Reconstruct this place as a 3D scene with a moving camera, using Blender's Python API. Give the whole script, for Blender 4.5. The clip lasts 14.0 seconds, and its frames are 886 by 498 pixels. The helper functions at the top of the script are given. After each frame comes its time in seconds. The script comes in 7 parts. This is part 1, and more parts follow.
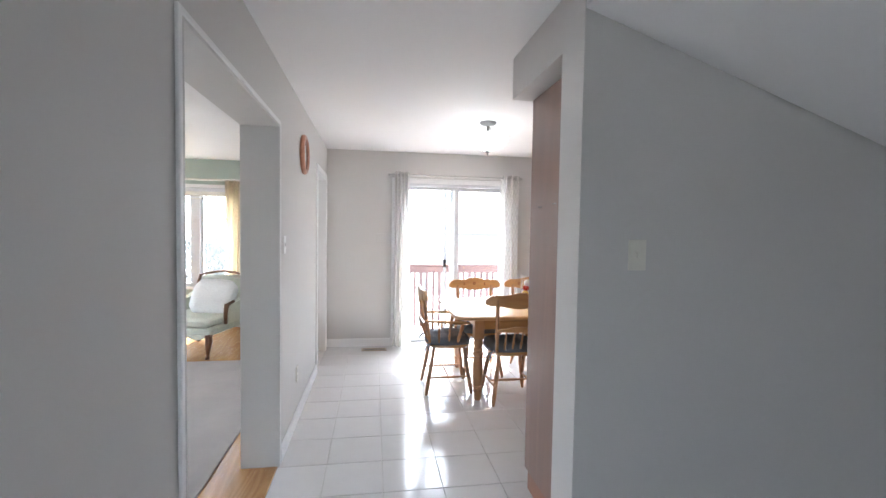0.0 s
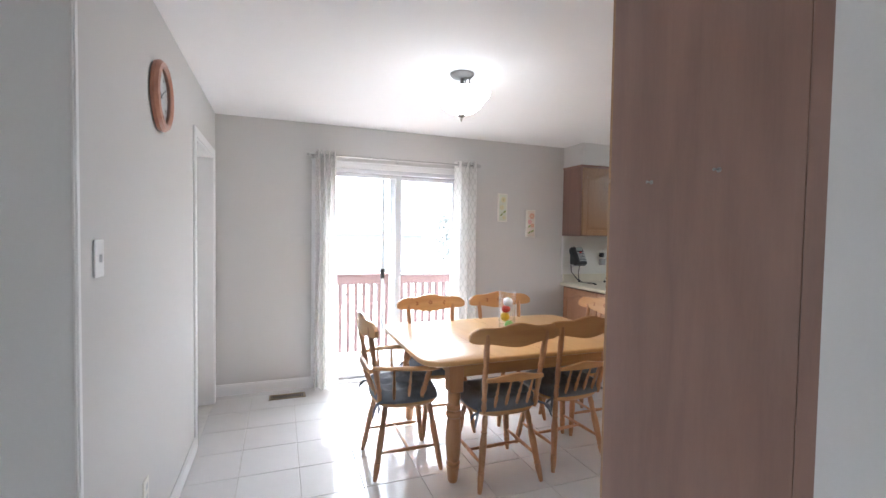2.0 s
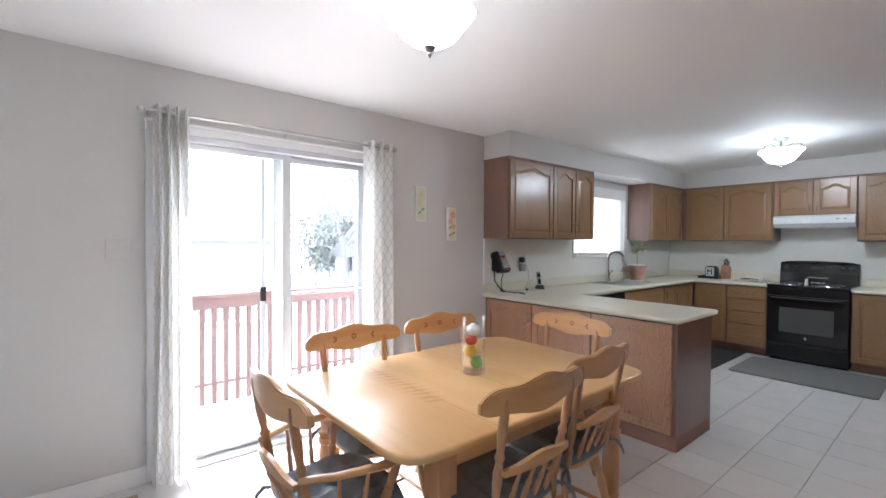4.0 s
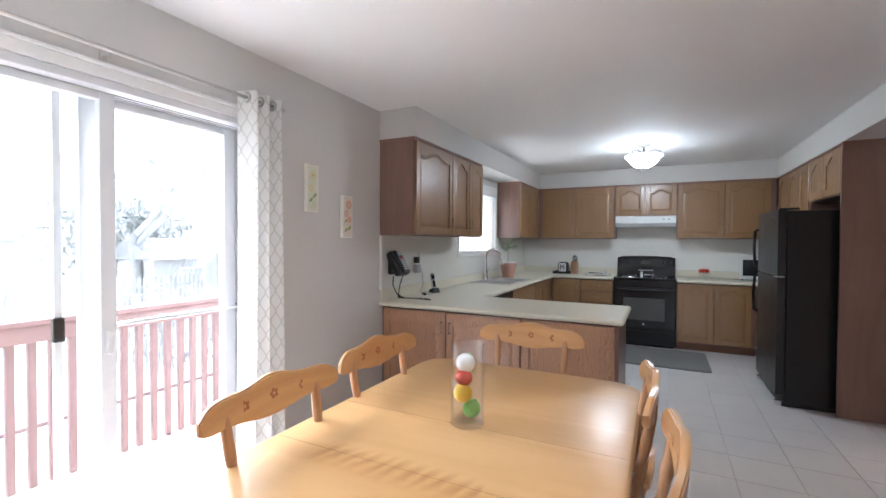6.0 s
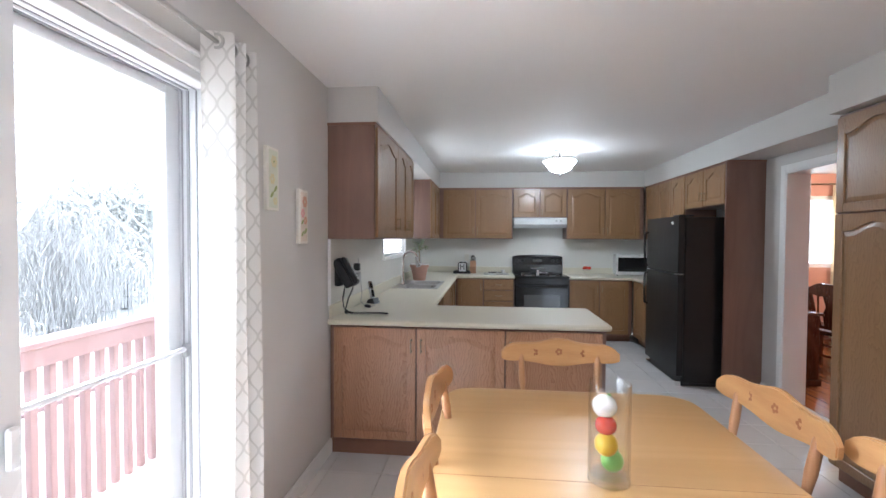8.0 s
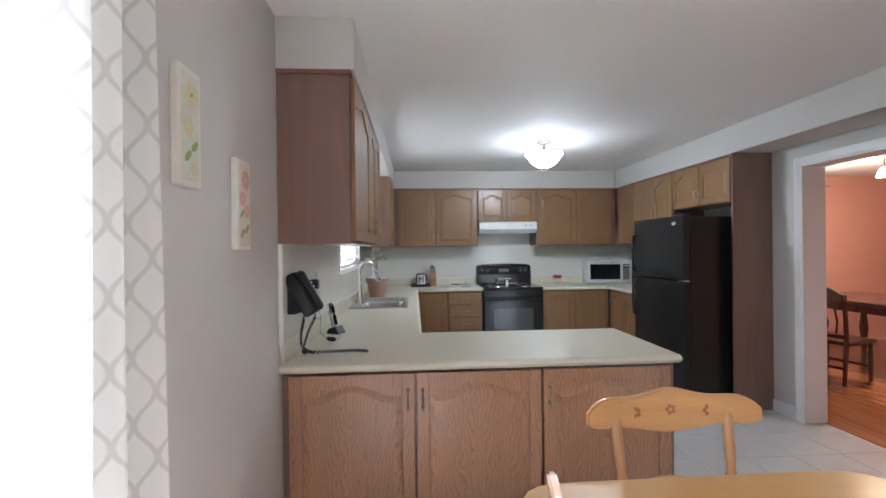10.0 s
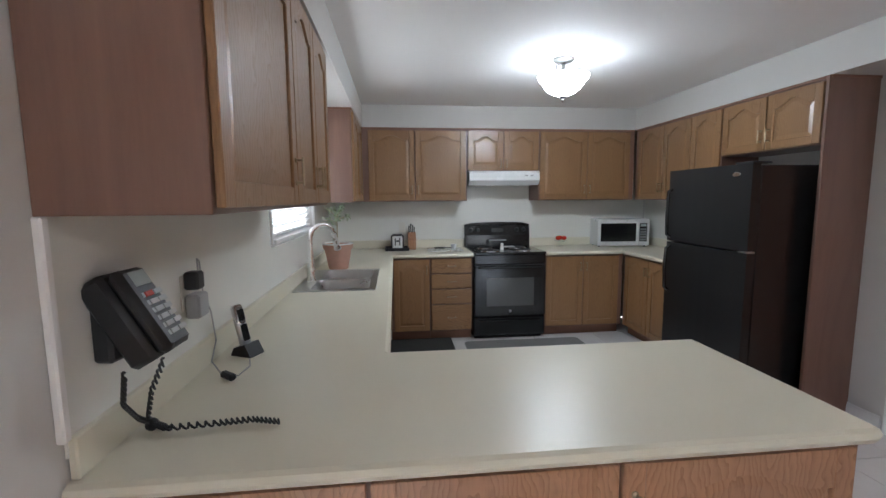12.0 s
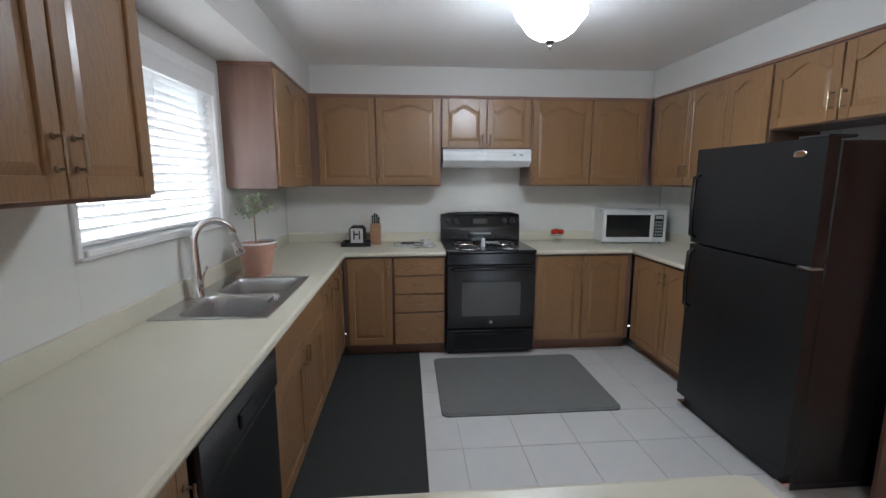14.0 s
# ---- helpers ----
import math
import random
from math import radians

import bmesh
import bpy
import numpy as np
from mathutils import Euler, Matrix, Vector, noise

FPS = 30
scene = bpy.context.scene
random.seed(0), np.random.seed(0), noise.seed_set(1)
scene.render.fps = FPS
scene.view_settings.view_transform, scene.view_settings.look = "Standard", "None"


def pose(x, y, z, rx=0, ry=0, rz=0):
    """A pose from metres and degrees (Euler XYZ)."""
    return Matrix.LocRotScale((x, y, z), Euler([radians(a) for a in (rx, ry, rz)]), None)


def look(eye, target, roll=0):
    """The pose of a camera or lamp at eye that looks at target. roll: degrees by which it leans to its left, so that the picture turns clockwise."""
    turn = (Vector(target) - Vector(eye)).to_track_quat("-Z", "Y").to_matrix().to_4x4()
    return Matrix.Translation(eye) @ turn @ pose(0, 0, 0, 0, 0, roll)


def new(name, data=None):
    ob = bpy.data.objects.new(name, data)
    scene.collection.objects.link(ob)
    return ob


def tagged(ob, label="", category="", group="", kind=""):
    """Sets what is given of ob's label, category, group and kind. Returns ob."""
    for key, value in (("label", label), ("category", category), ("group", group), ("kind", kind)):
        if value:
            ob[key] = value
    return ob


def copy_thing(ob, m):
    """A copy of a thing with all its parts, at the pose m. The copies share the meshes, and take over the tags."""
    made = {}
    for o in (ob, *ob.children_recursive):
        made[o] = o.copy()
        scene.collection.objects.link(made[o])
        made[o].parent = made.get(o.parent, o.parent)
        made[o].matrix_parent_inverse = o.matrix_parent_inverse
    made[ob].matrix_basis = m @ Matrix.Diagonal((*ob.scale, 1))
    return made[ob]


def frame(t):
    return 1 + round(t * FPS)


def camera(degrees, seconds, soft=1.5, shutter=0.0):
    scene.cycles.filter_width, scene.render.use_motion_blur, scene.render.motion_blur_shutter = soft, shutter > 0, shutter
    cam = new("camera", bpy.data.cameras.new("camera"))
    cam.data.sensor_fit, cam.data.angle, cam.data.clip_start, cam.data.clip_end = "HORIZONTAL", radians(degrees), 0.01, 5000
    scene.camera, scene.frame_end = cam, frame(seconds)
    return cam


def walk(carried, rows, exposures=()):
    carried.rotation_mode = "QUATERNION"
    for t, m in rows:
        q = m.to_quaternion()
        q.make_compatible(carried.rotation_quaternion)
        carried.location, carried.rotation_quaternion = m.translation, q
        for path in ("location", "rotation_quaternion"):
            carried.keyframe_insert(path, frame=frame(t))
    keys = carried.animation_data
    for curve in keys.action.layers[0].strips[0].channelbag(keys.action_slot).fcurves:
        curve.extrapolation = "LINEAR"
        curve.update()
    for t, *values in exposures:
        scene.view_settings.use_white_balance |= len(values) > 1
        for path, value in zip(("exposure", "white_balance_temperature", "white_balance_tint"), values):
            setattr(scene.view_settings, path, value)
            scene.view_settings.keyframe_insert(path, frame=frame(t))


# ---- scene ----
cam = camera(90.9, 14.0)
PATH = [
    (0, (-0.233, -0.597, 1.456), (0.082, 1.376, 1.375), 0.9),
    (0.5, (-0.295, -0.318, 1.448), (0.107, 1.64, 1.376), 1.0),
    (1, (-0.291, 0.004, 1.443), (0.203, 1.94, 1.372), 0.9),
    (1.5, (-0.303, 0.362, 1.428), (0.297, 2.269, 1.362), 1.2),
    (2, (-0.28, 0.722, 1.446), (0.42, 2.594, 1.377), 0.9),
    (2.2, (-0.267, 0.846, 1.421), (0.482, 2.7, 1.368), 1.1),
    (4.3, (-0.294, 2.052, 1.418), (1.071, 3.512, 1.38), 0.3),
    (4.5, (-0.267, 2.17, 1.415), (1.158, 3.574, 1.378), 0.3),
    (5, (-0.216, 2.404, 1.419), (1.343, 3.656, 1.38), 0.3),
    (5.5, (-0.179, 2.636, 1.416), (1.505, 3.714, 1.378), 0.2),
    (6, (-0.183, 2.877, 1.403), (1.604, 3.773, 1.366), 0.3),
    (6.5, (-0.205, 3.127, 1.41), (1.664, 3.838, 1.375), 0.3),
    (7, (-0.195, 3.395, 1.435), (1.738, 3.907, 1.396), 0.3),
    (7.5, (-0.158, 3.633, 1.453), (1.813, 3.966, 1.406), 0.3),
    (8, (-0.061, 3.867, 1.46), (1.929, 4.066, 1.408), 0.3),
    (8.5, (0.054, 4.082, 1.445), (2.052, 4.157, 1.399), 0.1),
    (9, (0.251, 4.237, 1.431), (2.25, 4.2, 1.384), 0.0),
    (9.2, (0.351, 4.288, 1.404), (2.35, 4.215, 1.377), -0.2),
    (11.5, (1.622, 4.332, 1.466), (3.607, 4.098, 1.391), -0.5),
    (12, (1.86, 4.252, 1.475), (3.835, 4.038, 1.245), -0.4),
    (12.5, (2.113, 4.17, 1.497), (4.076, 3.946, 1.184), -0.3),
    (13, (2.335, 4.056, 1.494), (4.298, 3.827, 1.184), -0.1),
    (13.5, (2.535, 3.915, 1.494), (4.501, 3.714, 1.183), 0.0),
    (14, (2.675, 3.78, 1.507), (4.643, 3.619, 1.191), 0.0),
]
walk(cam, [(t, look(eye, target, roll)) for t, eye, target, roll in PATH],
     [(0, 3.98, 5740, 9), (2.0, 3.86, 5690, 9), (5, 3.80, 5640, 10), (9, 3.90, 5640, 10), (12, 3.68, 5740, 10), (13.5, 3.58, 5740, 10), (14, 3.55, 5740, 10)])

# ---- light ----
world = bpy.data.worlds.new("sky")
scene.world = world
world.use_nodes = True
wn = world.node_tree
sky = wn.nodes.new("ShaderNodeTexSky")
sky.sky_type = 'NISHITA'
sky.sun_disc = False
sky.sun_elevation = radians(56)
sky.sun_rotation = radians(10)
sky.air_density, sky.dust_density, sky.ozone_density = 1.0, 3.0, 1.0
veil = wn.nodes.new("ShaderNodeHueSaturation")
veil.inputs["Saturation"].default_value = 0.28
wn.links.new(sky.outputs[0], veil.inputs["Color"])
wn.links.new(veil.outputs[0], wn.nodes["Background"].inputs[0])
wn.nodes["Background"].inputs[1].default_value = 0.15

sun = new("sun", bpy.data.lights.new("sun", 'SUN'))
sun.data.energy = 1.7
sun.data.angle = radians(2)
sun.data.color = (1.0, 0.95, 0.88)
sun.matrix_world = look((1.2, 6.6, 9.8), (0, 0, 0))


def bulb(x, y, z, watts, colour, radius=0.05):
    lamp = new("bulb_light", bpy.data.lights.new("bulb_light", 'POINT'))
    lamp.data.energy, lamp.data.color, lamp.data.shadow_soft_size = watts, colour, radius
    lamp.location = (x, y, z)
    return lamp


LAMP_A, LAMP_B = (0.775, 3.255), (4.935, 3.06)
bulb(LAMP_A[0], LAMP_A[1], 2.21, 0.10, (1.0, 0.96, 0.92), 0.07)
bulb(LAMP_B[0], LAMP_B[1], 2.21, 0.44, (0.95, 1.0, 0.97), 0.07)
bulb(5.35, -0.95, 2.16, 8, (1.0, 0.75, 0.5), 0.14)


# ---- materials ----
def nodes_of(name):
    m = bpy.data.materials.new(name)
    m.use_nodes = True
    nt = m.node_tree
    return m, nt, nt.nodes["Principled BSDF"]


def link(nt, a, b):
    nt.links.new(a, b)


def coords(nt, scale=(1, 1, 1), kind="Object"):
    tc = nt.nodes.new("ShaderNodeTexCoord")
    mp = nt.nodes.new("ShaderNodeMapping")
    mp.inputs["Scale"].default_value = scale
    link(nt, tc.outputs[kind], mp.inputs[0])
    return mp.outputs[0]


def noise_tex(nt, vec, scale, detail=4, rough=0.55, distort=0.0):
    n = nt.nodes.new("ShaderNodeTexNoise")
    n.inputs["Scale"].default_value, n.inputs["Detail"].default_value = scale, detail
    n.inputs["Roughness"].default_value, n.inputs["Distortion"].default_value = rough, distort
    link(nt, vec, n.inputs["Vector"])
    return n.outputs["Fac"]


def math_node(nt, op, a, b=None, c=None):
    n = nt.nodes.new("ShaderNodeMath")
    n.operation = op
    for i, v in enumerate((a, b, c)):
        if v is None:
            continue
        if isinstance(v, (int, float)):
            n.inputs[i].default_value = v
        else:
            link(nt, v, n.inputs[i])
    return n.outputs[0]


def ramp(nt, fac, stops):
    r = nt.nodes.new("ShaderNodeValToRGB")
    els = r.color_ramp.elements
    while len(els) < len(stops):
        els.new(0.5)
    for e, (p, c) in zip(els, stops):
        e.position, e.color = p, (*c, 1)
    link(nt, fac, r.inputs[0])
    return r.outputs[0]


def shade(c, k):
    return tuple(min(1.0, max(0.0, v * k)) for v in c)


def bump(nt, p, height, strength, dist=0.002):
    b = nt.nodes.new("ShaderNodeBump")
    b.inputs["Strength"].default_value, b.inputs["Distance"].default_value = strength, dist
    link(nt, height, b.inputs["Height"])
    link(nt, b.outputs[0], p.inputs["Normal"])


def plain(name, base, rough=0.5, metal=0.0, var=0.06, scale=5.0, relief=0.15, fine=90.0, spec=0.5, coat=0.0, rvar=0.08, random_piece=0.0):
    m, nt, p = nodes_of(name)
    v = coords(nt)
    big = noise_tex(nt, v, scale, 3)
    small = noise_tex(nt, v, fine, 3)
    mixed = math_node(nt, 'MULTIPLY_ADD', small, 0.35, math_node(nt, 'MULTIPLY', big, 0.65))
    if random_piece:
        info = nt.nodes.new("ShaderNodeObjectInfo")
        mixed = math_node(nt, 'MULTIPLY_ADD', math_node(nt, 'SUBTRACT', info.outputs["Random"], 0.5), random_piece, mixed)
    link(nt, ramp(nt, mixed, [(0.25, shade(base, 1 - var)), (0.75, shade(base, 1 + var))]), p.inputs["Base Color"])
    p.inputs["Metallic"].default_value = metal
    p.inputs["Specular IOR Level"].default_value = spec
    p.inputs["Coat Weight"].default_value = coat
    p.inputs["Coat Roughness"].default_value = 0.08
    link(nt, math_node(nt, 'MULTIPLY_ADD', big, rvar * 2, rough - rvar), p.inputs["Roughness"])
    if relief:
        bump(nt, p, small, relief)
    return m


def wood(name, light, dark, axis="z", rough=0.35, rings=9.0, coat=0.25, relief=0.12, random_shift=True, contrast=1.0, pore=0.24):
    """Grain that runs along one axis of the object."""
    m, nt, p = nodes_of(name)
    s = {"x": (0.35, 4, 4), "y": (4, 0.35, 4), "z": (4, 4, 0.35)}[axis]
    tc = nt.nodes.new("ShaderNodeTexCoord")
    add = nt.nodes.new("ShaderNodeVectorMath")
    add.operation = 'ADD'
    info = nt.nodes.new("ShaderNodeObjectInfo")
    comb = nt.nodes.new("ShaderNodeCombineXYZ")
    r = math_node(nt, 'MULTIPLY', info.outputs["Random"], 7.0 if random_shift else 0.0)
    for i in range(3):
        link(nt, r, comb.inputs[i])
    link(nt, tc.outputs["Object"], add.inputs[0])
    link(nt, comb.outputs[0], add.inputs[1])
    mp = nt.nodes.new("ShaderNodeMapping")
    mp.inputs["Scale"].default_value = s
    link(nt, add.outputs[0], mp.inputs[0])
    v = mp.outputs[0]
    flame = noise_tex(nt, v, 1.3, 2, 0.5, 0.6)
    ring = math_node(nt, 'FRACT', math_node(nt, 'MULTIPLY', flame, rings))
    ring = math_node(nt, 'ABSOLUTE', math_node(nt, 'MULTIPLY_ADD', ring, 2.0, -1.0))
    pores = noise_tex(nt, v, 38.0, 3, 0.7)
    broad = noise_tex(nt, v, 0.7, 2)
    f = math_node(nt, 'MULTIPLY_ADD', ring, 0.32 * contrast, math_node(nt, 'MULTIPLY_ADD', pores, pore, math_node(nt, 'MULTIPLY', broad, 0.45)))
    mid = tuple((a + b) / 2 for a, b in zip(light, dark))
    link(nt, ramp(nt, f, [(0.22, dark), (0.45, mid), (0.75, light)]), p.inputs["Base Color"])
    link(nt, math_node(nt, 'MULTIPLY_ADD', pores, 0.16, rough - 0.08), p.inputs["Roughness"])
    p.inputs["Coat Weight"].default_value, p.inputs["Coat Roughness"].default_value = coat, 0.18
    bump(nt, p, math_node(nt, 'ADD', pores, math_node(nt, 'MULTIPLY', ring, 0.4)), relief, 0.001)
    return m


def glass(name, tint=(0.97, 0.99, 0.98), rough=0.0, ior=1.45):
    m, nt, p = nodes_of(name)
    p.inputs["Base Color"].default_value = (*tint, 1)
    p.inputs["Roughness"].default_value = rough
    p.inputs["Transmission Weight"].default_value = 1.0
    p.inputs["IOR"].default_value = ior
    return m


def clear(name, tint=(0.98, 0.99, 0.985), gloss=0.02, gain=0.03, edge_gloss=0.7):
    """Thin clear glass: light passes straight, with a Fresnel gloss."""
    m, nt, p = nodes_of(name)
    nt.nodes.remove(p)
    tr = nt.nodes.new("ShaderNodeBsdfTransparent")
    tr.inputs[0].default_value = (*tint, 1)
    gl = nt.nodes.new("ShaderNodeBsdfGlossy")
    gl.inputs["Roughness"].default_value = gloss
    lw = nt.nodes.new("ShaderNodeLayerWeight")
    edge = math_node(nt, 'MULTIPLY_ADD', math_node(nt, 'POWER', lw.outputs["Facing"], 3.0), edge_gloss, gain)
    mx = nt.nodes.new("ShaderNodeMixShader")
    link(nt, edge, mx.inputs[0])
    link(nt, tr.outputs[0], mx.inputs[1])
    link(nt, gl.outputs[0], mx.inputs[2])
    link(nt, mx.outputs[0], nt.nodes["Material Output"].inputs[0])
    return m


def glow(name, colour, strength, base=(0.9, 0.9, 0.88)):
    m, nt, p = nodes_of(name)
    p.inputs["Base Color"].default_value = (*base, 1)
    p.inputs["Roughness"].default_value = 0.3
    p.inputs["Emission Color"].default_value = (*colour, 1)
    p.inputs["Emission Strength"].default_value = strength
    return m


def trellis(name, base, line):
    """Curtain cloth with a woven ogee lattice."""
    m, nt, p = nodes_of(name)
    v = coords(nt, (1 / 0.034, 1 / 0.115, 1), "UV")
    sep = nt.nodes.new("ShaderNodeSeparateXYZ")
    link(nt, v, sep.inputs[0])
    u, w = sep.outputs[0], sep.outputs[1]
    wave = math_node(nt, 'MULTIPLY', math_node(nt, 'SINE', math_node(nt, 'MULTIPLY', w, 6.28318)), 0.235)
    found = []
    for sign, off in ((1, 0.0), (-1, 0.5)):
        a = math_node(nt, 'MULTIPLY_ADD', wave, sign, math_node(nt, 'ADD', math_node(nt, 'MULTIPLY', u, 0.5), off))
        d = math_node(nt, 'ABSOLUTE', math_node(nt, 'SUBTRACT', math_node(nt, 'FRACT', a), 0.5))
        found.append(d)
    near = math_node(nt, 'MINIMUM', found[0], found[1])
    band = math_node(nt, 'MINIMUM', math_node(nt, 'MAXIMUM', math_node(nt, 'MULTIPLY_ADD', near, -17.0, 1.6), 0.0), 1.0)
    weave = noise_tex(nt, coords(nt), 420, 2)
    f = math_node(nt, 'MULTIPLY_ADD', weave, 0.2, math_node(nt, 'MULTIPLY', band, 0.75))
    link(nt, ramp(nt, f, [(0.0, base), (0.95, line)]), p.inputs["Base Color"])
    p.inputs["Roughness"].default_value = 0.8
    p.inputs["Sheen Weight"].default_value = 0.2
    p.inputs["Transmission Weight"].default_value = 0.0
    bump(nt, p, weave, 0.2, 0.001)
    tr = nt.nodes.new("ShaderNodeBsdfTranslucent")
    link(nt, ramp(nt, f, [(0.0, (0.70, 0.68, 0.65)), (0.95, (0.42, 0.405, 0.38))]), tr.inputs[0])
    mx = nt.nodes.new("ShaderNodeMixShader")
    mx.inputs[0].default_value = 0.36
    out = nt.nodes["Material Output"]
    link(nt, p.outputs[0], mx.inputs[1])
    link(nt, tr.outputs[0], mx.inputs[2])
    link(nt, mx.outputs[0], out.inputs[0])
    return m


WALL = plain("wall_paint_grey", (0.597, 0.577, 0.556), 0.6, var=0.02, scale=1.5, relief=0.06, fine=140)
CEIL = plain("ceiling_paint", (0.85, 0.835, 0.83), 0.75, var=0.015, scale=1.2, relief=0.1, fine=200)
WHITE = plain("white_trim_paint", (0.80, 0.79, 0.78), 0.35, var=0.02, scale=3, relief=0.03)
VINYL = plain("white_vinyl", (0.66, 0.66, 0.675), 0.3, var=0.015, scale=3, relief=0.0)
TILE = plain("glazed_floor_tile", (0.61, 0.595, 0.585), 0.13, var=0.03, scale=6, relief=0.04, fine=18, rvar=0.03, random_piece=0.3)
GROUT = plain("grout", (0.55, 0.53, 0.50), 0.9, var=0.15, scale=12, relief=0.3)
SPLASH = plain("glazed_wall_tile", (0.77, 0.765, 0.72), 0.15, var=0.02, scale=4, relief=0.03, fine=10, rvar=0.03, random_piece=0.15)


def sawn_oak(name, light, dark, axis="z", rough=0.4, coat=0.1, strength=1.0):
    """Plain-sawn oak: nested arches of open grain along one axis, fine pores between."""
    m, nt, p = nodes_of(name)
    tc = nt.nodes.new("ShaderNodeTexCoord")
    info = nt.nodes.new("ShaderNodeObjectInfo")
    sep = nt.nodes.new("ShaderNodeSeparateXYZ")
    link(nt, tc.outputs["Object"], sep.inputs[0])
    along = sep.outputs[2] if axis == "z" else sep.outputs[0]
    across = math_node(nt, 'ADD', sep.outputs[1], sep.outputs[0] if axis == "z" else sep.outputs[2])
    shift = math_node(nt, 'MULTIPLY', info.outputs["Random"], 3.7)
    a = math_node(nt, 'ADD', along, shift)
    c = math_node(nt, 'ADD', across, shift)
    comb = nt.nodes.new("ShaderNodeCombineXYZ")
    link(nt, c, comb.inputs[0])
    link(nt, math_node(nt, 'MULTIPLY', a, 0.09), comb.inputs[1])
    wide = noise_tex(nt, comb.outputs[0], 7.0, 2, 0.5)
    fine_ = noise_tex(nt, comb.outputs[0], 260.0, 3, 0.7)
    wob = nt.nodes.new("ShaderNodeCombineXYZ")
    link(nt, c, wob.inputs[0])
    link(nt, math_node(nt, 'MULTIPLY', a, 0.5), wob.inputs[1])
    ripple = noise_tex(nt, wob.outputs[0], 11.0, 3, 0.6)
    half = math_node(nt, 'PINGPONG', c, 0.21)
    heart = math_node(nt, 'SQRT', math_node(nt, 'MULTIPLY_ADD', half, half, 0.0006))
    cone = math_node(nt, 'MULTIPLY_ADD', a, 0.11, heart)
    field = math_node(nt, 'MULTIPLY_ADD', ripple, 0.085, math_node(nt, 'MULTIPLY_ADD', wide, 0.10, cone))
    ring = math_node(nt, 'FRACT', math_node(nt, 'MULTIPLY', field, 62.0))
    line = math_node(nt, 'POWER', ring, 2.6)
    porous = math_node(nt, 'MULTIPLY', line, math_node(nt, 'MULTIPLY_ADD', fine_, 1.5, 0.0))
    f = math_node(nt, 'MULTIPLY_ADD', porous, 0.62 * strength, math_node(nt, 'MULTIPLY_ADD', fine_, 0.22, math_node(nt, 'MULTIPLY_ADD', wide, 0.35, math_node(nt, 'MULTIPLY', info.outputs["Random"], 0.10))))
    mid = tuple((x * 0.6 + y * 0.4) for x, y in zip(light, dark))
    link(nt, ramp(nt, f, [(0.22, light), (0.50, mid), (0.92, dark)]), p.inputs["Base Color"])
    link(nt, math_node(nt, 'MULTIPLY_ADD', porous, 0.2, rough - 0.04), p.inputs["Roughness"])
    p.inputs["Coat Weight"].default_value, p.inputs["Coat Roughness"].default_value = coat, 0.2
    bump(nt, p, math_node(nt, 'SUBTRACT', 1.0, porous), 0.10, 0.001)
    return m


OAK = sawn_oak("oak_cabinet", (0.31, 0.172, 0.077), (0.145, 0.07, 0.03), "z", 0.36, 0.3, 0.38)
OAK_RED = sawn_oak("red_oak_cabinet", (0.475, 0.257, 0.147), (0.225, 0.105, 0.053), "z", 0.38, 0.25, 0.7)
OAK_H = sawn_oak("oak_cabinet_rail", (0.33, 0.185, 0.085), (0.145, 0.07, 0.03), "x", 0.38, 0.2, 0.8)
OAK_SIDE = wood("oak_veneer_side", (0.25, 0.142, 0.105), (0.165, 0.09, 0.066), "z", 0.36, rings=5, contrast=0.5, coat=0.5)
TOE = plain("dark_toe_kick", (0.24, 0.125, 0.085), 0.6, var=0.15)
MAPLE = wood("honey_maple_top", (0.76, 0.50, 0.235), (0.57, 0.32, 0.12), "y", 0.34, rings=3, coat=0.06, relief=0.02, random_shift=False, contrast=0.4, pore=0.12)


def flame_figure(mat, x0, y0, y1):
    """Row of darker tapered grain flames across one board of the top."""
    nt = mat.node_tree
    p = nt.nodes["Principled BSDF"]
    old = p.inputs["Base Color"].links[0].from_socket
    sep = nt.nodes.new("ShaderNodeSeparateXYZ")
    link(nt, coords(nt), sep.inputs[0])
    wob = noise_tex(nt, coords(nt, (6, 22, 1)), 1.0, 2)
    near = math_node(nt, 'SUBTRACT', 0.075, math_node(nt, 'ABSOLUTE', math_node(nt, 'SUBTRACT', math_node(nt, 'MULTIPLY_ADD', wob, 0.05, sep.outputs[0]), x0 + 0.025)))
    edge = math_node(nt, 'MULTIPLY', math_node(nt, 'MAXIMUM', near, 0.0), 13.0)
    mid, half = (y0 + y1) / 2, (y1 - y0) / 2
    span = math_node(nt, 'LESS_THAN', math_node(nt, 'ABSOLUTE', math_node(nt, 'SUBTRACT', sep.outputs[1], mid)), half)
    lean = math_node(nt, 'MULTIPLY_ADD', sep.outputs[0], 0.35, sep.outputs[1])
    teeth = math_node(nt, 'MULTIPLY_ADD', math_node(nt, 'SINE', math_node(nt, 'MULTIPLY_ADD', wob, 7.0, math_node(nt, 'MULTIPLY', lean, 125.0))), 0.5, 0.5)
    fac = math_node(nt, 'MULTIPLY', math_node(nt, 'MULTIPLY', math_node(nt, 'MULTIPLY', edge, span), teeth), 0.75)
    mx = nt.nodes.new("ShaderNodeMix")
    mx.data_type = 'RGBA'
    link(nt, fac, mx.inputs[0])
    link(nt, old, mx.inputs[6])
    mx.inputs[7].default_value = (0.40, 0.19, 0.055, 1)
    link(nt, mx.outputs[2], p.inputs["Base Color"])


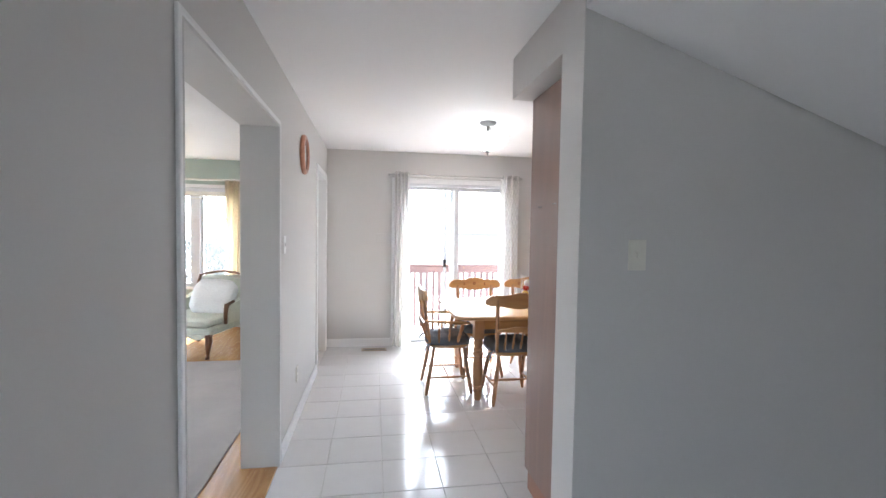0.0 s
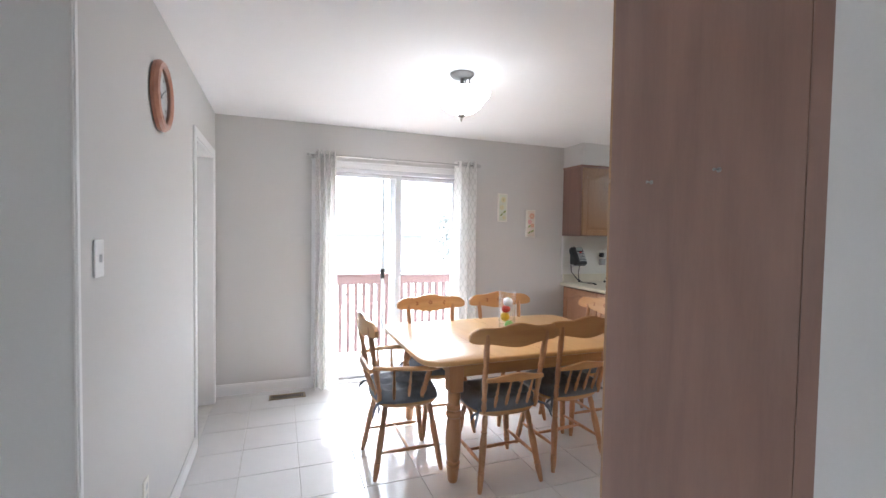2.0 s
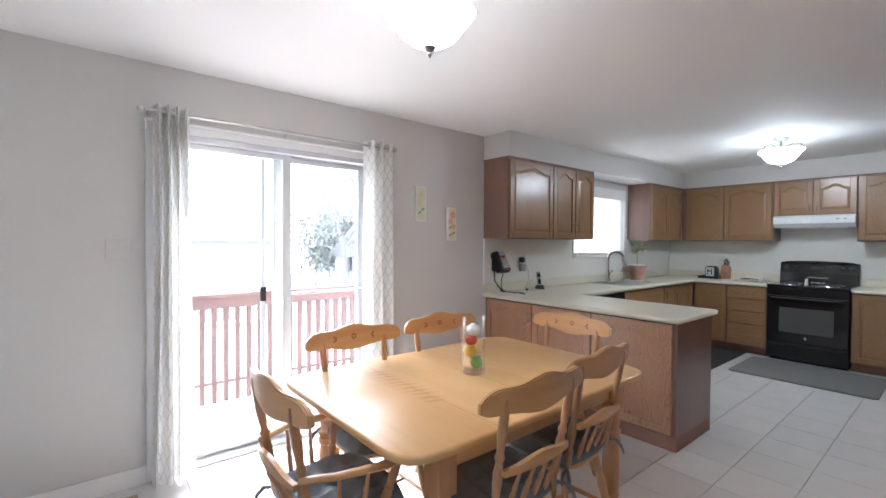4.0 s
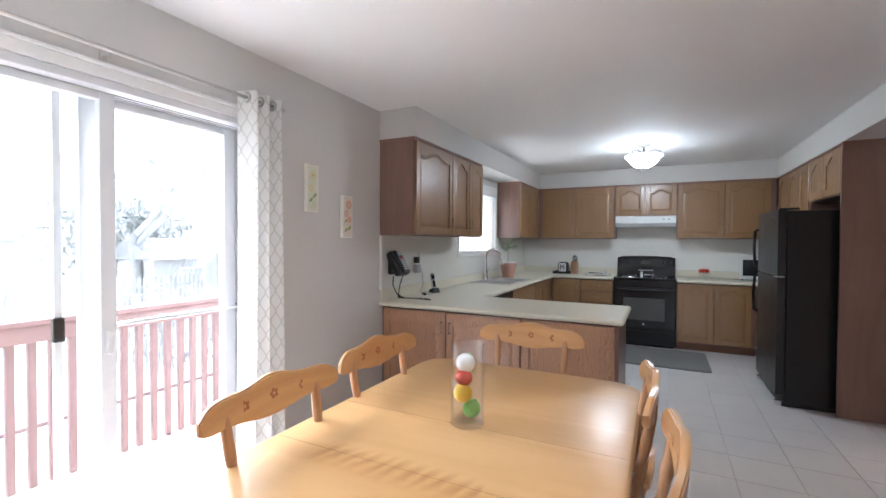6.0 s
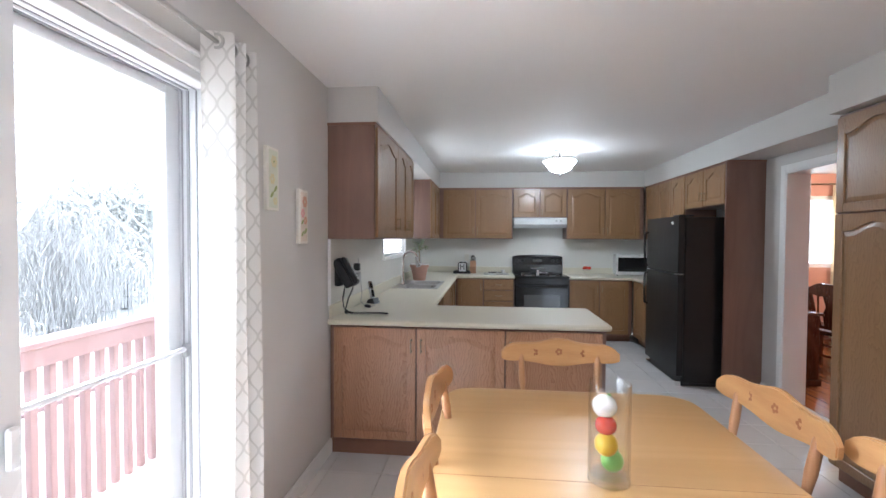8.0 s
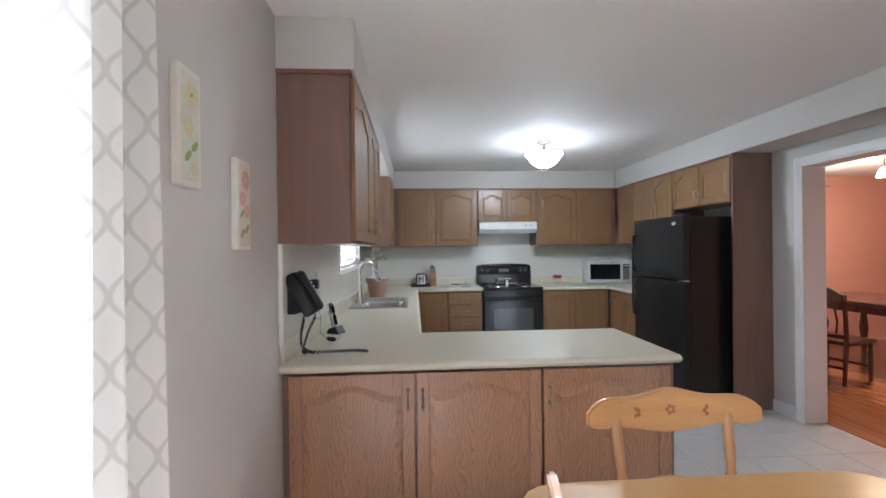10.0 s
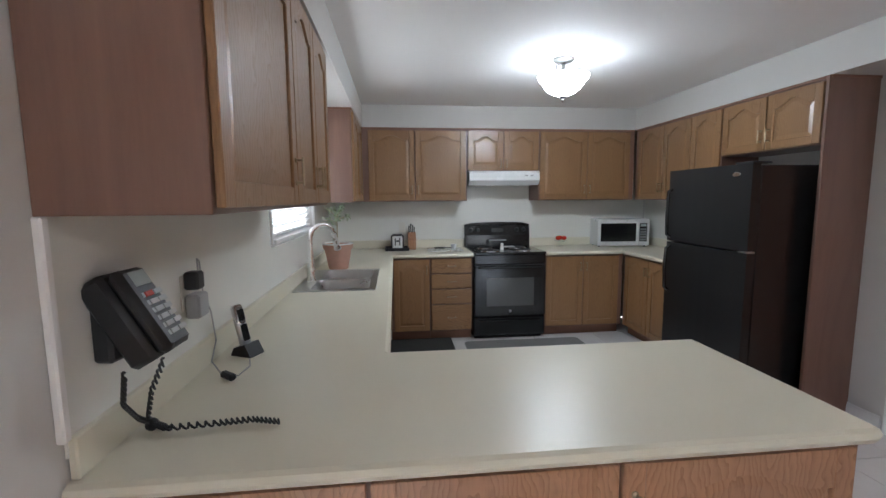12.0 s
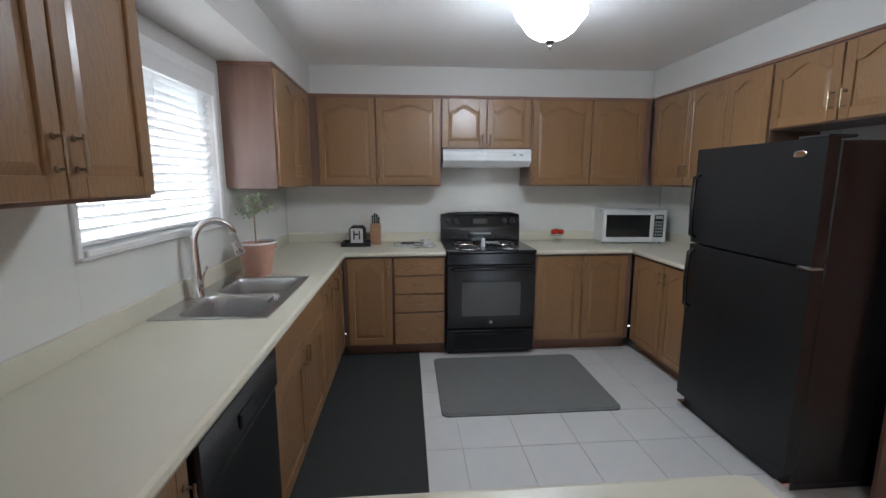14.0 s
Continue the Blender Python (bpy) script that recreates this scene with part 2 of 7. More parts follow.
flame_figure(MAPLE, -0.37, -0.20, 0.34)
# turned parts: backlit shade put into a darker, redder maple than the rails
MAPLE_Z = wood("honey_maple_turned_shaded", (0.56, 0.305, 0.145), (0.37, 0.175, 0.08), "z", 0.33, rings=5, coat=0.3, contrast=0.6)
MAPLE_X = wood("honey_maple_rail", (0.68, 0.40, 0.17), (0.47, 0.235, 0.09), "x", 0.32, rings=5, coat=0.35, contrast=0.6)
# dark brown: painted shade of the carved flowers, and the table's leaf seams
CARVE = plain("carving_shade_and_seam", (0.33, 0.13, 0.05), 0.5, var=0.1)
CUSHION = plain("charcoal_cushion_cloth", (0.165, 0.178, 0.20), 0.85, var=0.25, scale=25, relief=0.5, fine=300)
COUNTER = plain("beige_laminate", (0.69, 0.65, 0.53), 0.36, spec=0.4, var=0.035, scale=4, relief=0.03, fine=260, rvar=0.05)
SINKSTEEL = plain("satin_sink_steel", (0.52, 0.52, 0.52), 0.3, metal=1.0, var=0.05, scale=8, relief=0.04, fine=260)
STEEL = plain("brushed_steel", (0.60, 0.60, 0.60), 0.28, metal=1.0, var=0.05, scale=10, relief=0.05, fine=200)
CHROME = plain("satin_chrome", (0.80, 0.80, 0.80), 0.16, metal=1.0, var=0.03, relief=0.0)
NICKEL = plain("brushed_nickel", (0.52, 0.51, 0.49), 0.35, metal=1.0, var=0.05, relief=0.0)
LAMPMETAL = plain("dark_nickel", (0.24, 0.235, 0.225), 0.4, metal=1.0, var=0.05, relief=0.0)
BRASS = plain("antique_brass", (0.32, 0.25, 0.17), 0.35, metal=1.0, var=0.2, scale=40, relief=0.1)
BLINDVINYL = plain("white_blind_slat", (0.82, 0.82, 0.81), 0.4, var=0.02, relief=0.0)


def lets_light_through(mat, share, colour):
    """Thin sheet that passes part of the daylight behind it."""
    nt = mat.node_tree
    tr = nt.nodes.new("ShaderNodeBsdfTranslucent")
    tr.inputs[0].default_value = (*colour, 1)
    mx = nt.nodes.new("ShaderNodeMixShader")
    mx.inputs[0].default_value = share
    link(nt, nt.nodes["Principled BSDF"].outputs[0], mx.inputs[1])
    link(nt, tr.outputs[0], mx.inputs[2])
    link(nt, mx.outputs[0], nt.nodes["Material Output"].inputs[0])


lets_light_through(BLINDVINYL, 0.3, (0.85, 0.85, 0.84))
BLACK = plain("black_enamel", (0.012, 0.012, 0.013), 0.18, var=0.2, scale=6, relief=0.0, coat=0.3, rvar=0.04)
BLACK_TEX = plain("black_textured_steel", (0.013, 0.013, 0.014), 0.32, var=0.2, scale=6, relief=0.18, fine=220, spec=0.38)
BLACK_PL = plain("black_plastic", (0.018, 0.018, 0.02), 0.45, var=0.2, relief=0.1)
OVENGLASS = plain("dark_oven_glass", (0.085, 0.085, 0.083), 0.12, var=0.1, relief=0.0, rvar=0.02)
SILVER = plain("silver_paint", (0.74, 0.74, 0.74), 0.3, metal=0.15, var=0.05, relief=0.0)
GREY_PL = plain("grey_plastic", (0.35, 0.35, 0.36), 0.5, var=0.08)
KEYCAP = plain("light_grey_keys", (0.50, 0.51, 0.51), 0.5, var=0.05, relief=0.0)
LIGHT_PL = plain("ivory_plastic", (0.72, 0.69, 0.62), 0.4, var=0.03, relief=0.0)
WHITE_EN = plain("white_enamel", (0.78, 0.79, 0.80), 0.25, var=0.02, relief=0.0)
TERRA = plain("terracotta", (0.50, 0.29, 0.22), 0.8, var=0.12, scale=14, relief=0.3)
LEAF = plain("pale_green_leaf", (0.30, 0.37, 0.24), 0.55, var=0.35, scale=40, relief=0.2)
STEM = plain("thin_brown_stem", (0.30, 0.24, 0.15), 0.8, var=0.2)
SOIL = plain("potting_soil", (0.06, 0.04, 0.03), 0.95, var=0.3, scale=60, relief=0.8)
RUBBER = plain("black_ribbed_runner", (0.028, 0.029, 0.028), 0.85, var=0.25, scale=20, relief=0.6, fine=160)
MATGREY = plain("grey_foam_mat", (0.155, 0.155, 0.15), 0.75, var=0.12, scale=16, relief=0.5, fine=120)
REDDECK = plain("red_brown_deck_stain", (0.155, 0.095, 0.092), 0.7, var=0.18, scale=9, relief=0.3)
DECK = plain("weathered_deck_board", (0.50, 0.42, 0.39), 0.8, var=0.2, scale=6, relief=0.4, random_piece=0.4)
PANE = clear("window_glass", gain=0.015, edge_gloss=0.12)
VASEGLASS = clear("clear_vase_glass", (0.988, 0.993, 0.993), 0.03, 0.05, 0.62)
BOWL = glow("lit_alabaster_glass", (1.0, 0.97, 0.92), 2.0)
BOWL_B = glow("lit_alabaster_glass_cool", (0.96, 1.0, 0.98), 5.2)
CURTAIN = trellis("trellis_curtain_cloth", (0.85, 0.83, 0.805), (0.69, 0.67, 0.635))
CREAM = plain("cream_curtain_cloth", (0.72, 0.62, 0.47), 0.85, var=0.08, scale=8, relief=0.3, fine=300)
SAGE = plain("sage_green_paint", (0.37, 0.425, 0.37), 0.6, var=0.03, scale=2, relief=0.06, fine=140)
SALMON = plain("salmon_paint", (0.50, 0.255, 0.20), 0.6, var=0.03, scale=2, relief=0.06, fine=140)
RUG = plain("taupe_carpet", (0.42, 0.385, 0.36), 0.95, var=0.12, scale=3, relief=0.8, fine=250)
PARQ = wood("oak_floor_board", (0.55, 0.32, 0.13), (0.36, 0.18, 0.07), "y", 0.25, coat=0.3)
PARQ_RED = wood("red_oak_floor_board", (0.42, 0.16, 0.055), (0.26, 0.085, 0.03), "x", 0.2, coat=0.4)
DARKWOOD = wood("dark_mahogany", (0.10, 0.03, 0.018), (0.035, 0.011, 0.007), "z", 0.25, coat=0.4)
UPHOL = plain("pale_green_damask", (0.61, 0.62, 0.52), 0.8, var=0.12, scale=30, relief=0.4, fine=200)
FUR = plain("white_fur", (0.85, 0.83, 0.80), 0.95, var=0.08, scale=60, relief=1.0, fine=160)
WALNUT = wood("walnut_carved", (0.22, 0.10, 0.045), (0.10, 0.04, 0.02), "z", 0.35)
# yard colours: the bright outdoor haze is mixed into these pale greys
SNOW = plain("pale_winter_lawn", (0.34, 0.335, 0.31), 0.9, var=0.3, scale=0.6, relief=0.6, fine=6)
FENCE = plain("hazed_fence_board", (0.27, 0.262, 0.255), 0.85, var=0.15, scale=3, relief=0.3)
BARK = plain("grey_bark", (0.20, 0.195, 0.19), 0.9, var=0.25, scale=9, relief=0.8, fine=40)
TWIG = plain("grey_twig", (0.27, 0.265, 0.26), 0.9, var=0.2)
CEDAR = plain("hazed_cedar_leaf", (0.23, 0.235, 0.22), 0.8, var=0.3, scale=3, relief=0.4)
SIDING = plain("pale_house_siding", (0.34, 0.336, 0.333), 0.8, var=0.08, scale=2)
ROOF = plain("grey_shingle_roof", (0.17, 0.167, 0.168), 0.9, var=0.2, scale=3, relief=0.5)
PAPER = plain("canvas_white", (0.76, 0.73, 0.66), 0.8, var=0.06, scale=20, relief=0.2)


def flat_colour(name, c, rough=0.5):
    return plain(name, c, rough, var=0.06, scale=30, relief=0.05)


RED = flat_colour("tomato_red", (0.62, 0.05, 0.03), 0.25)
YELLOW = flat_colour("lemon_yellow", (0.78, 0.50, 0.03), 0.3)
GREEN = flat_colour("lime_green", (0.24, 0.56, 0.14), 0.3)
ORANGE = flat_colour("flower_orange", (0.68, 0.39, 0.28), 0.7)
PINK = flat_colour("flower_pink", (0.72, 0.38, 0.36), 0.7)
OLIVE = flat_colour("leaf_olive", (0.32, 0.38, 0.16), 0.7)
PALEYEL = flat_colour("flower_yellow", (0.68, 0.62, 0.38), 0.7)
SCREEN = flat_colour("grey_lcd", (0.42, 0.47, 0.45), 0.2)
BALLWHITE = flat_colour("white_glaze", (0.80, 0.79, 0.78), 0.25)


# ---- mesh helpers ----
def part(name, bm, material, parent=None, label="", smooth=False):
    me = bpy.data.meshes.new(name)
    bm.normal_update()
    if smooth:
        for f in bm.faces:
            f.smooth = True
    bm.to_mesh(me)
    bm.free()
    me.materials.append(material)
    if smooth:
        me.set_sharp_from_angle(angle=radians(40))
    ob = new(name, me)
    if parent:
        ob.parent = parent
    if label:
        tagged(ob, label)
    return ob


def thing(name, m, label, category, group="", kind=""):
    ob = new(name)
    ob.empty_display_size = 0.1
    ob.matrix_basis = m
    return tagged(ob, label, category, group, kind)


def box(bm, x0, x1, y0, y1, z0, z1, bevel=0.0, segments=1):
    vs = [bm.verts.new((x, y, z)) for x in (x0, x1) for y in (y0, y1) for z in (z0, z1)]
    fs = [bm.faces.new([vs[i] for i in q]) for q in ((0, 1, 3, 2), (4, 6, 7, 5), (0, 4, 5, 1), (2, 3, 7, 6), (0, 2, 6, 4), (1, 5, 7, 3))]
    if bevel:
        es = list({e for f in fs for e in f.edges})
        bmesh.ops.bevel(bm, geom=es, offset=bevel, segments=segments, affect='EDGES', profile=0.5)
    return bm


def boxes(*dims, bevel=0.0):
    bm = bmesh.new()
    for d in dims:
        box(bm, *d, bevel=bevel)
    return bm


def prism(bm, pts, y0, y1, axis="y"):
    """A polygon in two axes pushed along the third."""
    def at(a, b, c):
        return {"y": (a, c, b), "z": (a, b, c), "x": (c, a, b)}[axis]
    lo = [bm.verts.new(at(a, b, y0)) for a, b in pts]
    hi = [bm.verts.new(at(a, b, y1)) for a, b in pts]
    bm.faces.new(lo)
    bm.faces.new(hi[::-1])
    n = len(pts)
    for i in range(n):
        bm.faces.new((lo[i], hi[i], hi[(i + 1) % n], lo[(i + 1) % n]))
    bmesh.ops.recalc_face_normals(bm, faces=bm.faces[:])
    return bm


def frustum(bm, outer, inner, y0, y1):
    """A raised field: outer outline at y0, inner outline at y1, in x and z."""
    lo = [bm.verts.new((a, y0, b)) for a, b in outer]
    hi = [bm.verts.new((a, y1, b)) for a, b in inner]
    n = len(outer)
    for i in range(n):
        bm.faces.new((lo[i], lo[(i + 1) % n], hi[(i + 1) % n], hi[i]))
    bm.faces.new(hi)
    bmesh.ops.recalc_face_normals(bm, faces=bm.faces[:])
    return bm


def lathe(bm, profile, n=16, m=None, cap=True):
    """profile: (radius, height) pairs, turned round z."""
    m = m or Matrix()
    rings = []
    for r, z in profile:
        rings.append([bm.verts.new(m @ Vector((r * math.cos(2 * math.pi * i / n), r * math.sin(2 * math.pi * i / n), z))) for i in range(n)])
    for a, b in zip(rings, rings[1:]):
        for i in range(n):
            bm.faces.new((a[i], a[(i + 1) % n], b[(i + 1) % n], b[i]))
    if cap:
        bm.faces.new(rings[0][::-1])
        bm.faces.new(rings[-1])
    return bm


def between(p, q):
    """The frame whose z axis runs from p to q, and the length."""
    d = Vector(q) - Vector(p)
    return Matrix.Translation(p) @ d.to_track_quat('Z', 'Y').to_matrix().to_4x4(), d.length


def turned(bm, p, q, profile, n=10):
    """A lathe profile with heights 0 to 1, laid from p to q."""
    m, l = between(p, q)
    return lathe(bm, [(r, h * l) for r, h in profile], n, m)


def tube(bm, pts, r, n=8, closed=False):
    pts = [Vector(p) for p in pts]
    rings = []
    for i, p in enumerate(pts):
        a = pts[i - 1] if i or closed else p
        b = pts[(i + 1) % len(pts)] if i + 1 < len(pts) or closed else p
        q = (b - a).normalized().to_track_quat('Z', 'Y')
        rr = r[i] if isinstance(r, (list, tuple)) else r
        rings.append([bm.verts.new(p + q @ Vector((rr * math.cos(2 * math.pi * k / n), rr * math.sin(2 * math.pi * k / n), 0))) for k in range(n)])
    pairs = list(zip(rings, rings[1:])) + ([(rings[-1], rings[0])] if closed else [])
    for a, b in pairs:
        best = min(range(n), key=lambda s: sum((a[k].co - b[(k + s) % n].co).length for k in range(n)))
        for k in range(n):
            bm.faces.new((a[k], a[(k + 1) % n], b[(k + 1 + best) % n], b[(k + best) % n]))
    if not closed:
        bm.faces.new(rings[0][::-1])
        bm.faces.new(rings[-1])
    return bm


def ball(bm, c, r, u=12, v=8, sz=1.0):
    bmesh.ops.create_uvsphere(bm, u_segments=u, v_segments=v, radius=r, matrix=Matrix.Translation(c) @ Matrix.Diagonal((1, 1, sz, 1)))
    return bm


def rounded(x0, x1, y0, y1, r, n=4):
    pts = []
    for cx, cy, a in ((x1 - r, y1 - r, 0), (x0 + r, y1 - r, 90), (x0 + r, y0 + r, 180), (x1 - r, y0 + r, 270)):
        for i in range(n + 1):
            t = radians(a + 90 * i / n)
            pts.append((cx + r * math.cos(t), cy + r * math.sin(t)))
    return pts


def structure(name, bm, material, label, category, parent=None):
    return tagged(part(name, bm, material, parent), label, category, kind="structure")


# ---- structure ----
WEST, NORTH, SOUTH, EAST, TOP, SOFF = -0.80, 4.915, 1.25, 6.87, 2.44, 2.21
HALL_S = -2.8

# west wall, with the wide opening to the living room and a narrow doorway near the far corner
structure("wall_west", boxes(
    (-1.0, WEST, HALL_S, 0.80, 0, TOP), (-1.0, WEST, 0.80, 2.15, 2.075, TOP), (-1.0, WEST, 2.15, 3.95, 0, TOP),
    (-1.0, WEST, 3.95, 4.75, 2.05, TOP), (-1.0, WEST, 4.75, 5.115, 0, TOP)), WALL, "plain light grey painted wall with two openings", "wall")
structure("wall_north", boxes(
    (WEST, 0.05, NORTH, 5.115, 0, TOP), (0.05, 1.535, NORTH, 5.115, 2.05, TOP), (1.535, 4.26, NORTH, 5.115, 0, TOP),
    (4.26, 5.43, NORTH, 5.115, 0, 1.26), (4.26, 5.43, NORTH, 5.115, 2.06, TOP), (5.43, 7.05, NORTH, 5.115, 0, TOP)), WALL,
    "warm grey painted wall with patio door and kitchen window", "wall")
structure("wall_east", boxes((EAST, 7.05, -0.2, NORTH, 0, TOP), (EAST, 7.05, -1.35, -0.2, 0, 1.05), (EAST, 7.05, -1.35, -0.2, 2.1, TOP), (EAST, 7.05, -2.9, -1.35, 0, TOP)), WALL, "grey painted kitchen wall behind the stove", "wall")
structure("wall_south", boxes(
    (0.543, 0.66, 0.968, 1.165, 0, SOFF), (0.66, 2.6, 0.968, SOUTH, 0, SOFF), (2.6, 2.95, 1.07, SOUTH, 0, SOFF), (2.95, 4.06, 1.07, SOUTH, 2.05, TOP), (4.06, EAST, 1.07, SOUTH, 0, TOP)), WALL,
    "grey painted partition wall with a cased doorway", "wall")
structure("wall_hall_south", boxes((-1.0, -0.6, HALL_S - 0.15, HALL_S, 0, TOP), (-0.6, 0.1, HALL_S - 0.15, HALL_S, 2.0, TOP), (0.1, 2.6, HALL_S - 0.15, HALL_S, 0, TOP)), WALL, "grey painted hall end wall", "wall")
structure("wall_hall_east", boxes((2.5, 2.6, HALL_S, 0.967, 0, TOP)), WALL, "grey painted hall side wall", "wall")
structure("ceiling", boxes((-1.0, 7.05, HALL_S - 0.15, 5.115, TOP, TOP + 0.12)), CEIL, "flat white painted ceiling", "ceiling")
sl = bmesh.new()
prism(sl, [(0.545, 2.425), (0.545, 2.30), (2.5, 1.66), (2.5, 1.78)], HALL_S, 0.966, "y")
structure("ceiling_sloped", sl, CEIL, "sloping ceiling under the staircase", "ceiling")
structure("soffit_north", boxes((2.735, EAST, 4.577, NORTH, SOFF, TOP)), WALL, "grey painted soffit over wall cabinets", "soffit")
structure("soffit_east", boxes((6.53, EAST, 1.60, 4.577, SOFF, TOP)), WALL, "grey painted soffit over stove cabinets", "soffit")
structure("soffit_south", boxes((2.80, EAST, SOUTH, 1.60, SOFF, TOP)), WALL, "grey painted soffit over fridge cabinets", "soffit")
structure("soffit_pantry", boxes((0.543, 2.80, 0.968, 1.83, SOFF, TOP)), WALL, "grey painted soffit box over tall pantry", "soffit")

# floors
structure("floor", boxes((-1.0, 2.598, HALL_S, 4.915, -0.12, -0.006), (2.598, EAST, 1.0705, 4.915, -0.12, -0.006)), GROUT, "grey grout bed under white floor tiles", "floor")

# living room shell
structure("floor_living", boxes((-6.2, -1.0, HALL_S, 6.4, -0.12, -0.004)), PARQ, "honey oak strip floor in the living room", "floor")
structure("ceiling_living", boxes((-6.2, -1.0, HALL_S, 6.4, TOP, TOP + 0.12)), CEIL, "flat white living room ceiling", "ceiling")
structure("wall_living_north", boxes((-3.65, -3.44, 6.2, 6.4, 0, TOP), (-3.44, -2.12, 6.2, 6.4, 0, 0.60), (-3.44, -2.12, 6.2, 6.4, 2.03, TOP), (-2.12, -0.8, 6.2, 6.4, 0, TOP)),
    SAGE, "sage green painted wall around a wide window", "wall")
BAY = pose(-3.65, 6.2, 0, 0, 0, 28)
bay = boxes((-0.42, 0.0, 0.0, 0.2, 0, TOP), (-1.7, -0.42, 0.0, 0.2, 0, 0.60), (-1.7, -0.42, 0.0, 0.2, 2.03, TOP), (-2.95, -1.7, 0.0, 0.2, 0, TOP))
bay.transform(BAY)
structure("wall_living_bay", bay, SAGE, "sage green painted angled bay wall with a window", "wall")
structure("wall_living_west", boxes((-6.4, -6.2, HALL_S, -1.5, 0, TOP), (-6.4, -6.2, -1.5, 3.5, 0, 0.5), (-6.4, -6.2, -1.5, 3.5, 2.1, TOP), (-6.4, -6.2, 3.5, 5.0, 0, TOP)), SAGE, "sage green living room wall", "wall")
structure("wall_living_south", boxes((-6.4, -1.0, HALL_S - 0.15, HALL_S, 0, TOP)), SAGE, "sage green living room end wall", "wall")
structure("wall_living_east", boxes((-1.0, -0.8, 5.115, 6.2, 0, TOP)), SAGE, "sage green living room side wall", "wall")

# dining room shell
structure("floor_dining", boxes((2.6, EAST, -2.9, 1.07, -0.12, -0.004)), PARQ_RED, "red oak strip floor in the dining room", "floor")
structure("wall_dining_south", boxes((2.4, 7.05, -3.05, -2.9, 0, TOP)), SALMON, "salmon painted dining room wall", "wall")
structure("wall_dining_west", boxes((2.602, 2.62, -2.9, 1.068, 0, TOP)), SALMON, "salmon painted dining room side wall", "wall")
structure("wall_dining_east", boxes((EAST - 0.02, EAST - 0.002, -0.2, 1.068, 0, TOP), (EAST - 0.02, EAST - 0.002, -1.35, -0.2, 0, 1.05), (EAST - 0.02, EAST - 0.002, -1.35, -0.2, 2.1, TOP), (EAST - 0.02, EAST - 0.002, -2.9, -1.35, 0, TOP)), SALMON, "salmon painted dining room wall by the window", "wall")
structure("ceiling_dining", boxes((2.62, EAST - 0.02, -2.9, 1.068, TOP - 0.02, TOP - 0.004)), CEIL, "flat white dining room ceiling", "ceiling")

# baseboards and casings
def skirting(name, x0, x1, y0, y1, label="white painted baseboard"):
    bm = boxes((x0, x1, y0, y1, 0, 0.085))
    dx, dy = (0.004 if x1 - x0 < 0.03 else 0), (0.004 if y1 - y0 < 0.03 else 0)
    box(bm, x0 + dx, x1 - dx, y0 + dy, y1 - dy, 0.085, 0.10)
    structure(name, bm, WHITE, label, "baseboard")


skirting("baseboard", WEST, WEST + 0.014, 2.19, 3.89)
skirting("baseboard", WEST, WEST + 0.014, HALL_S, 0.72)
skirting("baseboard", WEST + 0.002, 0.0, NORTH - 0.014, NORTH)
skirting("baseboard", 1.62, 2.80, NORTH - 0.014, NORTH)
skirting("baseboard", 4.14, 4.343, SOUTH, SOUTH + 0.014)
skirting("baseboard", -3.65, -0.99, 6.186, 6.2, "white painted living room baseboard")
skirting("baseboard", 0.70, 2.5, 0.954, 0.968)
bb = bmesh.new()
box(bb, -2.9, -0.003, -0.014, 0.0, 0, 0.1)
bb.transform(BAY)
structure("baseboard", bb, WHITE, "white painted bay baseboard", "baseboard")


def casing(name, axis, face, a0, a1, head, out, lining, label, inner=None, w=0.062):
    """Flat boards round an opening; axis is the way the wall runs, out the side on which they lie."""
    t = 0.014
    holder = tagged(new(name), label, "door frame", kind="structure")

    def piece(n, p0, p1, z0, z1, f0, f1, mt=None):
        bm = bmesh.new()
        if axis == "y":
            box(bm, f0, f1, p0, p1, z0, z1, 0.003)
        else:
            box(bm, p0, p1, f0, f1, z0, z1, 0.003)
        part(n, bm, mt or WHITE, holder)
    f0, f1 = sorted((face, face + out * t))
    piece("casing_board", a0 - w, a0 - 0.002, 0, head + w, f0, f1)
    piece("casing_board", a1 + 0.002, a1 + w, 0, head + w, f0, f1)
    piece("head_board", a0 - 0.001, a1 + 0.001, head + 0.002, head + w, f0, f1)
    l0, l1 = lining
    piece("jamb", a0 - 0.001, a0 + 0.016, 0, head, l0, l1, inner)
    piece("jamb", a1 - 0.016, a1 + 0.001, 0, head, l0, l1, inner)
    piece("head_jamb", a0 + 0.016, a1 - 0.016, head - 0.016, head + 0.001, l0, l1, inner)


casing("door_frame_living", "y", WEST, 0.80, 2.15, 2.075, 1, (-1.012, WEST + 0.012), "white painted frame of the living room opening", WALL, 0.024)
casing("door_frame_corner", "y", WEST, 3.95, 4.75, 2.05, 1, (-1.0, WEST + 0.010), "white painted frame of the corner doorway")
casing("door_frame_dining", "x", SOUTH, 2.95, 4.06, 2.05, 1, (1.062, SOUTH + 0.012), "white painted frame of the dining room doorway")
door = tagged(new("door_1"), "closed white panel door set back in its frame", "door", kind="structure")
part("door_leaf", boxes((-0.99, -0.955, 3.968, 4.732, 0.01, 2.03), bevel=0.003), WHITE, door)
for z0, z1 in ((0.25, 0.95), (1.1, 1.85)):
    for y0, y1 in ((4.07, 4.31), (4.39, 4.63)):
        part("panel", boxes((-0.954, -0.946, y0, y1, z0, z1), bevel=0.006), WHITE, door)
kn = bmesh.new()
